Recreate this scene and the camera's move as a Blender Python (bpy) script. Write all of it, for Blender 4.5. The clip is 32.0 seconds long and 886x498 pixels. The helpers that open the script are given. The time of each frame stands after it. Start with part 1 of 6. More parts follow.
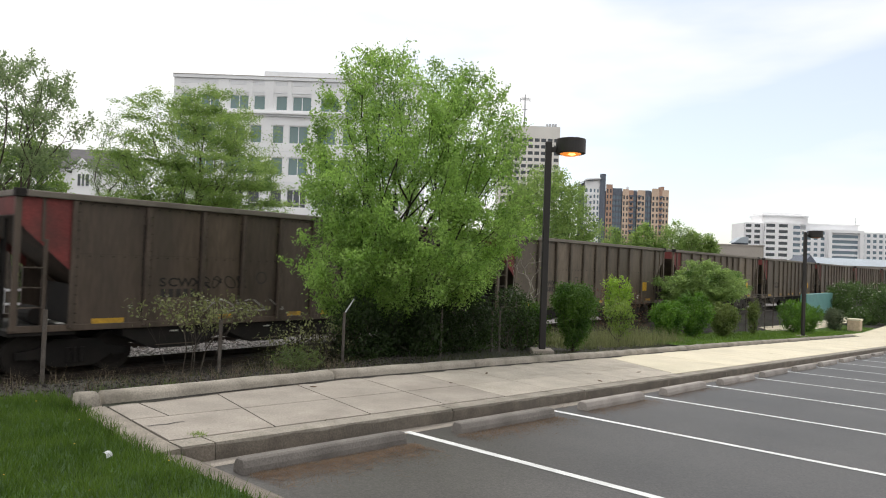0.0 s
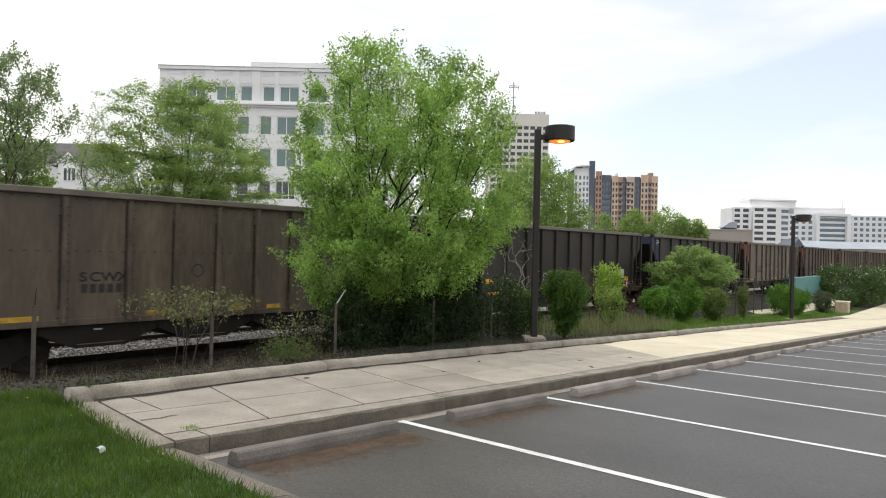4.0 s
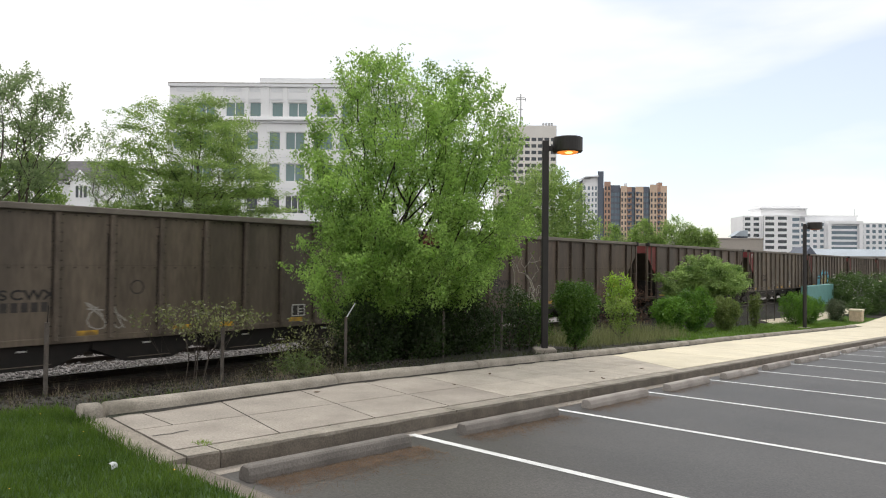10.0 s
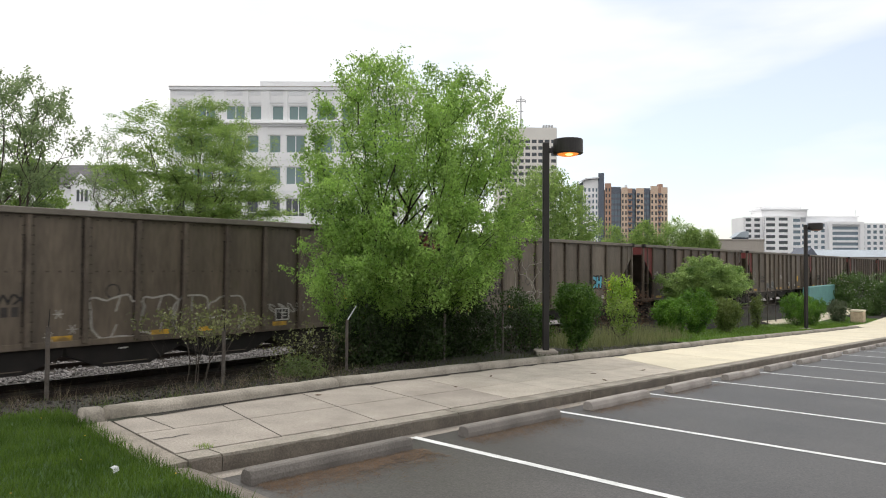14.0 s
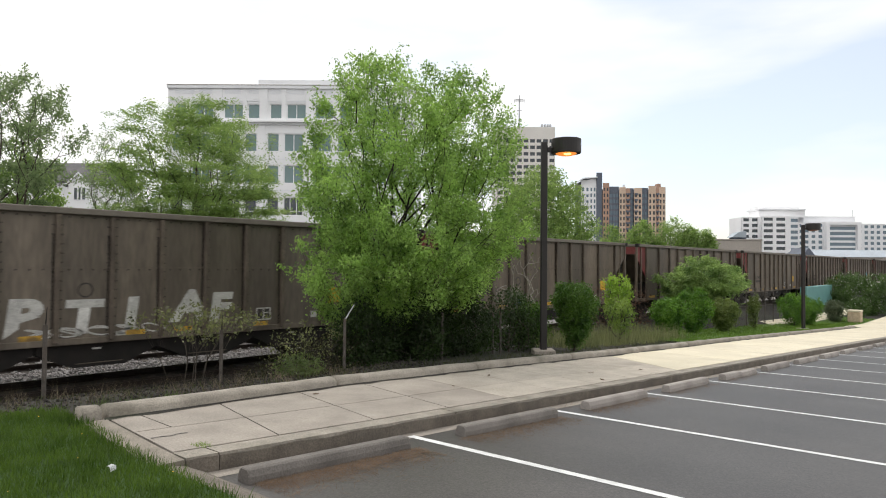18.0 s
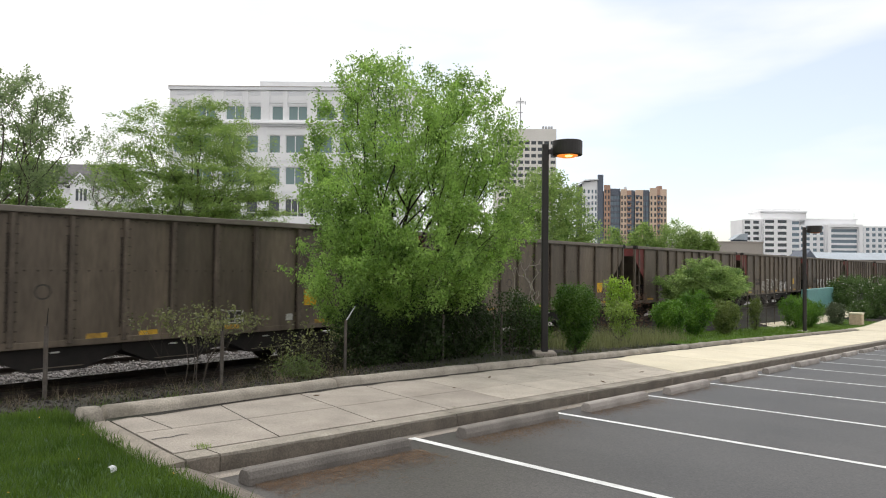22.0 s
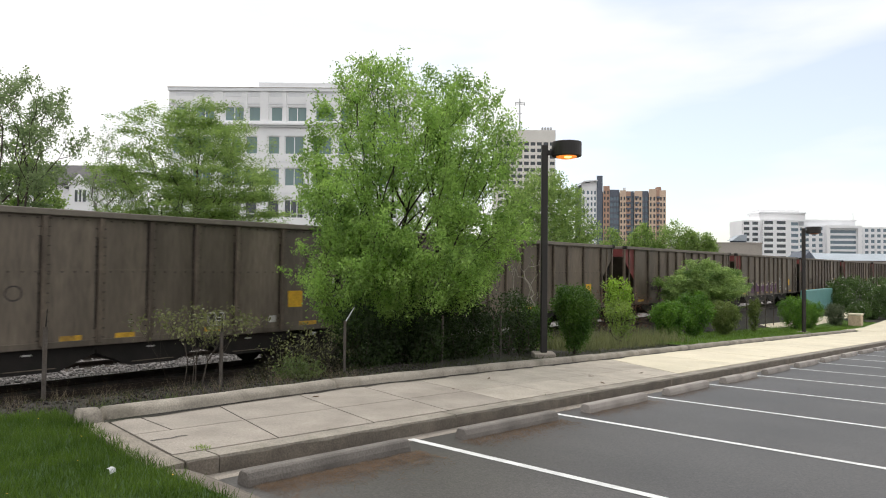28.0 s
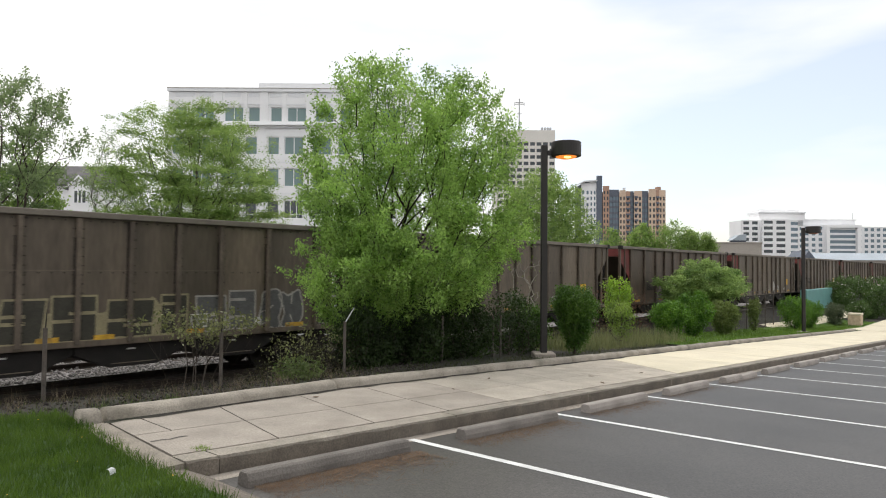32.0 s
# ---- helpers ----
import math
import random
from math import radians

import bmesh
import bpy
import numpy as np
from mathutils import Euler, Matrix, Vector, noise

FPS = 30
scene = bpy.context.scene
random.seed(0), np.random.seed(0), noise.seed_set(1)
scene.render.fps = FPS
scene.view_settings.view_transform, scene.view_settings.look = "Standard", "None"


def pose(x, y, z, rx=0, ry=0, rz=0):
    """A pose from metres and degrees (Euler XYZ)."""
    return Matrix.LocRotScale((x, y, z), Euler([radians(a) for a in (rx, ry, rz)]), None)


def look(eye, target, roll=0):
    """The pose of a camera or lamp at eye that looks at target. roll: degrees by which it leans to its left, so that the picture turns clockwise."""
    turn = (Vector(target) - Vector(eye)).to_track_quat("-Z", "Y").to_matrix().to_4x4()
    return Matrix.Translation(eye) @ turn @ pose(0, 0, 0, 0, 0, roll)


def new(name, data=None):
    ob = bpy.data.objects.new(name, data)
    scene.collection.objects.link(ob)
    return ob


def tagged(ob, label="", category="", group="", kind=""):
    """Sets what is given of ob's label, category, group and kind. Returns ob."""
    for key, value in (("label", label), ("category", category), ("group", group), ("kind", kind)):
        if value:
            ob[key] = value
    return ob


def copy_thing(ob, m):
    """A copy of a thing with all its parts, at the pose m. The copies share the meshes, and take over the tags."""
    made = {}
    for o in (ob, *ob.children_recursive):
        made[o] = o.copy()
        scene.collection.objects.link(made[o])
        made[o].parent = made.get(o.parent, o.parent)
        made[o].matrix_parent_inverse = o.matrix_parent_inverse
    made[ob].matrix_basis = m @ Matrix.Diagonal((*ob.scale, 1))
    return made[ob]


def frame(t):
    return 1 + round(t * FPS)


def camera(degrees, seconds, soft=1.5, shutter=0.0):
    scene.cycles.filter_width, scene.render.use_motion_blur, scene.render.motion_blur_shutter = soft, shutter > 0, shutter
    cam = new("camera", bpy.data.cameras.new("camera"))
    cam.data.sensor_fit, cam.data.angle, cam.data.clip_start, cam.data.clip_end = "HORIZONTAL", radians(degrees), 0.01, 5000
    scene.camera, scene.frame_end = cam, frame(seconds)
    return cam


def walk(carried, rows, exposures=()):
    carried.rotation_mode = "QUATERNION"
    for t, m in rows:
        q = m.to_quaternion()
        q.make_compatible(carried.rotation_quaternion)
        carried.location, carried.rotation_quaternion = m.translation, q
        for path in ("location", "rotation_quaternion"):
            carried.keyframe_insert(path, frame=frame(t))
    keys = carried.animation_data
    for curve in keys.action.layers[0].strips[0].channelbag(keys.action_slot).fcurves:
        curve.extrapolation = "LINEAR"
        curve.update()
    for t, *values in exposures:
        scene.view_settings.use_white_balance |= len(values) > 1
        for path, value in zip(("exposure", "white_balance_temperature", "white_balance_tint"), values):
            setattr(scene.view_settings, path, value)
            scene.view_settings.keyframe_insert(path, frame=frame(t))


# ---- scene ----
# World: X along the kerb and the railway, Y away from the car park, Z up; the car park is at 0 under the camera.
EYE = Vector((0.0, 0.0, 1.55))
cam = camera(67.11, 32.0, soft=1.05, shutter=0.12)


def aim(yaw, pitch, roll):
    """Held in the hand on one spot: heading from +X towards +Y, tilt up, lean."""
    a, b = radians(yaw), radians(pitch)
    return look(EYE, EYE + Vector((math.cos(a) * math.cos(b), math.sin(a) * math.cos(b), math.sin(b))), roll)


walk(cam, [(t, aim(a, b, c)) for t, a, b, c in (
    (0, 42.06, 0.73, 2.02), (0.5, 41.94, 0.58, 1.92), (1, 41.57, 0.13, 1.50), (1.5, 41.36, -0.26, 1.03), (2, 41.12, -0.51, 1.02),
    (2.5, 41.03, -0.53, 1.12), (3, 41.02, -0.49, 1.05), (3.5, 41.09, -0.36, 1.18), (5.5, 41.77, 0.46, 0.51), (6, 41.92, 0.56, 0.50),
    (6.5, 42.02, 0.67, 0.50), (7, 42.10, 0.76, 0.53), (7.5, 42.13, 0.82, 0.52), (8, 42.13, 0.83, 0.53), (9, 42.07, 0.85, 0.59),
    (10, 42.04, 0.88, 0.45), (11, 42.06, 0.93, 0.50), (12, 42.06, 0.96, 0.46), (13, 42.10, 1.04, 0.40), (14, 42.11, 1.08, 0.21),
    (14.5, 42.09, 1.10, 0.24), (16.5, 42.03, 1.10, 0.51), (17, 41.99, 1.06, 0.48), (18, 41.94, 1.01, 0.36), (19, 41.94, 1.02, 0.34),
    (20, 41.94, 1.03, 0.42), (21, 41.99, 1.09, 0.31), (22, 42.03, 1.16, 0.47), (23, 42.10, 1.26, 0.41), (24, 42.12, 1.32, 0.41),
    (25, 42.07, 1.28, 0.57), (25.5, 42.05, 1.28, 0.49), (27.5, 42.01, 1.26, 0.53), (28, 41.97, 1.25, 0.46), (29, 41.96, 1.21, 0.47),
    (30, 41.97, 1.24, 0.44), (31, 41.96, 1.24, 0.41), (32, 41.95, 1.27, 0.36),
)])

# ---- light: bright broken overcast, a veiled high sun ----
SUN_EL, SUN_AZ = radians(58), radians(20)
world = bpy.data.worlds.new("sky")
scene.world = world
world.use_nodes = True
wn, wl = world.node_tree.nodes, world.node_tree.links
wn.clear()
w_out, w_bg = wn.new("ShaderNodeOutputWorld"), wn.new("ShaderNodeBackground")
w_sky, w_co = wn.new("ShaderNodeTexSky"), wn.new("ShaderNodeTexCoord")
w_sky.sky_type, w_sky.sun_disc = "NISHITA", False
w_sky.sun_elevation, w_sky.sun_rotation = SUN_EL, SUN_AZ
w_map, w_noise, w_ramp, w_mix = wn.new("ShaderNodeMapping"), wn.new("ShaderNodeTexNoise"), wn.new("ShaderNodeValToRGB"), wn.new("ShaderNodeMixRGB")
w_map.inputs["Scale"].default_value = (1.2, 1.2, 5.0)
w_noise.inputs["Scale"].default_value = 1.6
w_noise.inputs["Detail"].default_value = 5
w_ramp.color_ramp.elements[0].position, w_ramp.color_ramp.elements[0].color = 0.19, (0.45, 0.45, 0.45, 1)
w_ramp.color_ramp.elements[1].position, w_ramp.color_ramp.elements[1].color = 0.47, (1, 1, 1, 1)
# the cloud thins towards one horizon
w_dot, w_thin, w_sub = wn.new("ShaderNodeVectorMath"), wn.new("ShaderNodeMapRange"), wn.new("ShaderNodeMath")
w_dot.operation, w_sub.operation = "DOT_PRODUCT", "SUBTRACT"
w_dot.inputs[1].default_value = (0.966, 0.242, 0.08)
w_thin.inputs["From Min"].default_value, w_thin.inputs["From Max"].default_value, w_thin.inputs["To Max"].default_value = 0.92, 0.985, 0.33
wl.new(w_co.outputs["Generated"], w_dot.inputs[0])
wl.new(w_dot.outputs["Value"], w_thin.inputs["Value"])
wl.new(w_noise.outputs["Fac"], w_sub.inputs[0])
wl.new(w_thin.outputs["Result"], w_sub.inputs[1])
w_gain = wn.new("ShaderNodeMixRGB")
w_gain.blend_type, w_gain.inputs["Fac"].default_value = "MULTIPLY", 1.0
w_gain.inputs["Color2"].default_value = (0.17, 0.17, 0.17, 1)
w_mix.inputs["Color2"].default_value = (1.14, 1.13, 1.12, 1)
w_bg.inputs["Strength"].default_value = 1.0
wl.new(w_co.outputs["Generated"], w_map.inputs["Vector"])
wl.new(w_map.outputs["Vector"], w_noise.inputs["Vector"])
wl.new(w_sub.outputs["Value"], w_ramp.inputs["Fac"])
wl.new(w_ramp.outputs["Color"], w_mix.inputs["Fac"])
wl.new(w_sky.outputs["Color"], w_gain.inputs["Color1"])
wl.new(w_gain.outputs["Color"], w_mix.inputs["Color1"])
wl.new(w_mix.outputs["Color"], w_bg.inputs["Color"])
wl.new(w_bg.outputs["Background"], w_out.inputs["Surface"])
sun = new("sun", bpy.data.lights.new("sun", "SUN"))
sun.data.energy, sun.data.angle, sun.data.color = 1.4, radians(16), (1.0, 0.95, 0.88)
sun.matrix_world = look((40 * math.cos(SUN_EL) * math.sin(SUN_AZ), 40 * math.cos(SUN_EL) * math.cos(SUN_AZ), 40 * math.sin(SUN_EL)), (0, 0, 0))
scene.view_settings.exposure = 0.0

# ---- materials ----
MATS = {}


def mat(name, col, rough=0.8, var=0.25, scale=3.0, fine=40.0, bump=0.2, metal=0.0, stain=None, amount=0.4, island=0.0, rnd=0.0, speck=0.0, speck_size=220.0, stretch=(1, 1, 1)):
    """Paint, stone, soil and metal: grain at two scales, stains, relief."""
    if name in MATS:
        return MATS[name]
    m = bpy.data.materials.new(name)
    m.use_nodes = True
    n, l = m.node_tree.nodes, m.node_tree.links
    p = n["Principled BSDF"]
    p.inputs["Roughness"].default_value, p.inputs["Metallic"].default_value = rough, metal
    co, mp = n.new("ShaderNodeTexCoord"), n.new("ShaderNodeMapping")
    mp.inputs["Scale"].default_value = stretch
    l.new(co.outputs["Object"], mp.inputs["Vector"])
    big, small = n.new("ShaderNodeTexNoise"), n.new("ShaderNodeTexNoise")
    for t, s in ((big, scale), (small, fine)):
        t.inputs["Scale"].default_value, t.inputs["Detail"].default_value = s, 6
        l.new(mp.outputs["Vector"], t.inputs["Vector"])
    a = n.new("ShaderNodeValToRGB")
    e = a.color_ramp.elements
    e[0].position, e[1].position = 0.3, 0.7
    e[0].color = [c * (1 - var) for c in col] + [1]
    e[1].color = [min(1, c * (1 + var)) for c in col] + [1]
    l.new(big.outputs["Fac"], a.inputs["Fac"])
    g = n.new("ShaderNodeMixRGB")
    g.blend_type, g.inputs["Fac"].default_value = "OVERLAY", 0.55
    l.new(a.outputs["Color"], g.inputs["Color1"])
    l.new(small.outputs["Fac"], g.inputs["Color2"])
    last = g.outputs["Color"]
    if stain:
        st, sr, sm = n.new("ShaderNodeTexNoise"), n.new("ShaderNodeValToRGB"), n.new("ShaderNodeMixRGB")
        st.inputs["Scale"].default_value, st.inputs["Detail"].default_value = scale * 0.6, 8
        l.new(mp.outputs["Vector"], st.inputs["Vector"])
        sr.color_ramp.elements[0].position, sr.color_ramp.elements[1].position = 0.48, 0.68
        sr.color_ramp.elements[1].color = (amount, amount, amount, 1)
        l.new(st.outputs["Fac"], sr.inputs["Fac"])
        l.new(sr.outputs["Color"], sm.inputs["Fac"])
        l.new(last, sm.inputs["Color1"])
        sm.inputs["Color2"].default_value = (*stain, 1)
        last = sm.outputs["Color"]
    if speck:
        v, vr, vm = n.new("ShaderNodeTexVoronoi"), n.new("ShaderNodeValToRGB"), n.new("ShaderNodeMixRGB")
        v.inputs["Scale"].default_value = speck_size
        l.new(mp.outputs["Vector"], v.inputs["Vector"])
        vr.color_ramp.elements[0].color, vr.color_ramp.elements[1].color = (1 - speck, 1 - speck, 1 - speck, 1), (1 + speck, 1 + speck, 1 + speck, 1)
        l.new(v.outputs["Color"], vr.inputs["Fac"])
        vm.blend_type, vm.inputs["Fac"].default_value = "MULTIPLY", 1.0
        l.new(last, vm.inputs["Color1"])
        l.new(vr.outputs["Color"], vm.inputs["Color2"])
        last = vm.outputs["Color"]
    if island or rnd:
        hv, mr = n.new("ShaderNodeHueSaturation"), n.new("ShaderNodeMapRange")
        src = n.new("ShaderNodeNewGeometry").outputs["Random Per Island"] if island else n.new("ShaderNodeObjectInfo").outputs["Random"]
        w = island or rnd
        mr.inputs["To Min"].default_value, mr.inputs["To Max"].default_value = 1 - w, 1 + w
        l.new(src, mr.inputs["Value"])
        l.new(mr.outputs["Result"], hv.inputs["Value"])
        l.new(last, hv.inputs["Color"])
        last = hv.outputs["Color"]
    l.new(last, p.inputs["Base Color"])
    if bump:
        b = n.new("ShaderNodeBump")
        b.inputs["Strength"].default_value, b.inputs["Distance"].default_value = bump, 0.01
        l.new(small.outputs["Fac"], b.inputs["Height"])
        l.new(b.outputs["Normal"], p.inputs["Normal"])
    MATS[name] = m
    return m


def leaf_mat(name, dark, light, shine=0.45, through_light=0.35):
    m = bpy.data.materials.new(name)
    m.use_nodes = True
    n, l = m.node_tree.nodes, m.node_tree.links
    p, out = n["Principled BSDF"], n["Material Output"]
    p.inputs["Roughness"].default_value = shine
    g, r = n.new("ShaderNodeNewGeometry"), n.new("ShaderNodeValToRGB")
    r.color_ramp.elements[0].color, r.color_ramp.elements[1].color = (*dark, 1), (*light, 1)
    co, nz, ad = n.new("ShaderNodeTexCoord"), n.new("ShaderNodeTexNoise"), n.new("ShaderNodeMath")
    nz.inputs["Scale"].default_value, nz.inputs["Detail"].default_value = 1.6, 3
    l.new(co.outputs["Object"], nz.inputs["Vector"])
    mr = n.new("ShaderNodeMapRange")
    mr.inputs["From Min"].default_value, mr.inputs["From Max"].default_value, mr.inputs["To Min"].default_value, mr.inputs["To Max"].default_value = 0.32, 0.68, -0.1, 0.6
    l.new(nz.outputs["Fac"], mr.inputs["Value"])
    ad.operation, ad.inputs[1].default_value = "MULTIPLY_ADD", 0.42
    l.new(g.outputs["Random Per Island"], ad.inputs[0])
    l.new(mr.outputs["Result"], ad.inputs[2])
    l.new(ad.outputs["Value"], r.inputs["Fac"])
    p.inputs["Specular IOR Level"].default_value = 0.25
    l.new(r.outputs["Color"], p.inputs["Base Color"])
    tr, mx = n.new("ShaderNodeBsdfTranslucent"), n.new("ShaderNodeMixShader")
    hv = n.new("ShaderNodeHueSaturation")
    hv.inputs["Value"].default_value, hv.inputs["Saturation"].default_value = 1.5, 1.1
    l.new(r.outputs["Color"], hv.inputs["Color"])
    l.new(hv.outputs["Color"], tr.inputs["Color"])
    mx.inputs["Fac"].default_value = through_light
    l.new(p.outputs["BSDF"], mx.inputs[1])
    l.new(tr.outputs["BSDF"], mx.inputs[2])
    l.new(mx.outputs["Shader"], out.inputs["Surface"])
    return m


def glass_mat(name, col, rough=0.08):
    m = bpy.data.materials.new(name)
    m.use_nodes = True
    p = m.node_tree.nodes["Principled BSDF"]
    p.inputs["Base Color"].default_value, p.inputs["Roughness"].default_value = (*col, 1), rough
    p.inputs["Metallic"].default_value, p.inputs["Specular IOR Level"].default_value = 0.0, 0.6
    return m


def glow_mat(name, col, power):
    m = bpy.data.materials.new(name)
    m.use_nodes = True
    p = m.node_tree.nodes["Principled BSDF"]
    p.inputs["Base Color"].default_value = (*col, 1)
    p.inputs["Emission Color"].default_value, p.inputs["Emission Strength"].default_value = (*col, 1), power
    return m


M_ASPHALT = mat("asphalt", (0.055, 0.051, 0.0475), 0.52, 0.32, 0.5, 40, 0.16, stain=(0.030, 0.028, 0.026), amount=0.75, speck=0.4, speck_size=75)
M_LINE = mat("line_paint", (0.72, 0.73, 0.72), 0.7, 0.08, 6, 120, 0.3, stain=(0.3, 0.3, 0.3), amount=0.35)
M_CONC = mat("old_concrete", (0.315, 0.282, 0.244), 0.9, 0.16, 1.7, 60, 0.35, stain=(0.19, 0.165, 0.14), amount=0.45, rnd=0.07, speck=0.07, speck_size=120)
M_CONC2 = mat("lighter_concrete", (0.44, 0.395, 0.335), 0.9, 0.12, 2.2, 60, 0.35, stain=(0.27, 0.24, 0.2), amount=0.4, rnd=0.06, speck=0.07, speck_size=120)
M_CREAM = mat("new_concrete", (0.66, 0.60, 0.46), 0.9, 0.06, 1.2, 90, 0.2, stain=(0.5, 0.45, 0.35), amount=0.4, rnd=0.04)
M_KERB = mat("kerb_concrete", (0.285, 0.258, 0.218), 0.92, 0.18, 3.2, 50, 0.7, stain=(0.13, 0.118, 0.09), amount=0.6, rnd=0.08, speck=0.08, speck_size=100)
# Darker kerb concrete: shade of the upright faces painted in, plus dirt.
M_KERBF = mat("shaded_dirty_kerb_concrete", (0.145, 0.125, 0.103), 0.92, 0.22, 5, 50, 0.6, stain=(0.10, 0.09, 0.078), amount=0.5, rnd=0.10, speck=0.1, speck_size=100)
M_STOP2 = mat("clean_stop_concrete", (0.33, 0.30, 0.275), 0.92, 0.15, 3, 60, 0.5, stain=(0.2, 0.18, 0.16), amount=0.4, speck=0.1, speck_size=100, rnd=0.1)
M_STOP = mat("wheel_stop_concrete", (0.165, 0.15, 0.136), 0.92, 0.2, 3, 60, 0.6, stain=(0.08, 0.072, 0.064), amount=0.35, speck=0.1, speck_size=100, rnd=0.22)
M_DIRT = mat("dark_weedy_soil", (0.025, 0.021, 0.017), 0.95, 0.4, 0.8, 30, 0.8, stain=(0.024, 0.036, 0.013), amount=0.6)
M_LAWN = mat("lawn_soil", (0.035, 0.075, 0.016), 0.95, 0.3, 2, 60, 0.6)
M_LAWN2 = mat("far_lawn_soil", (0.07, 0.125, 0.03), 0.95, 0.3, 2, 60, 0.6)
M_BALLAST = mat("ballast", (0.26, 0.245, 0.24), 0.95, 0.3, 6, 26, 1.0, stain=(0.10, 0.09, 0.085), amount=0.5)
# Ballast of the near track: the train's shade painted in, with soot.
M_SHADED_BALLAST = mat("shaded_sooty_ballast", (0.028, 0.024, 0.021), 0.95, 0.35, 6, 26, 1.0, stain=(0.055, 0.048, 0.042), amount=0.4, island=0.4)
M_STONE = mat("ballast_stone", (0.27, 0.255, 0.25), 0.9, 0.2, 6, 40, 0.4, island=0.45)
M_TIE = mat("timber_tie", (0.06, 0.05, 0.042), 0.9, 0.35, 4, 40, 0.6, rnd=0.3, stretch=(6, 1, 1))
M_RAIL = mat("rusty_rail", (0.03, 0.022, 0.018), 0.7, 0.25, 8, 60, 0.3, metal=0.2)
M_CAR = mat("weathered_brown_paint", (0.122, 0.095, 0.069), 0.58, 0.3, 1.5, 14, 0.2, stain=(0.062, 0.049, 0.037), amount=0.7, rnd=0.17, speck=0.1, speck_size=30, stretch=(1, 1, 0.16))
M_CAR_BROWN = mat("rusty_brown_paint", (0.092, 0.066, 0.048), 0.58, 0.3, 1.5, 14, 0.2, stain=(0.046, 0.035, 0.027), amount=0.7, rnd=0.15, speck=0.1, speck_size=30, stretch=(1, 1, 0.16))
M_RIB_BROWN = mat("rusty_rib_paint", (0.086, 0.063, 0.047), 0.7, 0.3, 3, 30, 0.3, stain=(0.05, 0.038, 0.03), amount=0.7, rnd=0.15, stretch=(1, 1, 0.4))
M_CAR_GREY = mat("chalky_grey_brown_paint", (0.134, 0.109, 0.084), 0.58, 0.28, 1.5, 14, 0.2, stain=(0.075, 0.06, 0.046), amount=0.7, rnd=0.15, speck=0.1, speck_size=30, stretch=(1, 1, 0.16))
M_CAR_DARK = mat("black_brown_paint", (0.021, 0.017, 0.0145), 0.65, 0.25, 1.1, 14, 0.25, stain=(0.045, 0.032, 0.024), amount=0.5, rnd=0.10, stretch=(1, 1, 0.35))
M_RIB = mat("weathered_rib_paint", (0.112, 0.088, 0.066), 0.7, 0.3, 3, 30, 0.3, stain=(0.06, 0.045, 0.035), amount=0.7, rnd=0.15, stretch=(1, 1, 0.4))
M_CHORD = mat("grey_brown_chord", (0.16, 0.14, 0.115), 0.7, 0.2, 2, 30, 0.2, stain=(0.09, 0.075, 0.06), amount=0.6)
M_REDB = mat("dark_red_paint", (0.16, 0.018, 0.02), 0.6, 0.2, 2, 20, 0.2, stain=(0.07, 0.02, 0.02), amount=0.5)
M_RED = mat("oxide_red_paint", (0.17, 0.033, 0.03), 0.7, 0.25, 2, 20, 0.2, stain=(0.08, 0.035, 0.03), amount=0.6, rnd=0.12)
M_BLUE = mat("faded_blue_black_paint", (0.028, 0.036, 0.085), 0.7, 0.25, 2, 20, 0.2, stain=(0.05, 0.04, 0.04), amount=0.6)
M_DARK_STEEL = mat("dark_steel", (0.011, 0.009, 0.008), 0.85, 0.3, 3, 30, 0.3, stain=(0.024, 0.017, 0.014), amount=0.5)
M_WHEEL = mat("wheel_steel", (0.03, 0.025, 0.022), 0.6, 0.2, 6, 40, 0.1, metal=0.5)
M_YEL = mat("safety_yellow", (0.55, 0.32, 0.03), 0.6, 0.25, 6, 40, 0.1, stain=(0.14, 0.09, 0.04), amount=0.9)
M_WHITEP = mat("white_stencil", (0.5, 0.49, 0.46), 0.7, 0.15, 6, 40, 0.1)
M_DARKP = mat("dark_stencil", (0.035, 0.03, 0.028), 0.7, 0.2, 6, 40, 0.1)
M_POLE = mat("bronze_pole_paint", (0.017, 0.014, 0.013), 0.55, 0.2, 3, 40, 0.1)
M_TWIG = mat("grey_brown_twig", (0.07, 0.058, 0.047), 0.95, 0.25, 8, 40, 0.6)
M_RUST = mat("rusty_post", (0.088, 0.076, 0.066), 0.8, 0.3, 6, 50, 0.4, stain=(0.06, 0.035, 0.02), amount=0.6)
M_BARK = mat("bark", (0.065, 0.052, 0.042), 0.95, 0.35, 8, 40, 0.8, stretch=(1, 1, 0.25))
M_BARKD = mat("dark_bark", (0.03, 0.024, 0.02), 0.95, 0.35, 8, 40, 0.8, stretch=(1, 1, 0.25))
M_BARK_PALE = mat("pale_bark", (0.34, 0.31, 0.27), 0.95, 0.25, 8, 40, 0.6)
M_NEEDLE = mat("pine_straw", (0.125, 0.08, 0.048), 0.95, 0.3, 8, 60, 0.3, island=0.4)
M_WALLW = mat("white_precast", (0.94, 0.94, 0.95), 0.6, 0.03, 0.15, 4, 0.05)
M_WALLG = mat("pale_grey_precast", (0.87, 0.88, 0.90), 0.6, 0.04, 0.15, 4, 0.05)
M_TAN = mat("tan_precast", (0.78, 0.75, 0.70), 0.7, 0.05, 0.1, 3, 0.05)
M_BRICK = mat("red_brown_brick", (0.46, 0.29, 0.21), 0.8, 0.12, 0.1, 3, 0.05)
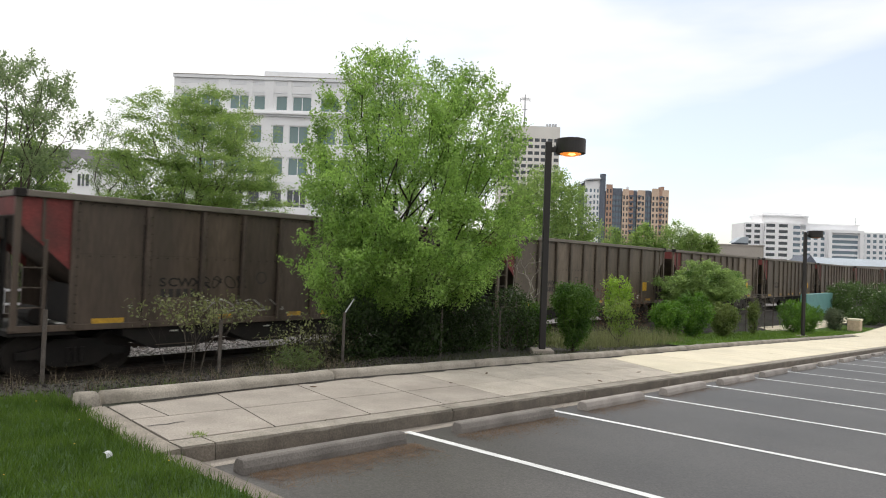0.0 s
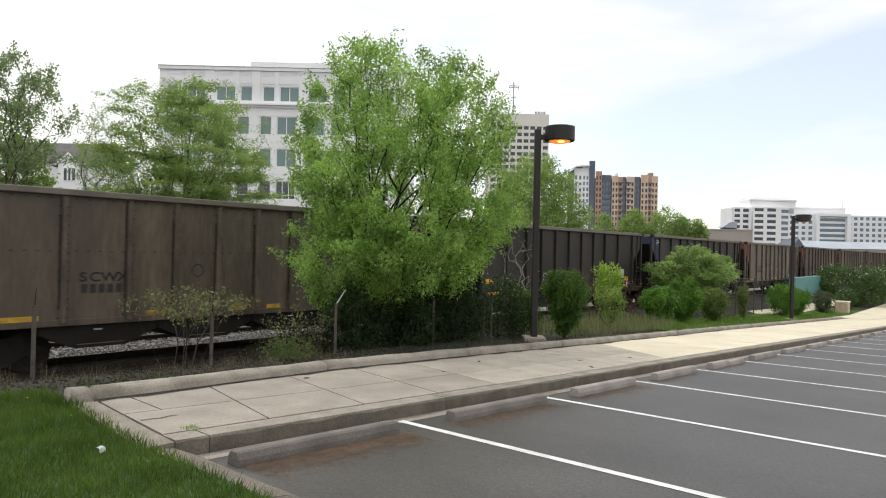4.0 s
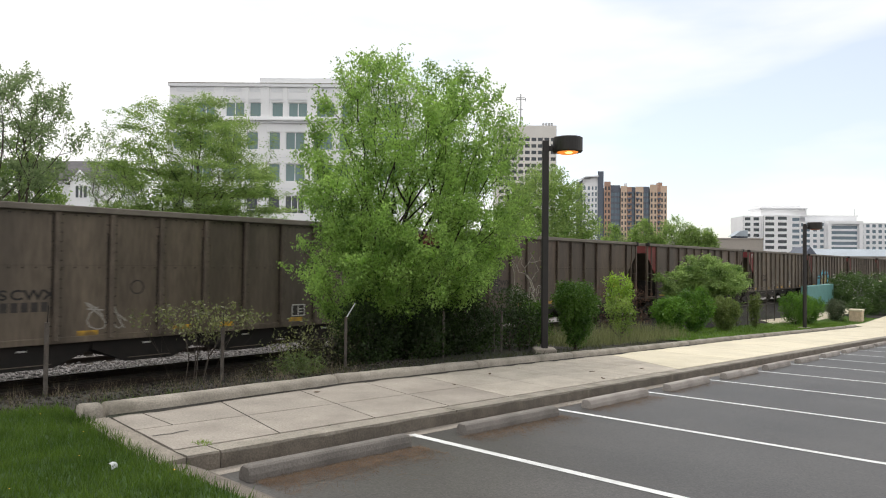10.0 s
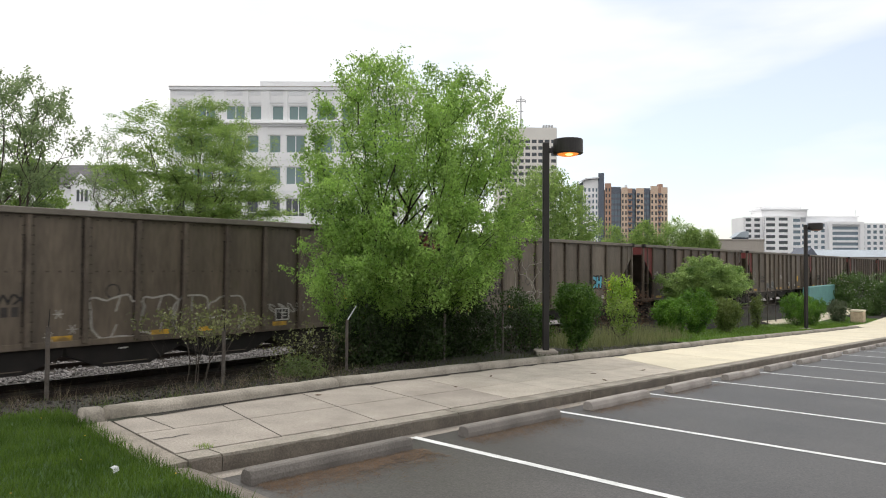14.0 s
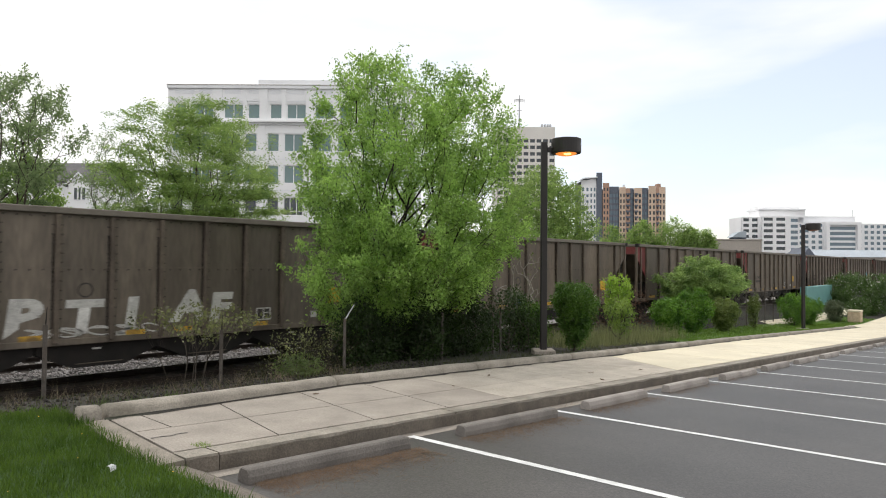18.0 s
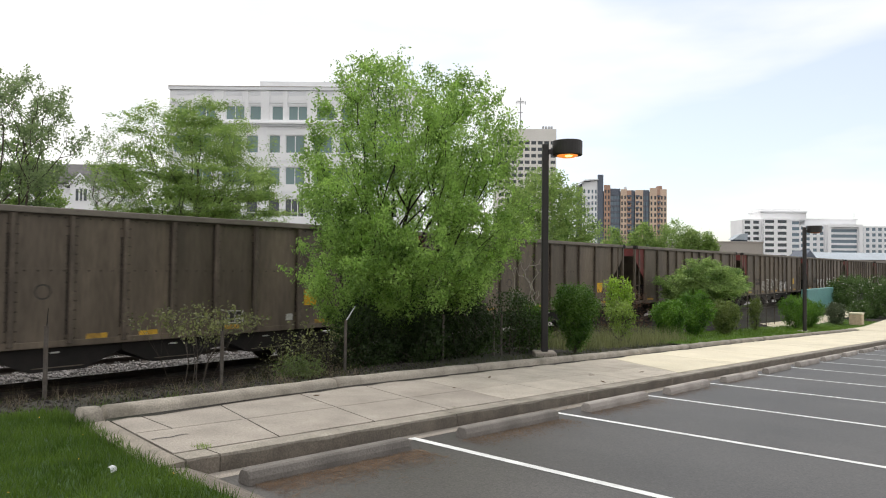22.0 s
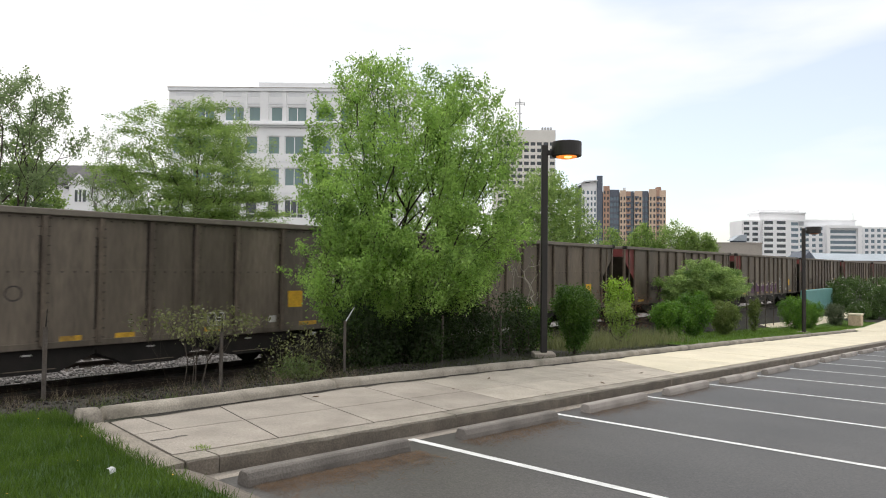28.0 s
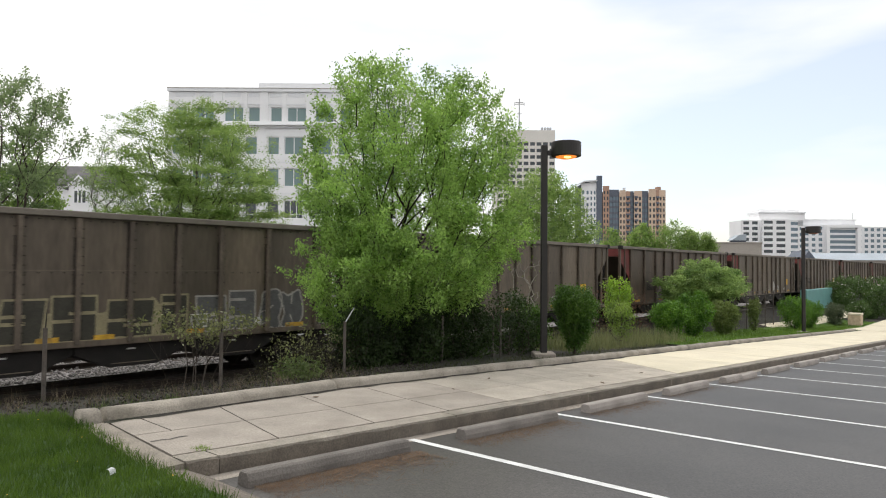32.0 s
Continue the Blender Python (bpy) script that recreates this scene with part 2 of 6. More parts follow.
M_BRICK2 = mat("tan_brick", (0.66, 0.50, 0.38), 0.8, 0.1, 0.1, 3, 0.05)
M_SLATE = mat("dark_grey_cladding", (0.13, 0.15, 0.19), 0.7, 0.1, 0.1, 3, 0.05)
M_ROOF = mat("grey_shingle", (0.14, 0.135, 0.14), 0.9, 0.15, 0.6, 8, 0.3)
M_ROOFB = mat("blue_grey_metal_roof", (0.38, 0.43, 0.48), 0.5, 0.08, 0.2, 4, 0.05)
M_BROWNB = mat("brown_stucco", (0.42, 0.38, 0.34), 0.9, 0.08, 0.1, 4, 0.05)
M_STREET = mat("worn_street_asphalt", (0.24, 0.235, 0.23), 0.9, 0.15, 0.5, 20, 0.3)
M_PALE = mat("pale_fence_paint", (0.62, 0.63, 0.64), 0.6, 0.1, 4, 30, 0.1)
M_TEAL = mat("teal_paint", (0.13, 0.30, 0.29), 0.6, 0.12, 1, 20, 0.1)
M_BIN = mat("tan_aggregate", (0.48, 0.38, 0.27), 0.9, 0.15, 5, 60, 0.5)
M_GALV = mat("galvanised_steel", (0.42, 0.43, 0.44), 0.5, 0.15, 6, 40, 0.1, metal=0.5)
M_GRAVEL = mat("dark_gravel", (0.042, 0.036, 0.032), 0.95, 0.3, 6, 26, 0.6, island=0.6)
M_BAND = mat("dirty_edge_concrete", (0.235, 0.208, 0.172), 0.92, 0.2, 4, 50, 0.6, stain=(0.10, 0.09, 0.07), amount=0.55, rnd=0.1, speck=0.1, speck_size=100)
M_PAPER = mat("white_paper", (0.5, 0.52, 0.52), 0.8, 0.05, 6, 40, 0.05)
G_GREEN = glass_mat("green_tinted_glass", (0.17, 0.26, 0.26))
G_DARK = glass_mat("dark_glass", (0.05, 0.06, 0.07))
G_BLUE = glass_mat("blue_glass", (0.16, 0.22, 0.27))
M_LAMP = glow_mat("sodium_lens", (1.0, 0.30, 0.05), 0.8)
M_BULB = glow_mat("sodium_bulb", (1.0, 0.62, 0.16), 3.0)
M_LAMP2 = mat("dull_red_lens", (0.25, 0.06, 0.04), 0.3, 0.1)
L_MAIN = leaf_mat("pear_leaves", (0.085, 0.165, 0.034), (0.45, 0.64, 0.185), 0.40, 0.42)
L_CYP = leaf_mat("feathery_leaves", (0.10, 0.175, 0.05), (0.37, 0.48, 0.16), 0.5, 0.48)
L_GREY = leaf_mat("greyish_young_leaves", (0.11, 0.16, 0.07), (0.28, 0.35, 0.18), 0.5, 0.48)
L_BUSH = leaf_mat("bright_hedge_leaves", (0.028, 0.085, 0.012), (0.18, 0.34, 0.05), 0.45, 0.28)
L_BOX = leaf_mat("dark_glossy_hedge_leaves", (0.026, 0.07, 0.012), (0.13, 0.235, 0.042), 0.4, 0.25)
L_BUSHD = leaf_mat("deep_green_leaves", (0.035, 0.07, 0.02), (0.12, 0.19, 0.06))
L_DARKB = leaf_mat("shade_dark_leaves", (0.012, 0.022, 0.008), (0.05, 0.085, 0.024))
L_OLIVE = leaf_mat("olive_leaves", (0.08, 0.12, 0.03), (0.22, 0.27, 0.09))
L_SAGE = leaf_mat("sage_leaves", (0.075, 0.14, 0.038), (0.37, 0.49, 0.17))
L_LIMEB = leaf_mat("fresh_lime_leaves", (0.12, 0.22, 0.03), (0.40, 0.56, 0.10))
L_GREYD = leaf_mat("dull_grey_green_leaves", (0.05, 0.075, 0.04), (0.17, 0.20, 0.12))
L_LIME = leaf_mat("lime_green_leaves", (0.08, 0.14, 0.025), (0.30, 0.40, 0.10))
L_VINE = leaf_mat("dull_vine_leaves", (0.05, 0.055, 0.025), (0.24, 0.26, 0.11))
L_BLOOM = leaf_mat("white_blossom", (0.45, 0.45, 0.38), (0.75, 0.74, 0.66))
L_DRY = leaf_mat("dry_stalks", (0.07, 0.055, 0.04), (0.24, 0.20, 0.14))
L_GRASS = leaf_mat("grass_blades", (0.030, 0.064, 0.010), (0.118, 0.185, 0.037))
L_WEEDG = leaf_mat("tall_green_weeds", (0.05, 0.08, 0.025), (0.15, 0.19, 0.07))
L_TALL = leaf_mat("pale_olive_weeds", (0.10, 0.12, 0.05), (0.27, 0.28, 0.14))
L_WEED = leaf_mat("dull_bank_weeds", (0.03, 0.045, 0.014), (0.09, 0.10, 0.04))
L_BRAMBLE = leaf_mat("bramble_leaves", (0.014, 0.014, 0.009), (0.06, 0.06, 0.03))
L_LAWN2 = leaf_mat("far_grass_blades", (0.07, 0.13, 0.02), (0.18, 0.28, 0.06))
L_RED = leaf_mat("brown_twig_leaves", (0.09, 0.05, 0.035), (0.17, 0.10, 0.07))

# ---- mesh helpers ----


def link(name, bm, material, parent=None, label=""):
    me = bpy.data.meshes.new(name)
    bm.to_mesh(me)
    bm.free()
    me.materials.append(material)
    ob = new(name, me)
    if parent:
        ob.parent = parent
    if label:
        ob["label"] = label
    return ob


def part(name, bm, material, parent, label=""):
    return link(name, bm, material, parent, label)


def piece(name, me, parent, at, rz=0.0):
    ob = new(name, me)
    ob.parent, ob.location, ob.rotation_euler = parent, at, (0, 0, rz)
    return ob


def box(x0, x1, y0, y1, z0, z1, bevel=0.0, bm=None):
    own = bmesh.new()
    bmesh.ops.create_cube(own, size=1.0, matrix=Matrix.Translation(((x0 + x1) / 2, (y0 + y1) / 2, (z0 + z1) / 2)) @ Matrix.Diagonal((x1 - x0, y1 - y0, z1 - z0, 1)))
    if bevel:
        bmesh.ops.bevel(own, geom=own.edges[:], offset=bevel, segments=1, affect="EDGES")
    if bm is None:
        return own
    me = bpy.data.meshes.new("tmp")
    own.to_mesh(me)
    own.free()
    bm.from_mesh(me)
    bpy.data.meshes.remove(me)
    return bm


def cyl(p0, p1, r0, r1=None, n=10, bm=None):
    bm = bm or bmesh.new()
    p0, p1 = Vector(p0), Vector(p1)
    d = p1 - p0
    m = Matrix.Translation((p0 + p1) / 2) @ d.to_track_quat("Z", "Y").to_matrix().to_4x4()
    bmesh.ops.create_cone(bm, cap_ends=True, segments=n, radius1=r0, radius2=r0 if r1 is None else r1, depth=d.length, matrix=m)
    return bm


def prism(outline, a, b, axis="y"):
    """A flat outline pushed from a to b along an axis. outline: (x, z) for y, (x, y) for z, (y, z) for x."""
    bm = bmesh.new()
    mk = {"y": lambda p, s: (p[0], s, p[1]), "z": lambda p, s: (p[0], p[1], s), "x": lambda p, s: (s, p[0], p[1])}[axis]
    lo, hi = [bm.verts.new(mk(p, a)) for p in outline], [bm.verts.new(mk(p, b)) for p in outline]
    bm.faces.new(lo)
    bm.faces.new(hi)
    k = len(outline)
    for i in range(k):
        bm.faces.new((lo[i], lo[(i + 1) % k], hi[(i + 1) % k], hi[i]))
    bmesh.ops.recalc_face_normals(bm, faces=bm.faces[:])
    return bm


def raw(name, verts, loops, size, material, parent=None):
    """A mesh from arrays: faces all of one size."""
    me = bpy.data.meshes.new(name)
    nf = len(loops) // size
    me.vertices.add(len(verts))
    me.vertices.foreach_set("co", np.asarray(verts, np.float32).ravel())
    me.loops.add(len(loops))
    me.loops.foreach_set("vertex_index", np.asarray(loops, np.int32))
    me.polygons.add(nf)
    me.polygons.foreach_set("loop_start", np.arange(0, nf * size, size, dtype=np.int32))
    me.update(calc_edges=True)
    me.materials.append(material)
    ob = new(name, me)
    if parent:
        ob.parent = parent
    return ob


def empty(name, at, rz=0.0, label="", category="", group="", kind=""):
    ob = new(name)
    ob.location, ob.rotation_euler = at, (0, 0, rz)
    return tagged(ob, label, category, group, kind)


# ---- the lie of the land ----
TRACK_Y, RAIL_Z, GRADE = 17.16, -1.35, -0.006


def plane(x, y):
    return -0.0515 * np.clip(x, -30, 55) - 0.014 * np.clip(y, -20, 14)


def rail_z(x):
    return RAIL_Z + GRADE * (np.clip(x, -700, 900) - 4)


def back_kerb(x):
    return np.interp(x, [2.7, 4.3, 6.3, 9.7, 15, 24.5, 48], [7.15, 7.35, 7.62, 7.75, 7.8, 8.15, 8.6])


def gz(x, y):
    """Height of the open ground: lot and walk, the bank beside the line, the line's bed, the flat beyond."""
    x, y = np.asarray(x, float), np.asarray(y, float)
    walk_z = plane(x, y) + np.where(y > 5.3, 0.10, -0.06)
    bed = rail_z(x) - 0.27
    f = np.clip((y - np.interp(x, [7, 14, 24], [9.0, 11.0, 11.5])) / 2.6, 0, 1)
    f = f * f * (3 - 2 * f)
    z = walk_z * (1 - f) + bed * f
    far = np.clip((y - 40) / 200, 0, 1)
    return z * (1 - far) + np.minimum(z, -2.6) * far


def sheet(name, xs, ys, zf, material, lift=0.0):
    gx, gy = np.meshgrid(xs, ys)
    v = np.stack([gx.ravel(), gy.ravel(), (zf(gx, gy) + lift).ravel()], 1)
    nx, ny = len(xs), len(ys)
    i = (np.arange(ny - 1)[:, None] * nx + np.arange(nx - 1)[None, :]).ravel()
    ob = raw(name, v, np.stack([i, i + 1, i + nx + 1, i + nx], 1).ravel(), 4, material)
    ob.data.polygons.foreach_set("use_smooth", np.ones(len(i), bool))
    return ob


coarse = [-2500, -1200, -700, -350, -180, -90, -50, -30]
gxs = np.array(coarse + list(np.arange(-24, 62, 1.0)) + [64, 70, 80, 95, 120, 160, 220, 320, 480, 700, 1100, 1700, 2600])
gys = np.array([-2500, -900, -300, -100, -40, -15, 0, 5.28, 5.32, 6, 7, 7.6] + list(np.arange(8.2, 26, 0.5)) + [27, 29, 32, 36, 40, 50, 65, 90, 130, 200, 300, 500, 900, 1700, 2600])
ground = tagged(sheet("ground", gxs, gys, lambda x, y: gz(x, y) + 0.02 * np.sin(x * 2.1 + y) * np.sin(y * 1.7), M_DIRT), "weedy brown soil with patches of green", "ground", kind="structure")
lot = tagged(sheet("parking_lot", np.array(list(np.arange(2.6, 60, 1.0)) + [80, 120, 200]), np.array([-60, -30, -15, -5, 0, 2.5, 4, 5.0]), plane, M_ASPHALT), "dark grey asphalt parking lot", "parking lot", kind="structure")
tagged(sheet("asphalt_behind", np.array([-60, -20, -5, 2.84]), np.array([-60, -30, -15, -8.0]), plane, M_ASPHALT), "dark grey asphalt behind the lawn", "parking lot", kind="structure")
tagged(sheet("lawn_corner", np.arange(-12, 2.61, 0.4), np.linspace(-8, 7.86, 41), lambda x, y: plane(x, y) + 0.145 + 0.012 * np.sin(x * 1.9) * np.sin(y * 1.3), M_LAWN), "mown green lawn corner beside the sidewalk", "lawn", kind="structure")
tagged(sheet("lawn_far", np.arange(22, 63, 1.0), np.arange(8.7, 12.4, 0.4), lambda x, y: gz(x, y), M_LAWN2, 0.05), "green lawn strip behind the kerb", "lawn", kind="structure")

# kerbs, sidewalk
walkway = empty("pavement", (0, 0, 0), 0, "pale concrete sidewalk of jointed slabs", "sidewalk", kind="structure")


def slab(x0, x1, y0, y1, skew0, skew1, top, thick, material, name="slab", gap=0.010):
    """A slab that follows the slope; its end joints may run askew."""
    bm = bmesh.new()
    y0b, y1b = y0 + gap, (lambda x: y1(x) - gap) if callable(y1) else (lambda x: y1 - gap)
    n = max(1, int((x1 - x0) / 2.5))
    rows = []
    for i in range(n + 1):
        x = x0 + gap + (x1 - x0 - 2 * gap) * i / n
        sk = skew0 + (skew1 - skew0) * i / n
        row = []
        for y in (y0b, y1b(x)):
            xx = x + sk * (y - 6.4)
            z = float(plane(xx, y))
            row += [bm.verts.new((xx, y, z + top)), bm.verts.new((xx, y, z + top - thick))]
        rows.append(row)
    for a, b in zip(rows, rows[1:]):
        bm.faces.new((a[0], b[0], b[2], a[2]))
        bm.faces.new((a[1], a[0], b[0], b[1]))
        bm.faces.new((a[3], a[2], b[2], b[3]))
    for a in (rows[0], rows[-1]):
        bm.faces.new((a[0], a[1], a[3], a[2]))
    bmesh.ops.recalc_face_normals(bm, faces=bm.faces[:])
    return part(name, bm, material, walkway)


xs = [3.95 + 1.22 * i for i in range(9)]
slab(2.76, 3.13, 6.38, back_kerb, 0.094, 0.05, 0.15, 0.2, M_CONC)
slab(3.13, xs[0], 6.38, back_kerb, 0.05, 0.24, 0.15, 0.2, M_CONC)
slab(2.76, xs[0], 5.425, 6.38, 0.094, 0.24, 0.15, 0.2, M_CONC)
for a, b in zip(xs, xs[1:]):
    e = 0.7 if b == xs[-1] else 0.24
    slab(a, b, 5.425, 6.38, 0.24, e, 0.15, 0.2, M_CONC if a < 7.2 else M_CONC2, gap=0.010 if a < 7.2 else 0.005)
    slab(a, b, 6.38, back_kerb, 0.24, e, 0.15, 0.2, M_CONC if a < 7.2 else M_CONC2, gap=0.010 if a < 7.2 else 0.005)
xc = xs[-1]
for i in range(14):
    slab(xc + 3.0 * i, xc + 3.0 * i + 3.0, 5.42, back_kerb, 0.7 if i == 0 else 0.2, 0.2, 0.153, 0.2, M_CREAM)
slab(2.65, 2.95, 5.16, 5.41, 0, 0, 0.15, 0.35, M_KERB, "kerb_stone", 0.009)
for i in range(18):
    slab(2.95 + 3.05 * i, 2.95 + 3.05 * i + 3.05, 5.16, 5.41, 0, 0, 0.15, 0.35, M_KERB, "kerb_stone", 0.009)


# Strip over the kerb front that carries its shade as a darker colour.
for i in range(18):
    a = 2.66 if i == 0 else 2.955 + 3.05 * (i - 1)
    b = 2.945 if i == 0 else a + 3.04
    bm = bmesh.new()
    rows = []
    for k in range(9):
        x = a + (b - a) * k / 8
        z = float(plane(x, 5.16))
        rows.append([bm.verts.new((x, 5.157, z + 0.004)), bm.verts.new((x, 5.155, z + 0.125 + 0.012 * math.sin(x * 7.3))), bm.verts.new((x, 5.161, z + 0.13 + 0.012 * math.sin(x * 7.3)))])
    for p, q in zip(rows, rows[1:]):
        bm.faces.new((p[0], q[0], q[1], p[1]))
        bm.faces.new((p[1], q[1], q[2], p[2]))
    part("kerb_face", bm, M_KERBF, walkway, "kerb face in darker concrete, its shade painted in with the dirt")


def rounded_kerb(x0, x1, w=0.25, h=0.125):
    """A round-topped kerb along the back of the walk."""
    bm = bmesh.new()
    prof = [(0, -0.2), (0, h * 0.55), (w * 0.12, h * 0.85), (w * 0.35, h), (w * 0.7, h), (w * 0.93, h * 0.8), (w, h * 0.45), (w, -0.2)]
    n = max(2, int((x1 - x0) / 0.6))
    rows = []
    for i in range(n + 1):
        x = x0 + 0.022 + (x1 - x0 - 0.044) * i / n
        y = float(back_kerb(x)) + 0.01 * math.sin(x * 3)
        rows.append([bm.verts.new((x, y + u, float(plane(x, y)) + 0.15 + v + 0.006 * math.sin(x * 5 + u * 9))) for u, v in prof])
    for a, b in zip(rows, rows[1:]):
        for j in range(len(prof) - 1):
            bm.faces.new((a[j], a[j + 1], b[j + 1], b[j]))
    for a in (rows[0], rows[-1]):
        bm.faces.new(a)
    bmesh.ops.recalc_face_normals(bm, faces=bm.faces[:])
    for f in bm.faces:
        f.smooth = True
    return part("back_kerb", bm, M_KERB, walkway)


kx = [2.58, 2.80, 6.20, 9.6, 13.0, 16.4, 20, 24, 28, 32, 36, 40, 44, 47.5]
for a, b in zip(kx, kx[1:]):
    rounded_kerb(a + 0.03 * (a in (2.80, 6.20)), b)


def band_right(y):
    return float(np.interp(y, [4, 5.0, 5.38, 7.3], [2.62, 2.62, 2.64, 2.82]))


def band_left(y):
    return float(np.interp(y, [4.1, 4.7, 5.7, 7.0], [2.32, 2.34, 2.42, 2.56]))


for a, b in ((5.13, 7.12), (3.6, 5.12), (1.2, 3.59), (-1.5, 1.19), (-8, -1.51)):
    bm = bmesh.new()
    rows, n = [], 5
    for k in range(n):
        y = a + (b - a) * k / (n - 1)
        l_, r_, low = band_left(y), band_right(y), y < 5.125
        z = float(plane(2.6, y))
        prof = [(l_, -0.1), (l_, 0.15), (r_, 0.147 if not low else 0.10), (r_ + (0.19 if low else 0.001), -0.1 if not low else 0.005), (r_ + (0.19 if low else 0.001), -0.12)]
        rows.append([bm.verts.new((x, y, z + h)) for x, h in prof])
    for p, q in zip(rows, rows[1:]):
        for j in range(len(p) - 1):
            bm.faces.new((p[j], p[j + 1], q[j + 1], q[j]))
    bm.faces.new(rows[0])
    bm.faces.new(rows[-1])
    bmesh.ops.recalc_face_normals(bm, faces=bm.faces[:])
    # Lower pieces use the concrete with shade and dirt in its colour.
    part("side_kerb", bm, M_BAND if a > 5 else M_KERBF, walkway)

path = tagged(sheet("far_path", np.array([43.0, 46, 50, 54, 58, 62, 70]), np.array([12.15, 12.5, 12.85]), lambda x, y: gz(x, y), M_CREAM, 0.07), "pale concrete path across the far lawn", "path", kind="structure")
tagged(sheet("side_path", np.array([49.0, 52, 56, 60, 66, 80, 100]), np.array([7.2, 8.0, 8.9, 9.7]), lambda x, y: plane(x, y), M_CREAM, 0.165), "pale concrete sidewalk beyond the kerb's end", "sidewalk", kind="structure")

# parking lines and wheel stops
STALL, LINE0 = 2.65, 5.13
tilt = Euler((math.atan(-0.014), math.atan(0.0515), 0)).to_matrix().to_4x4()
for i in range(-1, 17):
    x = LINE0 + STALL * i
    if i >= 0:
        bm = bmesh.new()
        ys = [5.06, 3.5, 2, 0, -0.6]
        for y0, y1 in zip(ys, ys[1:]):
            bm.faces.new([bm.verts.new((xx, y, float(plane(xx, y)) + 0.004)) for xx, y in ((x - 0.05, y1), (x + 0.05, y1), (x + 0.05, y0), (x - 0.05, y0))])
        tagged(link("parking_line", bm, M_LINE), "white painted parking stall line on asphalt", "line marking", "stall lines", "structure")


def stop_mesh(broken=False):
    prof = [(-0.082, 0), (-0.082, 0.055), (-0.062, 0.105), (-0.042, 0.12), (0.042, 0.12), (0.062, 0.105), (0.082, 0.055), (0.082, 0)]
    bm = bmesh.new()
    rows = []
    xs = [0, 0.015, 0.05, 0.9, 0.93, 1.78, 1.81, 1.83]
    sc = [0.9, 0.97, 1, 1, 1, 1, 0.97, 0.9]
    for x, s in zip(xs, sc):
        dz = -0.03 if broken and 0.92 < x < 1.2 else 0
        rows.append([bm.verts.new((x, u * s, v * s + dz)) for u, v in prof])
    for a, b in zip(rows, rows[1:]):
        for j in range(len(prof) - 1):
            bm.faces.new((a[j], a[j + 1], b[j + 1], b[j]))
    bm.faces.new(rows[0])
    bm.faces.new(rows[-1])
    bmesh.ops.recalc_face_normals(bm, faces=bm.faces[:])
    return bm


for i in range(13):
    x = LINE0 + STALL * (i - 1) + 0.42
    ob = link("wheel_stop", stop_mesh(i == 4), M_STOP if i < 2 else M_STOP2)
    ob.matrix_basis = Matrix.Translation((x, 4.715, float(plane(x, 4.715)))) @ tilt @ pose(0, 0, 0, 0, 0, (0.6, -0.5, 0.3, 0.9, -0.7)[i % 5])
    tagged(ob, "cracked grey concrete wheel stop" if i == 4 else "grey concrete wheel stop with worn rounded edges", "wheel stop", "wheel stops along the kerb")

bm = bmesh.new()
r7 = random.Random(70)
rows = []
for k in range(150):
    x = 2.8 + 0.3 * k
    y, w = float(back_kerb(x)) + 0.004, 0.03 + 0.10 * r7.random() ** 2
    rows.append([bm.verts.new((x, y, float(plane(x, y)) + 0.162)), bm.verts.new((x + r7.uniform(-0.1, 0.1), y - w, float(plane(x, y - w)) + 0.157))])
for p, q in zip(rows, rows[1:]):
    bm.faces.new((p[0], p[1], q[1], q[0]))
tagged(link("dirt_line", bm, M_DIRT), "dark soil washed along the foot of the back kerb", "dirt", kind="structure")
# concrete gutter, pine straw caught at the stops, a crack, litter
bm = bmesh.new()
for k in range(50):
    xa, xb = 2.66 + k, 3.66 + k
    bm.faces.new([bm.verts.new((x, y, float(plane(x, y)) + 0.003)) for x, y in ((xa, 4.98), (xb, 4.98), (xb, 5.158), (xa, 5.158))])
tagged(link("gutter", bm, M_CONC), "pale concrete gutter strip below the kerb", "gutter", kind="structure")


def straw(name, n, x0, x1, y0, y1, seed):
    r = np.random.default_rng(seed)
    x = r.uniform(x0, x1, n)
    y = y1 - np.abs(r.normal(size=n)) * (y1 - y0) * 0.5
    a, ln = r.uniform(0, 3.14, n), r.uniform(0.02, 0.07, n)
    z = plane(x, y) + 0.004 + r.uniform(0, 0.01, n)
    dx, dy = np.cos(a) * ln, np.sin(a) * ln
    nx, ny = -np.sin(a) * 0.0014, np.cos(a) * 0.0014
    v = np.stack([np.stack([x - dx - nx, y - dy - ny, z], 1), np.stack([x + dx - nx, y + dy - ny, z + 0.004], 1), np.stack([x + dx + nx, y + dy + ny, z + 0.004], 1), np.stack([x - dx + nx, y - dy + ny, z], 1)], 1).reshape(-1, 3)
    return tagged(raw(name, v, np.arange(4 * n), 4, M_NEEDLE), "brown pine straw gathered against a wheel stop", "debris", kind="stuff")


for k in range(5):
    x = LINE0 + STALL * (k - 1) + 0.36
    straw("pine_straw", (2200, 1200, 700, 300, 200)[k], x - 0.05 + 0.15 * (k == 0), x + 1.95, 4.2 + 0.05 * k, 4.62, 200 + k)
straw("gutter_debris", 700, 6, 20, 4.85, 5.14, 210)
bm = bmesh.new()
pts = [(2.76, 6.02), (2.86, 6.03), (2.94, 6.01), (3.04, 6.05), (3.12, 6.04)]
for (xa, ya), (xb, yb) in zip(pts, pts[1:]):
    bm.faces.new([bm.verts.new((x, y, float(plane(x, y)) + 0.154)) for x, y in ((xa, ya - 0.012), (xb, yb - 0.008), (xb, yb + 0.008), (xa, ya + 0.012))])
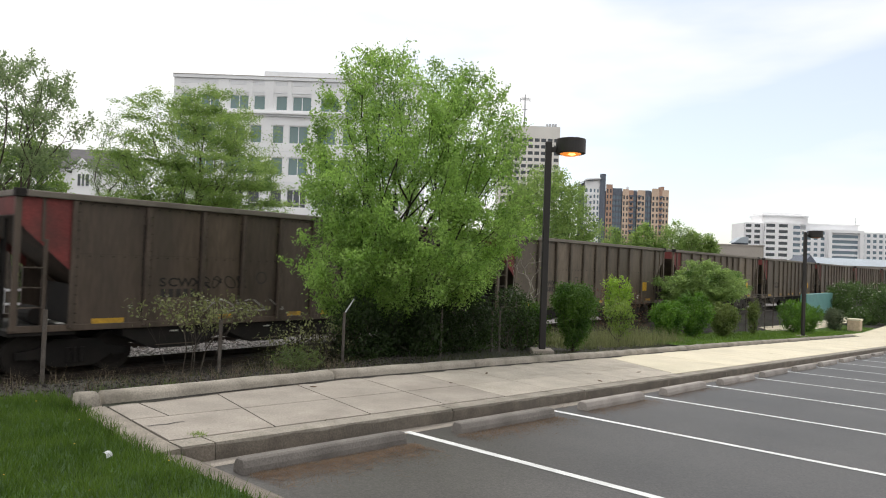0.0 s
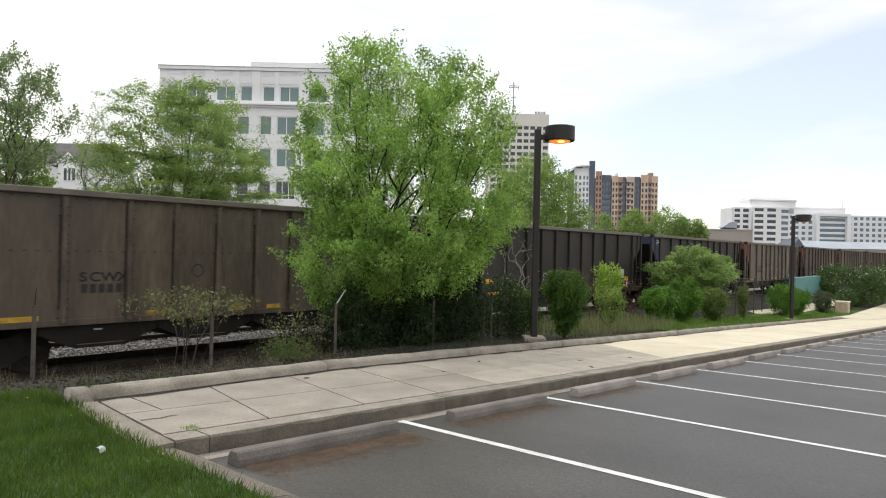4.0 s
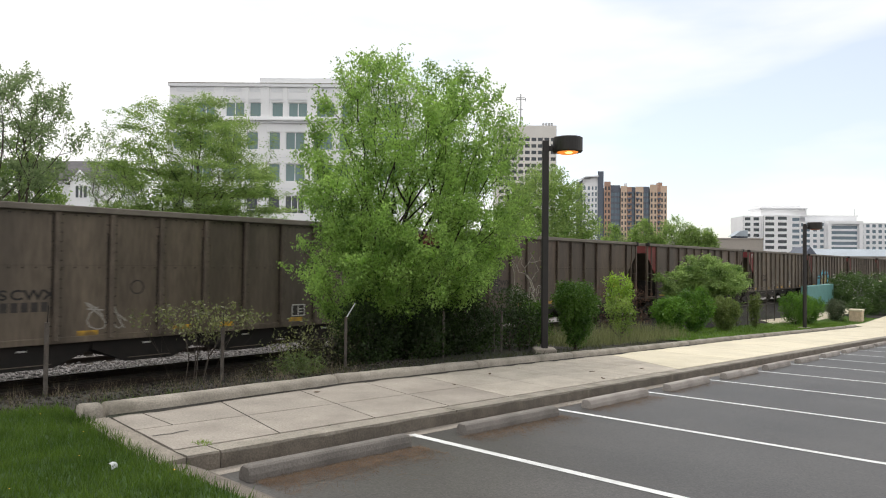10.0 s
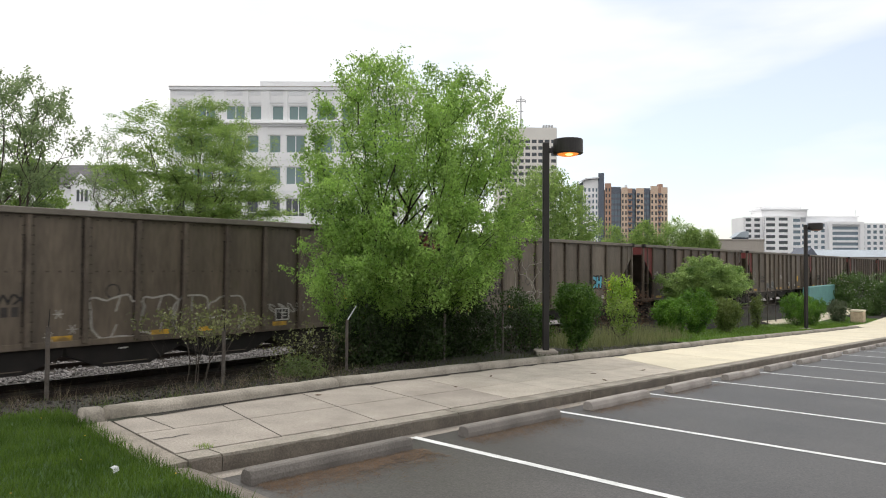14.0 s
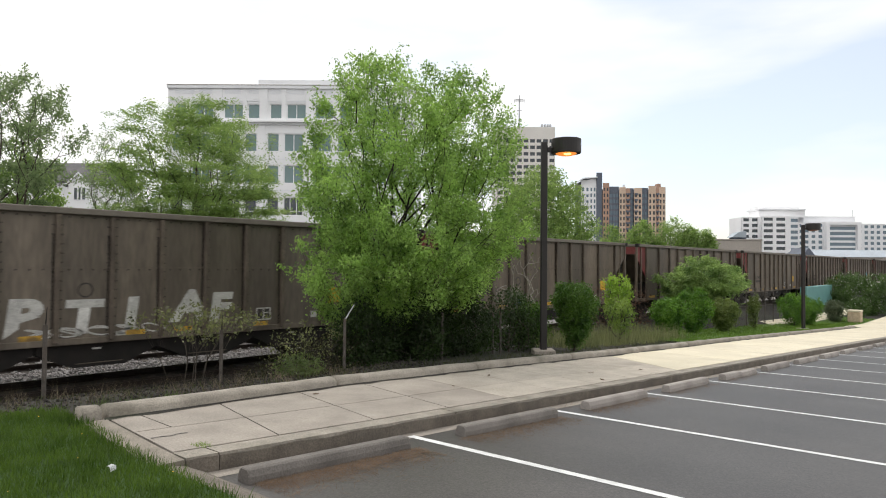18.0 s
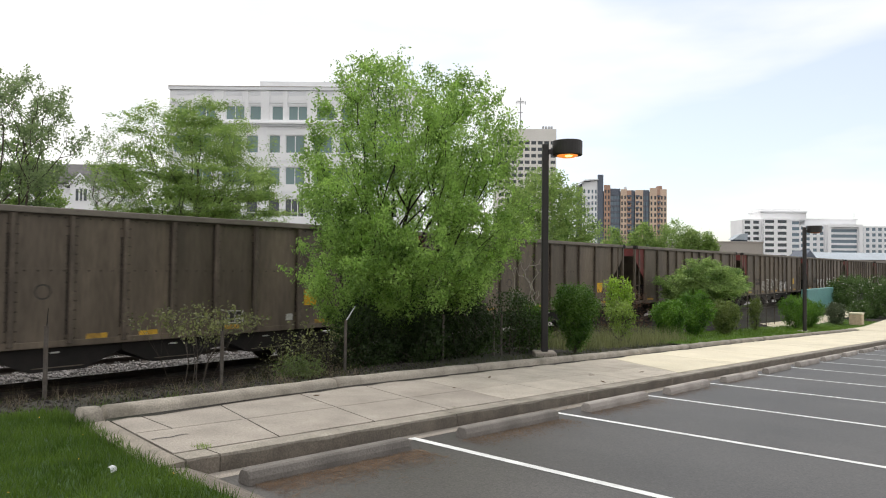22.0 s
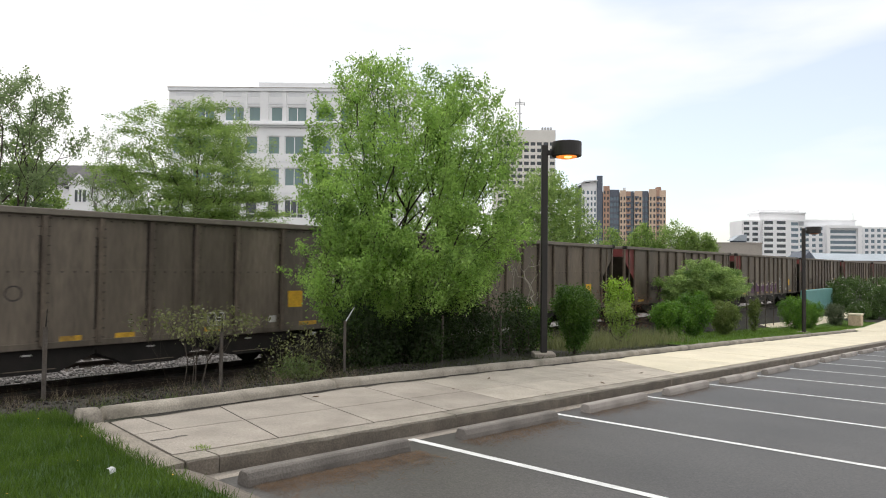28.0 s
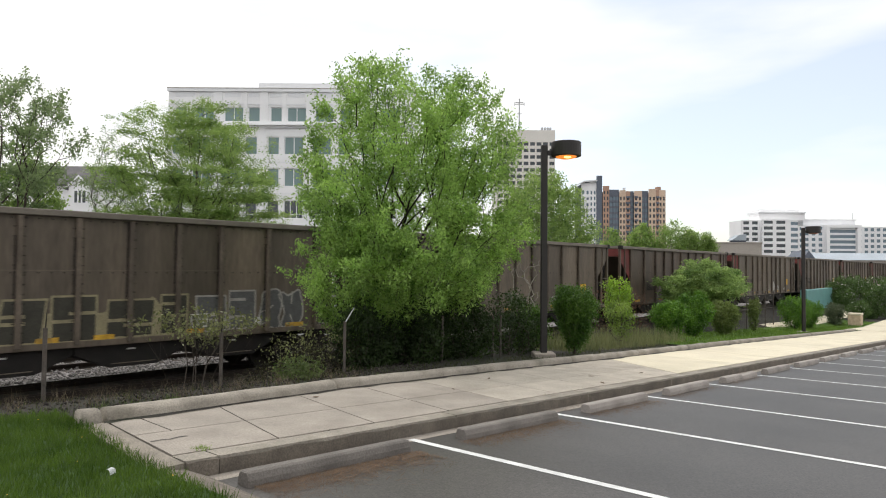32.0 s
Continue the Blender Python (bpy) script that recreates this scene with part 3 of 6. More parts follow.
tagged(link("crack", bm, M_DARKP), "dark crack in a sidewalk slab", "crack", kind="structure")
bm = bmesh.new()
bmesh.ops.create_grid(bm, x_segments=4, y_segments=4, size=0.028)
for v in bm.verts:
    v.co.z = 0.012 * math.sin(v.co.x * 90) + 0.01 * math.cos(v.co.y * 80)
litter = tagged(link("litter", bm, M_PAPER), "crumpled white litter lying in the grass", "litter")
litter.matrix_basis = pose(2.05, 5.1, float(plane(2.11, 5.2)) + 0.2, 40, 15, 30)
for k, (x, y) in enumerate(((5.5, 7.2), (7.6, 6.6), (11, 6.2), (12.4, 5.9), (9.1, 7.1), (10.3, 5.6))):
    lf = link("fallen_leaf", prism([(-0.05, 0), (0, 0.025), (0.06, 0.005), (0, -0.025)], 0, 0.006, "z"), M_NEEDLE)
    lf.matrix_basis = pose(x, y, float(plane(x, y)) + 0.156, 4, 6, 50 * k)
    tagged(lf, "brown fallen leaf on the sidewalk", "leaf", "fallen leaves")

# ---- railway ----
def line_bed(name, yc):
    xs = np.array([-700, -200, -50] + list(np.arange(-10, 61, 1.0)) + [80, 120, 200, 400, 900])
    ys = yc + np.array([-2.3, -1.5, -0.9, 0, 0.9, 1.5, 2.1])
    dz = np.array([-0.30, -0.17, -0.16, -0.17, -0.16, -0.17, -0.30])
    # The near bed takes the ballast with shade in its colour.
    ob = sheet(name, xs, ys, lambda x, y: rail_z(x) + np.interp(y - yc, ys - yc, dz), M_SHADED_BALLAST if yc < 18 else M_BALLAST)
    return tagged(ob, "grey crushed-stone ballast bed of a railway", "ballast", kind="structure")


tie_me = bpy.data.meshes.new("tie")
tb = box(-0.11, 0.11, -1.28, 1.28, -0.15, 0.0, 0.012)
tb.to_mesh(tie_me)
tb.free()
tie_me.materials.append(M_TIE)
for k, yc in enumerate((TRACK_Y, TRACK_Y + 4.25)):
    line_bed("track_bed_%d" % (k + 1), yc)
    track = empty("railway_track_%d" % (k + 1), (0, yc, 0), 0, "rusty steel rails on dark timber ties in ballast", "railway track", kind="structure")
    for side in (-1, 1):
        prof = [(-0.07, -0.17), (0.07, -0.17), (0.07, -0.15), (0.012, -0.12), (0.012, -0.04), (0.036, -0.03), (0.036, 0), (-0.036, 0), (-0.036, -0.03), (-0.012, -0.04), (-0.012, -0.12), (-0.07, -0.15)]
        bm = bmesh.new()
        rows = [[bm.verts.new((x, side * 0.755 + u, float(rail_z(x)) + v)) for u, v in prof] for x in (-690, 880)]
        for j in range(12):
            bm.faces.new((rows[0][j], rows[0][(j + 1) % 12], rows[1][(j + 1) % 12], rows[1][j]))
        bmesh.ops.recalc_face_normals(bm, faces=bm.faces[:])
        part("rail", bm, M_RAIL, track)
    for i in range(130):
        x = -6 + 0.52 * i
        piece("tie", tie_me, track, (x + random.uniform(-0.03, 0.03), 0, float(rail_z(x)) - 0.165 + 0.012 * k), random.uniform(-0.02, 0.02))


def scatter_stones(name, n, x0, x1, y0, y1, zf, s0, s1, material, seed):
    """Loose broken stones, eight faces each, in one mesh."""
    r = np.random.default_rng(seed)
    base = np.array([(1, 0, 0), (-1, 0, 0), (0, 1, 0), (0, -1, 0), (0, 0, 0.8), (0, 0, -0.8)])
    tri = np.array([(0, 2, 4), (2, 1, 4), (1, 3, 4), (3, 0, 4), (2, 0, 5), (1, 2, 5), (3, 1, 5), (0, 3, 5)])
    c = np.stack([r.uniform(x0, x1, n), r.uniform(y0, y1, n)], 1)
    # the ties of the second track lie bare
    c = c[~((np.abs((c[:, 0] + 6 + 0.26) % 0.52 - 0.26) < 0.12) & (c[:, 1] > TRACK_Y + 2.95) & (r.uniform(0, 1, n) < 0.93))]
    n = len(c)
    z = zf(c[:, 0], c[:, 1])
    v = base[None] * r.uniform(s0, s1, (n, 1, 1)) * r.uniform(0.6, 1.3, (n, 6, 1))
    a = r.uniform(0, 6.28, n)
    ca, sa = np.cos(a)[:, None], np.sin(a)[:, None]
    vx, vy = v[..., 0] * ca - v[..., 1] * sa, v[..., 0] * sa + v[..., 1] * ca
    out = np.stack([vx + c[:, :1], vy + c[:, 1:], v[..., 2] + z[:, None] + r.uniform(-0.02, 0.02, (n, 1))], -1).reshape(-1, 3)
    return raw(name, out, (tri[None] + 6 * np.arange(n)[:, None, None]).ravel(), 3, material)


tagged(scatter_stones("ballast_stones", 9000, 2, 20, TRACK_Y + 1.4, TRACK_Y + 6.6, lambda x, y: rail_z(x) - 0.15, 0.025, 0.06, M_STONE, 3), "pale grey broken ballast stones between the tracks", "ballast", kind="stuff")
tagged(scatter_stones("trackside_stones", 6000, 1, 22, TRACK_Y - 4.6, TRACK_Y - 1.0, lambda x, y: np.maximum(gz(x, y), rail_z(x) - 0.27 + 0.1 * np.clip(y - TRACK_Y + 2.3, 0, 1)), 0.02, 0.05, M_SHADED_BALLAST, 4), "broken ballast stones beside the near track", "ballast", kind="stuff")

tagged(scatter_stones("bank_gravel", 4500, 1.6, 10, 7.5, 10.2, lambda x, y: gz(x, y) + 0.012, 0.008, 0.03, M_GRAVEL, 14), "dark loose gravel along the bank behind the kerb", "gravel", kind="stuff")

# ---- hopper cars ----
CAR, PITCH, HALF, W, TOP, SILL = 15.04, 16.2, 7.52, 1.55, 4.0, 1.08
BODY = HALF - 1.15
RIBS = [-BODY, -4.77] + [1.128 * i for i in range(-3, 4)] + [4.77, BODY]
RIBS_B = [-BODY, -5.35, -4.46, -3.38, -2.25, -1.13, 0.0, 1.13, 2.25, 3.38, 4.46, 5.35, BODY]


def wheelset_bm():
    bm = cyl((0, -0.85, 0), (0, 0.85, 0), 0.08, n=10)
    for s in (-1, 1):
        cyl((0, s * 0.70, 0), (0, s * 0.83, 0), 0.457, n=28, bm=bm)
        cyl((0, s * 0.66, 0), (0, s * 0.70, 0), 0.487, n=28, bm=bm)
        cyl((0, s * 0.83, 0), (0, s * 0.835, 0), 0.33, 0.30, n=24, bm=bm)
        cyl((0, s * 0.835, 0), (0, s * 1.05, 0), 0.10, 0.09, n=12, bm=bm)
        box(0.2, 0.3, s * 0.828 - 0.012, s * 0.828 + 0.012, -0.04, 0.04, bm=bm)
    return bm


def stroke(bm, pts, w, depth, closed=False):
    """A brushed line through the points (x, z)."""
    p = [Vector((a, b)) for a, b in pts]
    if closed:
        p.append(p[0])
    left, right = [], []
    for i, q in enumerate(p):
        d = (p[min(i + 1, len(p) - 1)] - p[max(i - 1, 0)])
        d = d.normalized() if d.length > 1e-6 else Vector((1, 0))
        o = Vector((-d.y, d.x)) * w / 2
        left.append(bm.verts.new((q.x + o.x, -W - depth, q.y + o.y)))
        right.append(bm.verts.new((q.x - o.x, -W - depth, q.y - o.y)))
    for i in range(len(p) - 1):
        bm.faces.new((left[i], right[i], right[i + 1], left[i + 1]))


def hopper_car(name, paint, end_paint, rib_paint, label, ribs=RIBS, end_marks=False):
    car = empty(name, (0, TRACK_Y, -50), 0, label, "hopper car", "coal train cars")
    mid = 2.72
    for a, b in zip(ribs, ribs[1:]):
        bm = bmesh.new()
        box(a, b, -W, -W + 0.012, mid + 0.005, TOP - 0.14, bm=bm)
        box(a, b, -W - 0.006, -W + 0.012, SILL + 0.1, mid, bm=bm)
        part("side_panel", bm, paint, car)
    part("far_side_sheet", box(-BODY, BODY, W - 0.012, W, SILL + 0.1, TOP - 0.14), paint, car)
    for x in ribs:
        bm = box(x - 0.055, x + 0.055, -W - 0.10, -W - 0.007, SILL + 0.02, TOP - 0.15, 0.012)
        part("rib", bm, rib_paint, car)
        part("rib", box(x - 0.055, x + 0.055, W + 0.001, W + 0.08, SILL + 0.02, TOP - 0.15), rib_paint, car)
    for s in (-1, 1):
        part("top_chord", box(-HALF, HALF, s * (W + 0.04) - 0.075, s * (W + 0.04) + 0.075, TOP - 0.14, TOP, 0.015), M_CHORD, car, "grey weathered top rail")
        part("side_sill", box(-HALF, HALF, s * (W - 0.03) - 0.05, s * (W - 0.03) + 0.05, SILL - 0.04, SILL + 0.1, 0.01), paint, car)
    for e in (-1, 1):
        x = e * HALF
        part("end_chord", box(min(x, x - e * 0.15), max(x, x - e * 0.15), -W + 0.04, W - 0.04, TOP - 0.14, TOP - 0.004, 0.015), M_CHORD, car)
        paint_e = end_paint if e < 0 else paint
        part("end_sheet", box(min(x - e * 0.03, x - e * 0.05), max(x - e * 0.03, x - e * 0.05), -W, W, TOP - 0.52, TOP - 0.14), paint_e, car, "faded end sheet")
        # sloping floor from the end sheet down into the bays
        part("slope_sheet", prism([(x - e * 0.05, TOP - 0.54), (x - e * 2.9, SILL + 0.0), (x - e * 2.9, SILL + 0.03), (x - e * 0.05, TOP - 0.51)], -W + 0.02, W - 0.02), paint, car)
        for s in (-1, 1):
            y = s * W
            part("slope_side", prism([(x - e * 0.02, TOP - 0.14), (x - e * 0.02, TOP - 0.62), (x - e * 1.15, 2.3), (x - e * 1.15, TOP - 0.14)], y - 0.012, y + 0.012), paint_e, car, "faded triangular slope side plate")
            part("corner_block", box(min(x + e * 0.02, x - e * 0.2), max(x + e * 0.02, x - e * 0.2), s * (W + 0.04) - 0.085, s * (W + 0.04) + 0.085, TOP - 0.15, TOP + 0.02, 0.01), M_DARK_STEEL, car, "black corner casting")
            part("corner_post", box(min(x - e * 0.02, x - e * 0.14), max(x - e * 0.02, x - e * 0.14), y - 0.055, y + 0.055, SILL, TOP - 0.15, 0.01), paint if s < 0 else M_DARK_STEEL, car)
            part("side_post", box(x - e * 0.62 - 0.04, x - e * 0.62 + 0.04, y - 0.04, y + 0.04, SILL, TOP - 1.0, 0.01), paint if s < 0 else M_DARK_STEEL, car)
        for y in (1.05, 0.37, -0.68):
            part("end_post", box(x - e * 0.10 - 0.03, x - e * 0.10 + 0.03, y - 0.03, y + 0.03, SILL, TOP - 0.55, 0.006), M_DARK_STEEL, car)
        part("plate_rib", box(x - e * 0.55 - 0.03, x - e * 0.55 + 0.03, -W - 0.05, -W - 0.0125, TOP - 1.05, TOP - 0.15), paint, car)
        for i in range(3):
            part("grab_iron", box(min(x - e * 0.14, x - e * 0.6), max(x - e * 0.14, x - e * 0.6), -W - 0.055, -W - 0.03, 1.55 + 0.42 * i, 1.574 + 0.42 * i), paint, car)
        part("end_platform", box(min(x + e * 0.02, x - e * 1.3), max(x + e * 0.02, x - e * 1.3), -W + 0.03, W - 0.03, SILL - 0.12, SILL, 0.01), M_DARK_STEEL, car)
        part("bolster_web", box(x - e * 1.5 - 0.02, x - e * 1.5 + 0.02, -W + 0.05, W - 0.05, SILL, 2.0), M_DARK_STEEL, car)
        part("brake_cylinder", cyl((x - e * 0.85, -0.5, SILL + 0.22), (x - e * 0.85, 0.35, SILL + 0.22), 0.2, n=14), M_DARK_STEEL, car)
        bm = cyl((x - e * 0.10, -0.15, 2.0), (x + e * 0.02, -0.15, 2.0), 0.27, n=16)
        part("brake_wheel", bm, M_DARK_STEEL, car)
        part("coupler", box(min(x, x + e * 0.62), max(x, x + e * 0.62), -0.12, 0.12, 0.72, 0.98, 0.03), M_DARK_STEEL, car)
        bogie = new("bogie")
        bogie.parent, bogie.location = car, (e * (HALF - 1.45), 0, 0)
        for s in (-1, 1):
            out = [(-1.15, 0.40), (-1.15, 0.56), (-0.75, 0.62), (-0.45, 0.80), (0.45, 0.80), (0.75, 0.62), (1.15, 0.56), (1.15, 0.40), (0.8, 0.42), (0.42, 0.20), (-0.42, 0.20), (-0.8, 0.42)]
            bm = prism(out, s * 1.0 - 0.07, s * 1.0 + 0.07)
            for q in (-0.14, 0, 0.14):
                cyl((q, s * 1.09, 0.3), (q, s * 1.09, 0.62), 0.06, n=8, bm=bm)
            part("side_frame", bm, M_DARK_STEEL, bogie)
        part("bolster", box(-0.2, 0.2, -0.98, 0.98, 0.45, 0.8, 0.02), M_DARK_STEEL, bogie)
        for ax in (-0.89, 0.89):
            ws = part("wheelset", wheelset_bm(), M_WHEEL, bogie)
            ws.matrix_parent_inverse = Matrix.Translation((ax, 0, 0.457))
    if end_marks:
        for k, (a, _) in enumerate(((0.34, 0), (0.36, 0), (0.17, 0))):
            part("stencil_bar", box(-HALF + 0.72, -HALF + 0.72 + a, -W - 0.018, -W - 0.0135, TOP - 0.35 - 0.085 * k, TOP - 0.305 - 0.085 * k), M_WHITEP, car, "small white stencilled bar")
        for y, w in ((-0.9, 0.34), (0.75, 0.3)):
            for k in range(2):
                part("stencil_bar", box(-HALF - 0.006, -HALF + 0.028, y, y + w, TOP - 0.32 - 0.14 * k, TOP - 0.23 - 0.14 * k), M_WHITEP, car, "small white stencilled bar")
    dots = []
    for x in ribs:
        for i in range(13):
            for d in (-0.09, 0.09):
                if abs(x + d) < BODY:
                    a, z, q = x + d, 1.22 + i * 0.2, 0.022
                    dots += [(a - q, -W - 0.02, z), (a, -W - 0.02, z - q), (a + q, -W - 0.02, z), (a, -W - 0.02, z + q)]
    strip_rng = random.Random(len(ribs))
    for x in ribs[1:]:  # thin dark strip in the angle beside each rib
        a, z0, z1 = x - 0.072, SILL + 0.12 + strip_rng.uniform(0, 0.5), TOP - 0.17 - strip_rng.choice((0, 0, 0.4))
        dots += [(a - 0.016, -W - 0.0075, z0), (a + 0.016, -W - 0.0075, z0), (a + 0.016, -W - 0.0075, z1), (a - 0.016, -W - 0.0075, z1)]
    for i in range(100):
        a, z, q = -BODY + 0.1 + i % 50 * 0.25, (mid - 0.055, TOP - 0.2)[i // 50], 0.022
        dots += [(a - q, -W - 0.014, z), (a, -W - 0.014, z - q), (a + q, -W - 0.014, z), (a, -W - 0.014, z + q)]
    tagged(raw("rivets", np.array(dots), np.arange(len(dots)), 4, M_DARK_STEEL, car), kind="stuff")
    part("seam_batten", box(-BODY, BODY, -W - 0.012, -W - 0.0002, mid - 0.012, mid + 0.006), paint, car)
    bm = bmesh.new()
    stroke(bm, [(-1.67 + 0.15 * math.cos(k * math.pi / 10), 2.22 + 0.15 * math.sin(k * math.pi / 10)) for k in range(20)], 0.032, 0.009, True)
    part("ring_stencil", bm, M_DARKP, car)
    part("centre_sill", box(-HALF, HALF, -0.17, 0.17, 0.78, 1.02), M_DARK_STEEL, car)
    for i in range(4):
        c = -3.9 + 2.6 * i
        part("hopper_bay", prism([(c - 1.3, SILL + 0.02), (c - 1.28, 0.86), (c - 0.55, 0.52), (c + 0.55, 0.52), (c + 1.28, 0.86), (c + 1.3, SILL + 0.02)], -W + 0.12, W - 0.12), M_DARK_STEEL, car)
        part("gate_shaft", cyl((c - 0.5, -W + 0.15, 0.60), (c + 0.5, -W + 0.15, 0.60), 0.035, n=8), M_RIB, car)
        # White plate that stands in for a glint on the bay.
        part("gate_plate", box(c - 0.16, c + 0.02, -W + 0.1, -W + 0.119, 0.90, 0.935), M_WHITEP, car, "small white plate painted as a glint below the sill")
    for x, h in ((-5.58, 0.35), (-2.73, 0.22), (-0.57, 0.22), (0.58, 0.22), (2.75, 0.22), (BODY - 0.7, 0.3)):
        part("reflector", box(x - h, x + h, -W - 0.012, -W - 0.008, SILL + 0.08, SILL + 0.21), M_YEL, car, "worn yellow reflector strip")
    for ch, x in (("S", -4.44), ("C", -4.235), ("W", -3.985), ("X", -3.63)):
        word(ch, x, 2.0, 0.29, "black", car, 0.009, 0, 0.006, 1.22).name = "letter"
    for k in range(5):
        part("number_bar", box(-4.40 + 0.185 * k, -4.27 + 0.185 * k, -W - 0.011, -W - 0.0065, 1.74, 1.94), M_DARKP, car, "faded dark stencilled bar")
    bm = bmesh.new()
    for z0, z1, x0, x1 in ((1.32, 1.35, 0, 0.44), (1.62, 1.65, 0, 0.44), (1.35, 1.62, 0, 0.03), (1.35, 1.62, 0.41, 0.44), (1.35, 1.62, 0.2, 0.23), (1.42, 1.45, 0.23, 0.36), (1.50, 1.53, 0.23, 0.36)):
        box(2.61 + x0, 2.61 + x1, -W - 0.013, -W - 0.0065, z0, z1, bm=bm)
    part("data_panel_back", box(2.63, 3.03, -W - 0.0085, -W - 0.0064, 1.34, 1.63), M_DARKP, car, "black painted panel ground")
    part("data_panel", bm, M_WHITEP, car, "small white stencilled data panel")
    part("routing_plate", box(4.39, 4.60, -W - 0.013, -W - 0.0065, 1.31, 1.49), M_WHITEP, car)
    return car


# graffiti: flat paint, a few millimetres proud of the side sheets
PAINTS = {"white": (0.5, 0.49, 0.46), "pale": (0.34, 0.32, 0.29), "blue": (0.05, 0.24, 0.42), "navy": (0.035, 0.043, 0.08), "black": (0.012, 0.011, 0.011), "cream": (0.48, 0.42, 0.20),
          "slate": (0.10, 0.10, 0.10), "purple": (0.085, 0.03, 0.075), "sky": (0.12, 0.42, 0.55), "yellow": (0.62, 0.36, 0.02), "tan": (0.27, 0.235, 0.14), "olive": (0.040, 0.037, 0.027)}
PAINT_M = {k: mat("spray_" + k, c, 0.7, 0.18, 5, 40, 0.1) for k, c in PAINTS.items()}


def word(text, x, z, size, paint, car, depth=0.012, shear=0.0, fat=0.0, wide=1.0):
    cu = bpy.data.curves.new("lettering", "FONT")
    cu.body, cu.size, cu.shear, cu.offset = text, size, shear, fat
    tmp = new("tmp_text", cu)
    me = bpy.data.meshes.new_from_object(tmp.evaluated_get(bpy.context.evaluated_depsgraph_get()))
    bpy.data.objects.remove(tmp)
    me.transform(Matrix.Translation((x, -W - depth, z)) @ Matrix.Rotation(radians(90), 4, "X") @ Matrix.Diagonal((wide, 1, 1, 1)))
    me.materials.append(PAINT_M[paint])
    ob = new("graffiti", me)
    ob.parent = car
    return ob


def bubbles(car, x, z, n, w, h, line, fill, seed, lw=0.045):
    """Swollen throw-up shapes, each of its own outline, with or without a fill."""
    r = random.Random(seed)
    cx = x
    for i in range(n):
        bo, bf = bmesh.new(), bmesh.new()
        ww = w * r.uniform(0.75, 1.15)
        cz = z + r.uniform(-0.05, 0.05)
        lobes = [(r.choice((2, 3, 4, 5, 6)), r.uniform(0.05, 0.13), r.uniform(0, 6.3)) for _ in range(4)]
        pts = []
        for j in range(34):
            a = 2 * math.pi * j / 34
            q = 1 + sum(amp * math.sin(k * a + ph) for k, amp, ph in lobes)
            c_, s_ = math.cos(a), math.sin(a)
            pts.append((cx + ww / 2 * q * math.copysign(abs(c_) ** 0.6, c_), cz + h / 2 * min(q, 1.15) * math.copysign(abs(s_) ** 0.55, s_)))
        stroke(bo, pts, lw, 0.011, True)
        kind = r.choice((0, 1, 2, 3))
        if kind == 0:
            stroke(bo, [(cx + r.uniform(-0.1, 0.1) * ww, cz + 0.5 * h), (cx + r.uniform(-0.1, 0.1) * ww, cz + 0.12 * h)], lw * 0.85, 0.0113)
            stroke(bo, [(cx + r.uniform(-0.1, 0.1) * ww, cz - 0.5 * h), (cx + r.uniform(-0.1, 0.1) * ww, cz - 0.18 * h)], lw * 0.85, 0.0113)
        elif kind == 1:
            stroke(bo, [(cx + 0.5 * ww, cz + 0.05 * h), (cx + 0.15 * ww, cz + 0.1 * h), (cx - 0.05 * ww, cz - 0.02 * h)], lw * 0.85, 0.0113)
        elif kind == 2:
            e = r.uniform(0.08, 0.13)
            stroke(bo, [(cx + ww * e * math.cos(a), cz + h * (0.12 + e * 0.7 * math.sin(a))) for a in [k * 0.7 for k in range(9)]], lw * 0.8, 0.0113)
        else:
            stroke(bo, [(cx - 0.5 * ww, cz - 0.1 * h), (cx - 0.1 * ww, cz - 0.02 * h), (cx + 0.1 * ww, cz + 0.1 * h)], lw * 0.85, 0.0113)
        if fill:
            c = bf.verts.new((cx, -W - 0.009 + 0.0001 * i, cz))
            ring = [bf.verts.new((a, -W - 0.009 + 0.0001 * i, b)) for a, b in pts]
            for j in range(34):
                bf.faces.new((c, ring[j], ring[(j + 1) % 34]))
        cx += ww * 0.95
        part("graffiti", bo, PAINT_M[line], car, "bubble-letter graffiti outline")
        if fill:
            part("graffiti", bf, PAINT_M[fill], car, "bubble-letter graffiti fill")
        else:
            bf.free()


def blocks(car, x, z0, z1, widths, edge, fill, seed, gap=0.03):
    """Angular block shapes with slits, edged in a lighter paint."""
    r = random.Random(seed)

    def quad(b, pts, d):
        b.faces.new([b.verts.new((a, -W - d, c)) for a, c in pts])

    for w in widths:
        be, bf = bmesh.new(), bmesh.new()
        lean, up = r.uniform(-0.08, 0.12), r.uniform(-0.06, 0.08)
        zb, zt = z0 + r.uniform(0, 0.05), z1 + up
        quad(be, [(x, zb), (x + w, zb), (x + w + lean, zt), (x + lean, zt)], 0.009)
        e = 0.045
        quad(bf, [(x + e, zb + e), (x + w - e, zb + e), (x + w - e + lean, zt - e), (x + e + lean, zt - e)], 0.0105)
        hgt = zt - zb
        for k, f in enumerate(r.sample((0.28, 0.42, 0.58, 0.72), 2)):
            side = r.choice((0, 1))
            xa, xb = (x + e * 0.5, x + w * 0.62) if side else (x + w * 0.38, x + w - e * 0.5)
            zz = zb + hgt * f
            quad(be, [(xa, zz), (xb, zz), (xb, zz + 0.075), (xa, zz + 0.075)], 0.012 + 0.0004 * k)
        x += w + gap
        part("graffiti", be, PAINT_M[edge], car, "tan block graffiti edging")
        part("graffiti", bf, PAINT_M[fill], car, "dark block graffiti fill")


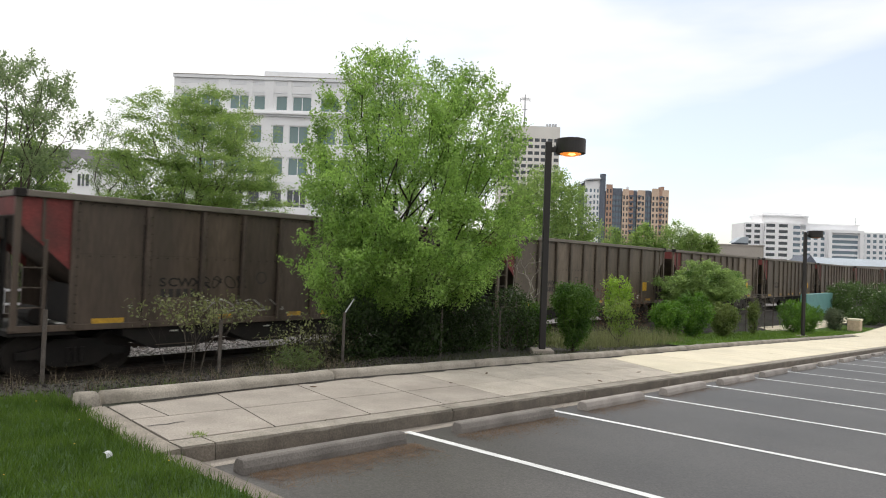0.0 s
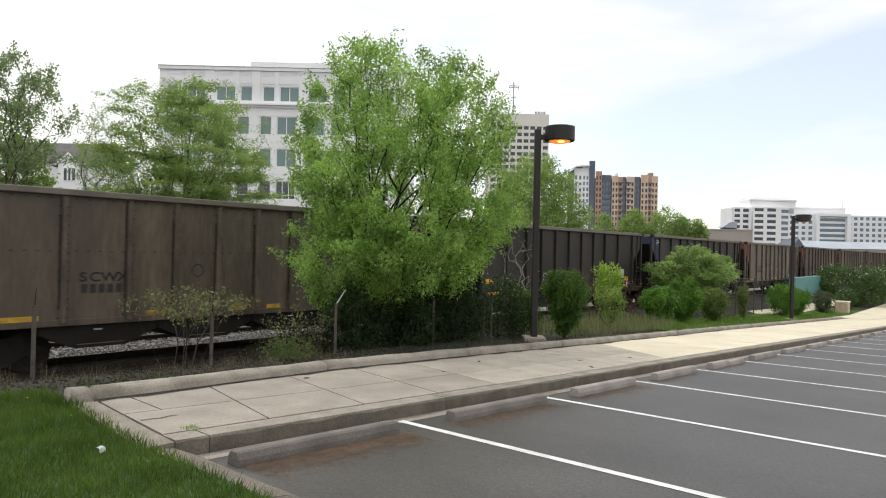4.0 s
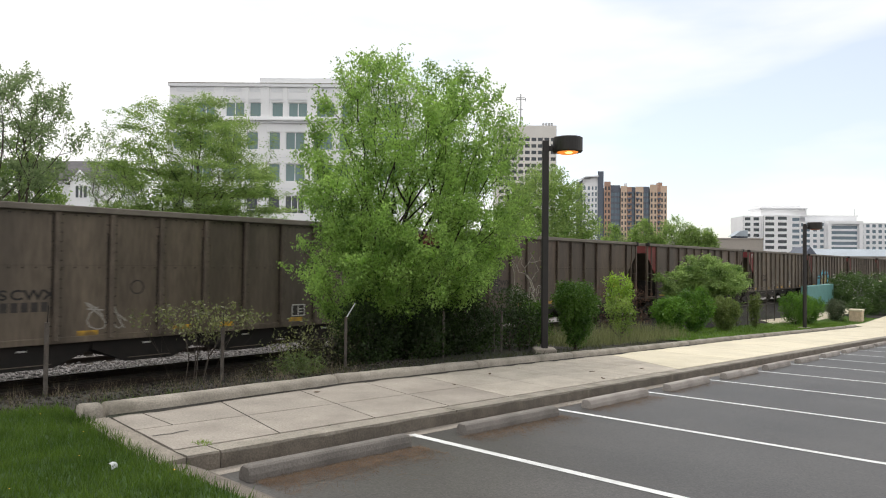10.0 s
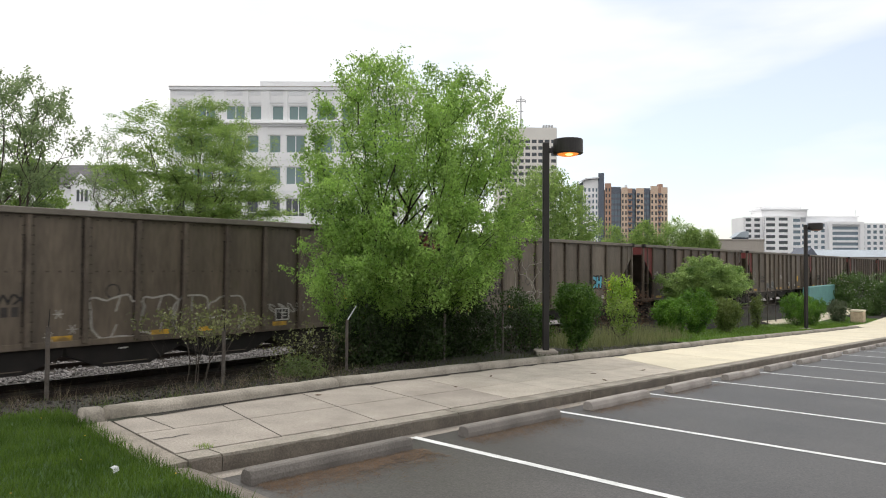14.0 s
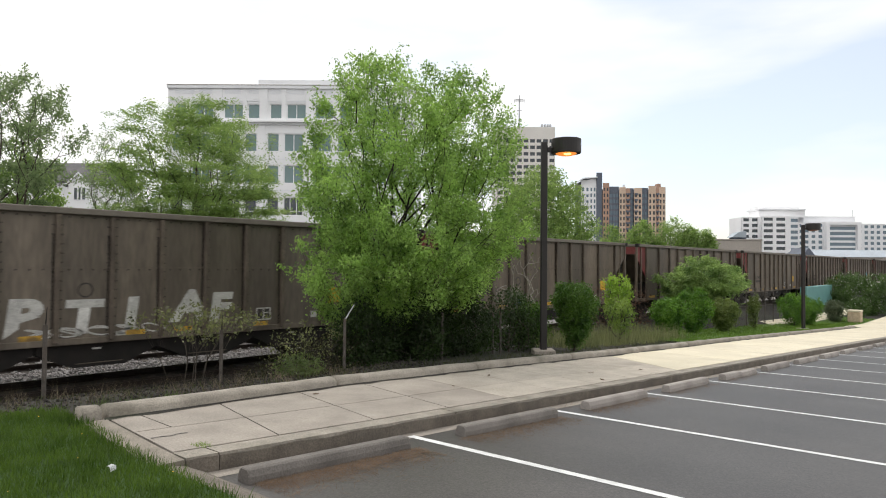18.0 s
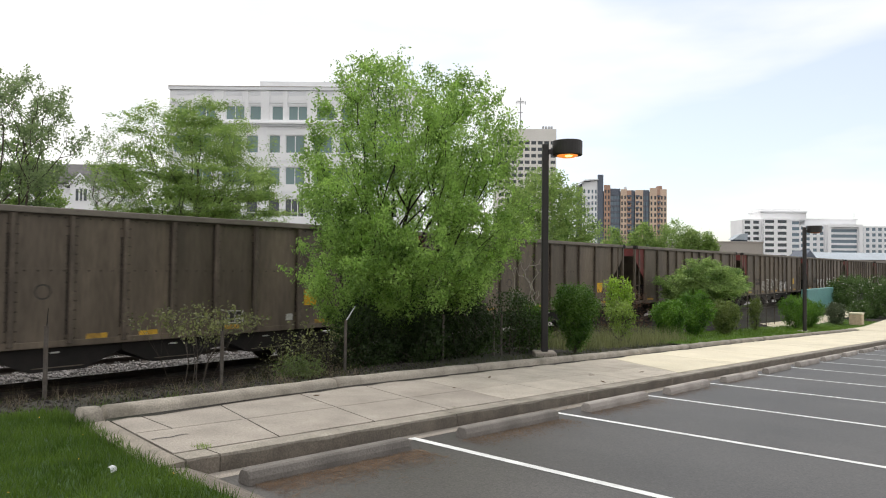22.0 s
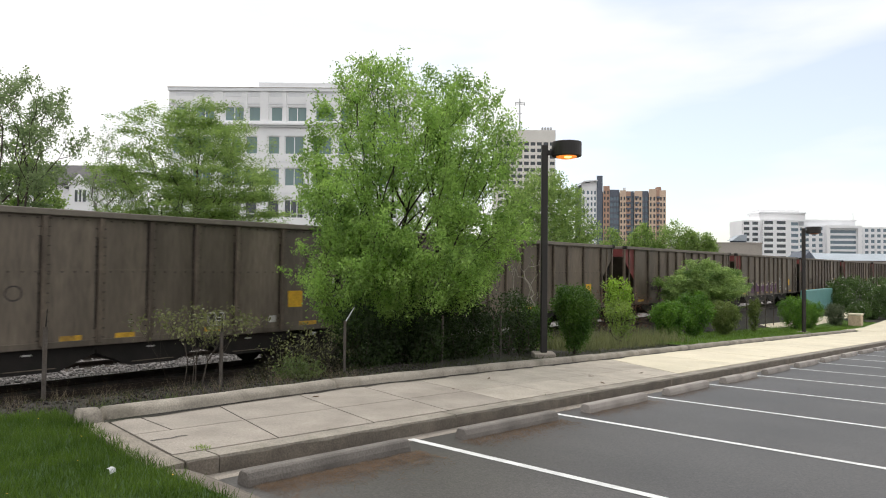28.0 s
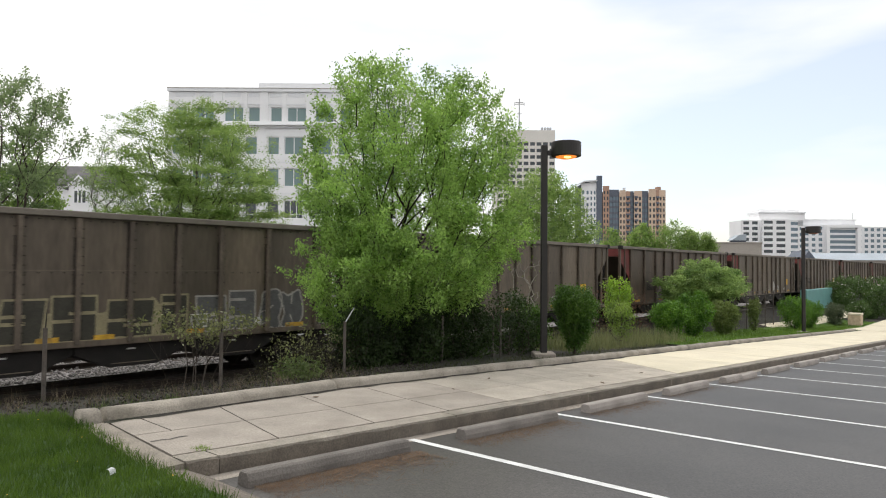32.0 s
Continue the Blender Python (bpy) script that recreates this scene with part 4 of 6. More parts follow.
def scrawl(car, x, z, n, w, h, paint, seed, lw=0.03):
    """A quick tag of looping strokes."""
    r = random.Random(seed)
    for i in range(n):
        bm = bmesh.new()
        cx = x + i * w
        a, b, c = r.uniform(0.3, 0.5), r.uniform(-0.5, 0.1), r.uniform(1, 2.6)
        stroke(bm, [(cx + w * (0.42 * math.sin(c * u + a * 5) + 0.1 * u / 3), z + h * 0.5 * math.sin(u * 1.7 + b * 4)) for u in [k * 0.32 for k in range(14)]], lw, 0.011)
        if r.random() < 0.6:
            stroke(bm, [(cx - w * 0.3, z + h * r.uniform(-0.5, 0.5)), (cx + w * 0.4, z + h * r.uniform(-0.5, 0.5))], lw, 0.0115)
        part("graffiti", bm, PAINT_M[paint], car, "sprayed graffiti tag")


def face_mark(car, paint, seed):
    """A loose looping scribble near the trailing end."""
    r = random.Random(seed)
    bm = bmesh.new()
    x, z = -BODY + 0.55, 2.26
    p, q = r.uniform(0.06, 0.12), r.uniform(0, 6)
    ring = [(k / 26 * 2 * math.pi, 1 + p * math.sin(3 * k / 26 * 2 * math.pi + q) + 0.05 * math.sin(7 * k / 26 * 2 * math.pi)) for k in range(25)]
    stroke(bm, [(x + 0.21 * g * math.cos(a + q), z + 0.3 * g * math.sin(a + q)) for a, g in ring], 0.02, 0.011)
    stroke(bm, [(x - 0.16, z + 0.02), (x - 0.26, z + 0.24), (x - 0.3, z - 0.05), (x - 0.22, z - 0.2), (x - 0.02, z - 0.24)], 0.018, 0.0113)
    stroke(bm, [(x - 0.05, z + 0.1), (x + 0.02, z + 0.16), (x + 0.08, z + 0.08), (x, z + 0.05), (x + 0.03, z - 0.08), (x + 0.12, z - 0.06)], 0.016, 0.0115)
    part("graffiti", bm, PAINT_M[paint], car, "sprayed pale scribble")


def letters(car, x, z, w, h, shapes, paint, lw, label):
    """Hand-drawn strokes; each shape is a run of points in a unit box, set side by side."""
    for i, runs in enumerate(shapes):
        bm = bmesh.new()
        for j, run in enumerate(runs):
            pts = [Vector((x + (i + u) * w, z + v * h)) for u, v in run]
            fine = []
            for k in range(len(pts) - 1):
                a, b, c, d = pts[max(k - 1, 0)], pts[k], pts[k + 1], pts[min(k + 2, len(pts) - 1)]
                for m in range(4):
                    t = m / 4
                    fine.append(0.5 * ((2 * b) + (c - a) * t + (2 * a - 5 * b + 4 * c - d) * t * t + (3 * b - a - 3 * c + d) * t ** 3))
            fine.append(pts[-1])
            stroke(bm, [(v.x, v.y) for v in fine], lw, 0.011 + 0.0003 * j)
        part("graffiti", bm, PAINT_M[paint], car, label)


def placard(car):
    part("placard", box(4.99, 5.46, -W - 0.016, -W - 0.008, 1.70, 2.15), PAINT_M["yellow"], car, "square yellow placard")


red_car = hopper_car("hopper_car", M_CAR, M_RED, M_RIB, "weathered brown steel coal hopper car with red sloped ends")
dark_car = hopper_car("hopper_car", M_CAR_DARK, M_BLUE, M_CAR_DARK, "black-brown steel coal hopper car with dull blue ends", RIBS, True)
marked_car = hopper_car("hopper_car", M_CAR, M_REDB, M_RIB, "weathered brown steel coal hopper car with deep-red white-stencilled ends", RIBS_B, True)
CARS = {}
for n in range(-9, 34):
    first, mother = {0: (0, red_car), 2: (2, dark_car), 3: (2, dark_car), 7: (7, marked_car), 14: (7, marked_car)}.get(n, (0, red_car))
    CARS[n] = mother if n == first else copy_thing(mother, mother.matrix_basis)



def repaint(car, swaps, made):
    """Gives one car's sheets and ribs their own shade of weathered paint."""
    for o in car.children:
        if o.type == "MESH" and o.data.materials and o.data.materials[0] in swaps:
            key = (o.data.name, swaps[o.data.materials[0]].name)
            if key not in made:
                made[key] = o.data.copy()
                made[key].materials[0] = swaps[o.data.materials[0]]
            o.data = made[key]


shades = {}
for n in (0, 8, 9, 12, 30):
    repaint(CARS[n], {M_CAR: M_CAR_BROWN, M_RIB: M_RIB_BROWN}, shades)
for n in (1, 13, 18, 24, 25, 28):
    repaint(CARS[n], {M_CAR: M_CAR_GREY}, shades)
CARS[21].scale.x = 1.036  # one car of a slightly longer make

# what is sprayed and stencilled on which car
for n, car in CARS.items():
    if n not in (2, 3, 6, 7, 8, 32):
        placard(car)
    if n in (6, 7, 9, 11, 12, 13, 14, 22, 23, 24, 25, 27, 28, 29):
        face_mark(car, "pale" if n % 3 else "white", n)
for n in (2, 3):
    part("placard", box(5.02, 5.50, -W - 0.016, -W - 0.008, 1.67, 2.12), M_WHITEP, CARS[n], "white square placard")
    part("placard", box(5.58, 5.98, -W - 0.016, -W - 0.008, 1.53, 1.74), PAINT_M["yellow"], CARS[n], "yellow placard")
    part("placard", box(5.77, 5.95, -W - 0.016, -W - 0.008, 1.28, 1.52), M_WHITEP, CARS[n], "small white plate")
    part("placard", box(-6.1, -5.62, -W - 0.016, -W - 0.008, 1.62, 1.80), PAINT_M["yellow"], CARS[n], "yellow placard")
scrawl(CARS[0], -3.3, 2.1, 4, 0.34, 0.3, "black", 1)
scrawl(CARS[0], -3.2, 1.5, 5, 0.5, 0.3, "pale", 2)
bubbles(CARS[1], -2.9, 1.6, 4, 0.78, 0.9, "pale", None, 3, 0.03)
bubbles(CARS[1], 0.9, 1.65, 5, 0.62, 0.7, "pale", None, 4, 0.035)
scrawl(CARS[2], -5.5, 1.45, 2, 0.32, 0.5, "white", 5, 0.03)
scrawl(CARS[2], -4.5, 1.54, 4, 0.23, 0.78, "white", 51, 0.03)
bubbles(CARS[3], 3.7, 1.62, 3, 0.42, 0.8, "white", None, 52, 0.03)
scrawl(CARS[3], 3.6, 1.65, 4, 0.3, 0.7, "pale", 53, 0.022)
bubbles(CARS[3], -2.4, 1.6, 5, 0.68, 0.78, "pale", None, 6, 0.028)
# a large blue piece with cream letters edged in black
bm = bmesh.new()
rr = random.Random(9)
low_edge, high_edge = [], []
for i in range(30):
    x = -4.45 + i * 0.17
    h = 1.25 * max(math.sin(math.pi * (i + 3) / 35), 0.05) ** 0.7 + rr.uniform(-0.18, 0.18)
    z0 = SILL + 0.12 + rr.uniform(0, 0.1)
    low_edge.append(bm.verts.new((x, -W - 0.0085, z0)))
    high_edge.append(bm.verts.new((x + rr.uniform(0, 0.1), -W - 0.0085, z0 + h)))
for i in range(29):
    bm.faces.new((low_edge[i], low_edge[i + 1], high_edge[i + 1], high_edge[i]))
part("graffiti", bm, PAINT_M["sky"], CARS[6], "bright blue sprayed background")
for j, (ch, x) in enumerate((("N", -3.45), ("A", -2.4), ("K", -1.6))):
    word(ch, x + 0.10, 1.24, 1.3, "black", CARS[6], 0.010, 0.15, 0.10, 1.0)
    word(ch, x, 1.18, 1.3, "cream", CARS[6], 0.0125, 0.15, 0.03, 1.0)
scrawl(CARS[6], 1.2, 1.9, 3, 0.4, 0.5, "pale", 12)
scrawl(CARS[7], -2.1, 1.5, 5, 0.4, 0.65, "pale", 13, 0.024)
bubbles(CARS[8], -3.2, 1.57, 6, 1.08, 0.92, "pale", "slate", 14, 0.05)
letters(CARS[9], -3.26, 1.1, 0.58, 0.8, (
    ([(0.1, 0), (0.1, 0.5), (0.0, 0.95), (0.55, 1.0), (1.0, 0.95)], [(0.1, 0.85), (0.8, 0.9)], [(0.15, 0.35), (0.35, 0.4), (0.3, 0.05)]),
    ([(0.0, 0.9), (0.05, 0.5), (0.4, 0.35), (0.0, 0.1)], [(0.35, 0.95), (0.4, 0.55), (0.9, 0.6), (0.95, 0.1), (1.0, 0.0)]),
    ([(0.1, 0.0), (0.05, 0.9), (0.5, 0.95), (0.5, 0.5), (0.2, 0.4), (0.6, 0.4)], [(0.55, 0.95), (0.7, 0.3), (0.7, 0.1)]),
    ([(0.0, 0.4), (0.0, 0.95), (0.45, 1.05), (0.5, 0.55)], [(0.5, 0.55), (0.35, 0.25), (0.9, 0.35), (0.95, 0.85), (0.7, 0.9)])), "pale", 0.028, "angular pale graffiti outline")
scrawl(CARS[9], -5.0, 2.1, 3, 0.4, 0.3, "black", 16)
scrawl(CARS[10], -2.6, 1.6, 2, 0.5, 0.6, "pale", 17)
bm = bmesh.new()
bm.faces.new([bm.verts.new((a, -W - 0.0088, b)) for a, b in ((-3.2, 1.15), (-1.3, 1.15), (-1.25, 1.72), (-1.7, 1.8), (-2.3, 1.66), (-3.1, 1.68))])
part("graffiti", bm, PAINT_M["slate"], CARS[11], "grey sprayed background")
letters(CARS[11], -3.26, 1.14, 1.02, 0.68, (
    ([(0.05, 0.0), (0.2, 0.25), (0.0, 0.3), (0.05, 0.95), (0.55, 0.9), (0.5, 0.6)], [(0.35, 0.05), (0.4, 0.35), (0.75, 0.35), (0.7, 0.95)], [(0.2, 0.25), (0.1, -0.05)]),
    ([(0.1, 0.0), (0.0, 0.45), (0.15, 0.95), (0.4, 1.0), (0.45, 0.6), (0.3, 0.4), (0.5, 0.4), (0.5, 0.1)], [(0.52, 0.95), (0.8, 1.0), (0.85, 0.7), (0.6, 0.3), (0.9, 0.25)])), "pale", 0.022, "thin pale graffiti outline")
scrawl(CARS[11], 0.5, 2.1, 3, 0.2, 0.3, "pale", 18, 0.03)
bubbles(CARS[12], -2.2, 1.5, 4, 0.62, 0.85, "white", "navy", 19, 0.035)
scrawl(CARS[13], -0.35, 2.0, 3, 0.2, 0.3, "black", 20, 0.045)
letters(CARS[13], -1.85, 1.24, 0.62, 0.55, (
    ([(0.0, 0.1), (0.1, 0.95), (0.9, 1.0), (0.85, 0.75), (0.45, 0.7), (0.4, 0.1)], [(0.05, 0.1), (0.2, 0.5), (0.4, 0.1)]),
    ([(0.05, 0.05), (0.15, 0.9), (0.6, 0.95), (0.65, 0.6), (0.3, 0.5), (0.9, 0.05)], [(0.7, 0.9), (1.0, 1.0)])), "pale", 0.028, "angular pale graffiti tag")
letters(CARS[13], -4.45, 1.2, 0.5, 0.55, (([(0.0, 0.0), (0.15, 0.7), (0.45, 1.0), (0.75, 0.7), (0.9, 0.0)], [(0.15, 0.35), (0.6, 0.4), (0.8, 0.25)]),), "black", 0.04, "black sprayed tag")
scrawl(CARS[13], -2.95, 1.34, 4, 0.15, 0.28, "black", 22, 0.035)
bubbles(CARS[14], -1.6, 1.6, 4, 0.95, 0.95, "pale", None, 23, 0.045)
for x, z in ((-2.78, 1.76), (-2.5, 1.42), (-2.95, 1.28)):
    bm = bmesh.new()
    for k in range(3):
        a = k * math.pi / 3
        stroke(bm, [(x - 0.11 * math.cos(a), z - 0.11 * math.sin(a)), (x + 0.11 * math.cos(a), z + 0.11 * math.sin(a))], 0.025, 0.011 + 0.0005 * k)
    part("graffiti", bm, PAINT_M["pale"], CARS[14], "sprayed white star")
scrawl(CARS[14], 2.5, 1.65, 4, 0.3, 0.25, "pale", 231)
scrawl(CARS[16], -2.5, 1.5, 5, 0.5, 0.5, "pale", 24)
letters(CARS[17], -3.08, 1.15, 0.65, 0.9, (([(0.0, 0.6), (0.1, 0.85), (0.95, 1.0), (0.95, 0.8), (0.65, 0.75), (0.6, 0.4), (0.75, 0.3), (0.65, 0.0), (0.35, 0.05), (0.45, 0.35), (0.4, 0.75), (0.15, 0.7), (0.0, 0.6)], [(0.45, 0.9), (0.95, 0.8)]),), "pale", 0.022, "thin pale graffiti outline")
scrawl(CARS[17], -1.85, 1.33, 2, 0.28, 0.32, "blue", 26, 0.04)
scrawl(CARS[17], -1.8, 1.4, 3, 0.22, 0.3, "pale", 261, 0.02)
for ch, x, z, sz in (("B", -3.25, 1.3, 1.05), ("T", -2.1, 1.32, 0.95), ("J", -0.85, 1.35, 0.95), ("A", 0.3, 1.45, 1.0), ("F", 1.25, 1.4, 0.95)):
    word(ch, x, z, sz, "white", CARS[18], 0.011, 0.1, 0.05, 1.25)
scrawl(CARS[18], -2.6, 1.32, 5, 0.6, 0.2, "white", 27, 0.03)
letters(CARS[19], -2.05, 1.1, 0.8, 1.0, (
    ([(0.0, 0.0), (0.0, 0.3), (0.2, 0.55), (0.08, 0.8), (0.25, 1.0), (0.7, 1.0), (0.85, 0.8), (0.75, 0.5), (0.4, 0.45), (0.35, 0.1), (0.45, 0.2), (0.4, 0.02)], [(0.35, 0.85), (0.4, 0.68), (0.55, 0.7), (0.55, 0.85)], [(0.6, 0.5), (0.75, 0.25), (1.0, 0.3)], [(0.85, 0.9), (1.0, 1.02), (1.15, 0.85), (1.1, 0.0)]),
    ([(1.0, 0.75), (0.75, 1.0), (0.35, 0.95), (0.25, 0.75), (0.6, 0.45), (1.0, 0.35), (1.05, 0.15)], [(0.45, 0.05), (0.5, 0.35), (0.8, 0.5), (1.0, 0.1)], [(0.5, 0.68), (1.0, 0.66)]),
    ([(0.05, 0.75), (0.25, 0.95), (0.5, 0.8), (0.6, 0.4), (0.6, 0.1)], [(0.3, 0.85), (0.45, 0.55)], [(0.3, 0.5), (0.5, 0.8)]),
    ([(0.0, 0.9), (0.2, 1.05), (0.4, 0.95), (0.5, 0.5), (0.5, 0.05)], [(0.55, 0.9), (0.85, 0.95), (0.9, 0.5), (0.7, 0.3), (0.5, 0.5)])), "white", 0.05, "rounded white graffiti outline")
scrawl(CARS[19], -3.2, 1.6, 3, 0.36, 0.8, "white", 29, 0.045)
for ch, x in (("K", 1.38), ("E", 1.98), ("M", 2.5), ("P", 3.26)):
    word(ch, x, 1.1, 1.15, "black", CARS[19], 0.0095, 0.05, 0.12, 0.66)
    word(ch, x, 1.1, 1.15, "white", CARS[19], 0.011, 0.05, 0.06, 0.66)
for ch, x in (("C", 3.3), ("H", 3.85)):
    word(ch, x, 1.88, 0.66, "black", CARS[13], 0.0095, 0.1, 0.10, 1.05)
    word(ch, x, 1.88, 0.66, "sky", CARS[13], 0.011, 0.1, 0.035, 1.05)
letters(CARS[20], -0.94, 1.13, 0.55, 0.75, (
    ([(0.0, 0.1), (0.05, 0.95), (0.4, 0.9), (0.4, 0.5)], [(0.1, 0.15), (0.5, 0.1), (0.5, -0.05)], [(0.6, 0.9), (0.9, 1.0), (1.0, 0.8)]),
    ([(0.2, 0.5), (0.1, 0.3), (0.4, 0.2), (0.7, 0.55), (0.6, 0.1)], [(0.8, 0.0), (0.85, 1.05)]),
    ([(0.1, 0.6), (0.2, 1.05), (0.4, 0.6), (0.6, 1.0), (0.65, 0.5)], [(0.1, 0.1), (0.7, 0.2)]),
    ([(0.0, 0.5), (0.05, 0.95), (0.3, 0.9), (0.35, 0.5)], [(0.5, 0.9), (0.9, 0.95), (0.9, 0.4)])), "pale", 0.026, "angular pale graffiti tag")
bubbles(CARS[23], -2.3, 1.45, 4, 0.6, 0.75, "slate", "navy", 31, 0.03)
rr = random.Random(25)
bm, bl = bmesh.new(), bmesh.new()
top = []
for k in range(22):
    x = -4.2 + 0.29 * k
    top.append((x, 1.86 + 0.09 * math.sin(k * 1.9) + rr.uniform(-0.05, 0.05)))
low_edge = [bm.verts.new((x, -W - 0.009, SILL + 0.13)) for x, z in top]
high_edge = [bm.verts.new((x, -W - 0.009, z)) for x, z in top]
for i in range(len(top) - 1):
    bm.faces.new((low_edge[i], low_edge[i + 1], high_edge[i + 1], high_edge[i]))
stroke(bl, top, 0.035, 0.0115)
for x, z in top[::2]:
    bs = bmesh.new()
    stroke(bs, [(x - 0.09, z + 0.06), (x + 0.09, z + 0.06)], 0.06, 0.012)
    part("graffiti", bs, PAINT_M["cream"], CARS[25], "yellow sprayed spark")
part("graffiti", bm, PAINT_M["purple"], CARS[25], "wide purple sprayed band")
part("graffiti", bl, PAINT_M["white"], CARS[25], "white sprayed outline strokes")
letters(CARS[25], -2.2, 1.2, 0.95, 0.72, (
    ([(0.15, 0.95), (0.05, 0.6), (0.3, 0.45), (0.1, 0.1), (0.45, 0.15), (0.65, 0.05), (0.6, 0.3)], [(0.35, 0.85), (0.5, 0.7)]),
    ([(0.0, 0.8), (0.3, 0.75), (0.35, 0.35), (0.6, 0.25), (0.7, 0.75), (1.0, 0.85)], [(0.35, 0.35), (0.3, -0.05)]),
    ([(0.15, 0.9), (0.25, 0.35), (0.6, 0.3), (0.75, 0.6), (0.6, 0.9)], [(0.5, 0.05), (0.8, 0.15)], [(0.05, 0.2), (0.2, 0.05)]),
    ([(0.0, 0.75), (0.35, 0.85), (0.4, 0.5), (0.2, 0.35), (0.5, 0.1)], [(0.6, 0.9), (0.7, 0.4), (0.95, 0.5), (0.9, 0.9)])), "white", 0.04, "white sprayed outline strokes")
bubbles(CARS[25], 2.66, 2.0, 1, 0.55, 0.55, "pale", "slate", 33)
drop = [(1.66, 2.12), (1.82, 1.92), (2.02, 1.78), (2.06, 1.5), (1.92, 1.2), (1.6, 1.12), (1.45, 1.28), (1.28, 1.42), (1.3, 1.68), (1.5, 1.92)]
bm = bmesh.new()
bm.faces.new([bm.verts.new((a, -W - 0.0095, b)) for a, b in drop])
part("graffiti", bm, PAINT_M["pale"], CARS[29], "pale grey sprayed drop shape")
bm = bmesh.new()
stroke(bm, drop[6:] + drop[:5], 0.075, 0.0108)
part("graffiti", bm, PAINT_M["black"], CARS[29], "black sprayed drop outline")
scrawl(CARS[29], 0.28, 1.55, 4, 0.17, 0.6, "pale", 34, 0.022)
scrawl(CARS[30], -4.8, 1.9, 3, 0.3, 0.3, "black", 35)
rr = random.Random(32)
bm = bmesh.new()
low_edge = [bm.verts.new((-2.55 + 0.28 * k, -W - 0.0082, 1.16 + rr.uniform(0, 0.04))) for k in range(18)]
high_edge = [bm.verts.new((-2.55 + 0.28 * k, -W - 0.0082, 1.98 + rr.uniform(-0.22, 0.16))) for k in range(18)]
for k in range(17):
    bm.faces.new((low_edge[k], low_edge[k + 1], high_edge[k + 1], high_edge[k]))
part("graffiti", bm, PAINT_M["tan"], CARS[32], "tan sprayed background")
blocks(CARS[32], -2.6, 1.14, 2.12, (0.92, 0.86, 0.95, 1.1, 0.7), "tan", "olive", 3, 0.15)
blocks(CARS[32], 2.75, 1.16, 2.15, (0.85, 0.8), "pale", "slate", 4)
bubbles(CARS[32], 4.9, 1.65, 2, 0.8, 0.95, "pale", "slate", 36, 0.05)

# ---- things that move ----
RUN = [(0, 4.2), (1.1, 21.5), (3.2, 54.75), (6.3, 104.0), (9.4, 153.3), (12.4, 201.4), (14.4, 233.55), (17.5, 283.35), (20.5, 331.7), (22.5, 363.93), (24.5, 396.18), (27.5, 444.5), (29.5, 476.7), (31.5, 508.86), (32, 516.9)]


def motions():
    for n, car in CARS.items():
        lag = n * PITCH + (0.54 if n >= 21 else 0.0)
        rows = []
        for t, s in RUN:
            x = s - lag + HALF * car.scale.x
            rows.append((t, pose(x, TRACK_Y, float(RAIL_Z + GRADE * (x - 4)), 0, math.degrees(-math.atan(GRADE)), 0)))
        walk(car, rows)
    # every axle turns alike: one roll, 80 degrees a row
    wheels = [o for o in bpy.data.objects if o.name.split(".")[0] == "wheelset"]
    step = radians(80) * 0.457
    ts, ss = [t for t, s in RUN], [s for t, s in RUN]
    rows, s = [], ss[0]
    while s <= ss[-1] + step:
        t = float(np.interp(s, ss, ts)) if s <= ss[-1] else 32.0 + (s - ss[-1]) / 16.1
        rows.append((t, pose(0, 0, 0, 0, math.degrees((s - ss[0]) / 0.457) % 360, 0)))
        s += step
    walk(wheels[0], rows)
    act, slot = wheels[0].animation_data.action, wheels[0].animation_data.action_slot
    for o in wheels[1:]:
        o.rotation_mode = "QUATERNION"
        o.animation_data_create()
        o.animation_data.action = act
        o.animation_data.action_slot = slot

# ---- plants ----
def leaves(name, centres, normals_up, size, material, parent, r, slim=0.55, flat=0.0):
    """One four-cornered leaf at each centre, turned at random."""
    n = len(centres)
    d = r.normal(size=(n, 3))
    d[:, 2] -= 0.35
    d[:, 2] *= 1 - flat
    d /= np.linalg.norm(d, axis=1, keepdims=True)
    q = r.normal(size=(n, 3))
    q[:, 2] += normals_up
    s = np.cross(d, q)
    s /= np.linalg.norm(s, axis=1, keepdims=True)
    k = np.cross(s, d)
    ln = size * r.uniform(0.6, 1.35, (n, 1))
    a = centres
    b = centres + d * ln * 0.45 + s * ln * slim * 0.5 + k * ln * 0.06
    c = centres + d * ln
    e = centres + d * ln * 0.45 - s * ln * slim * 0.5 + k * ln * 0.06
    v = np.stack([a, b, c, e], 1).reshape(-1, 3)
    return raw(name, v, np.arange(4 * n), 4, material, parent)


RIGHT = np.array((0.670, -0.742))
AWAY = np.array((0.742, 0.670))


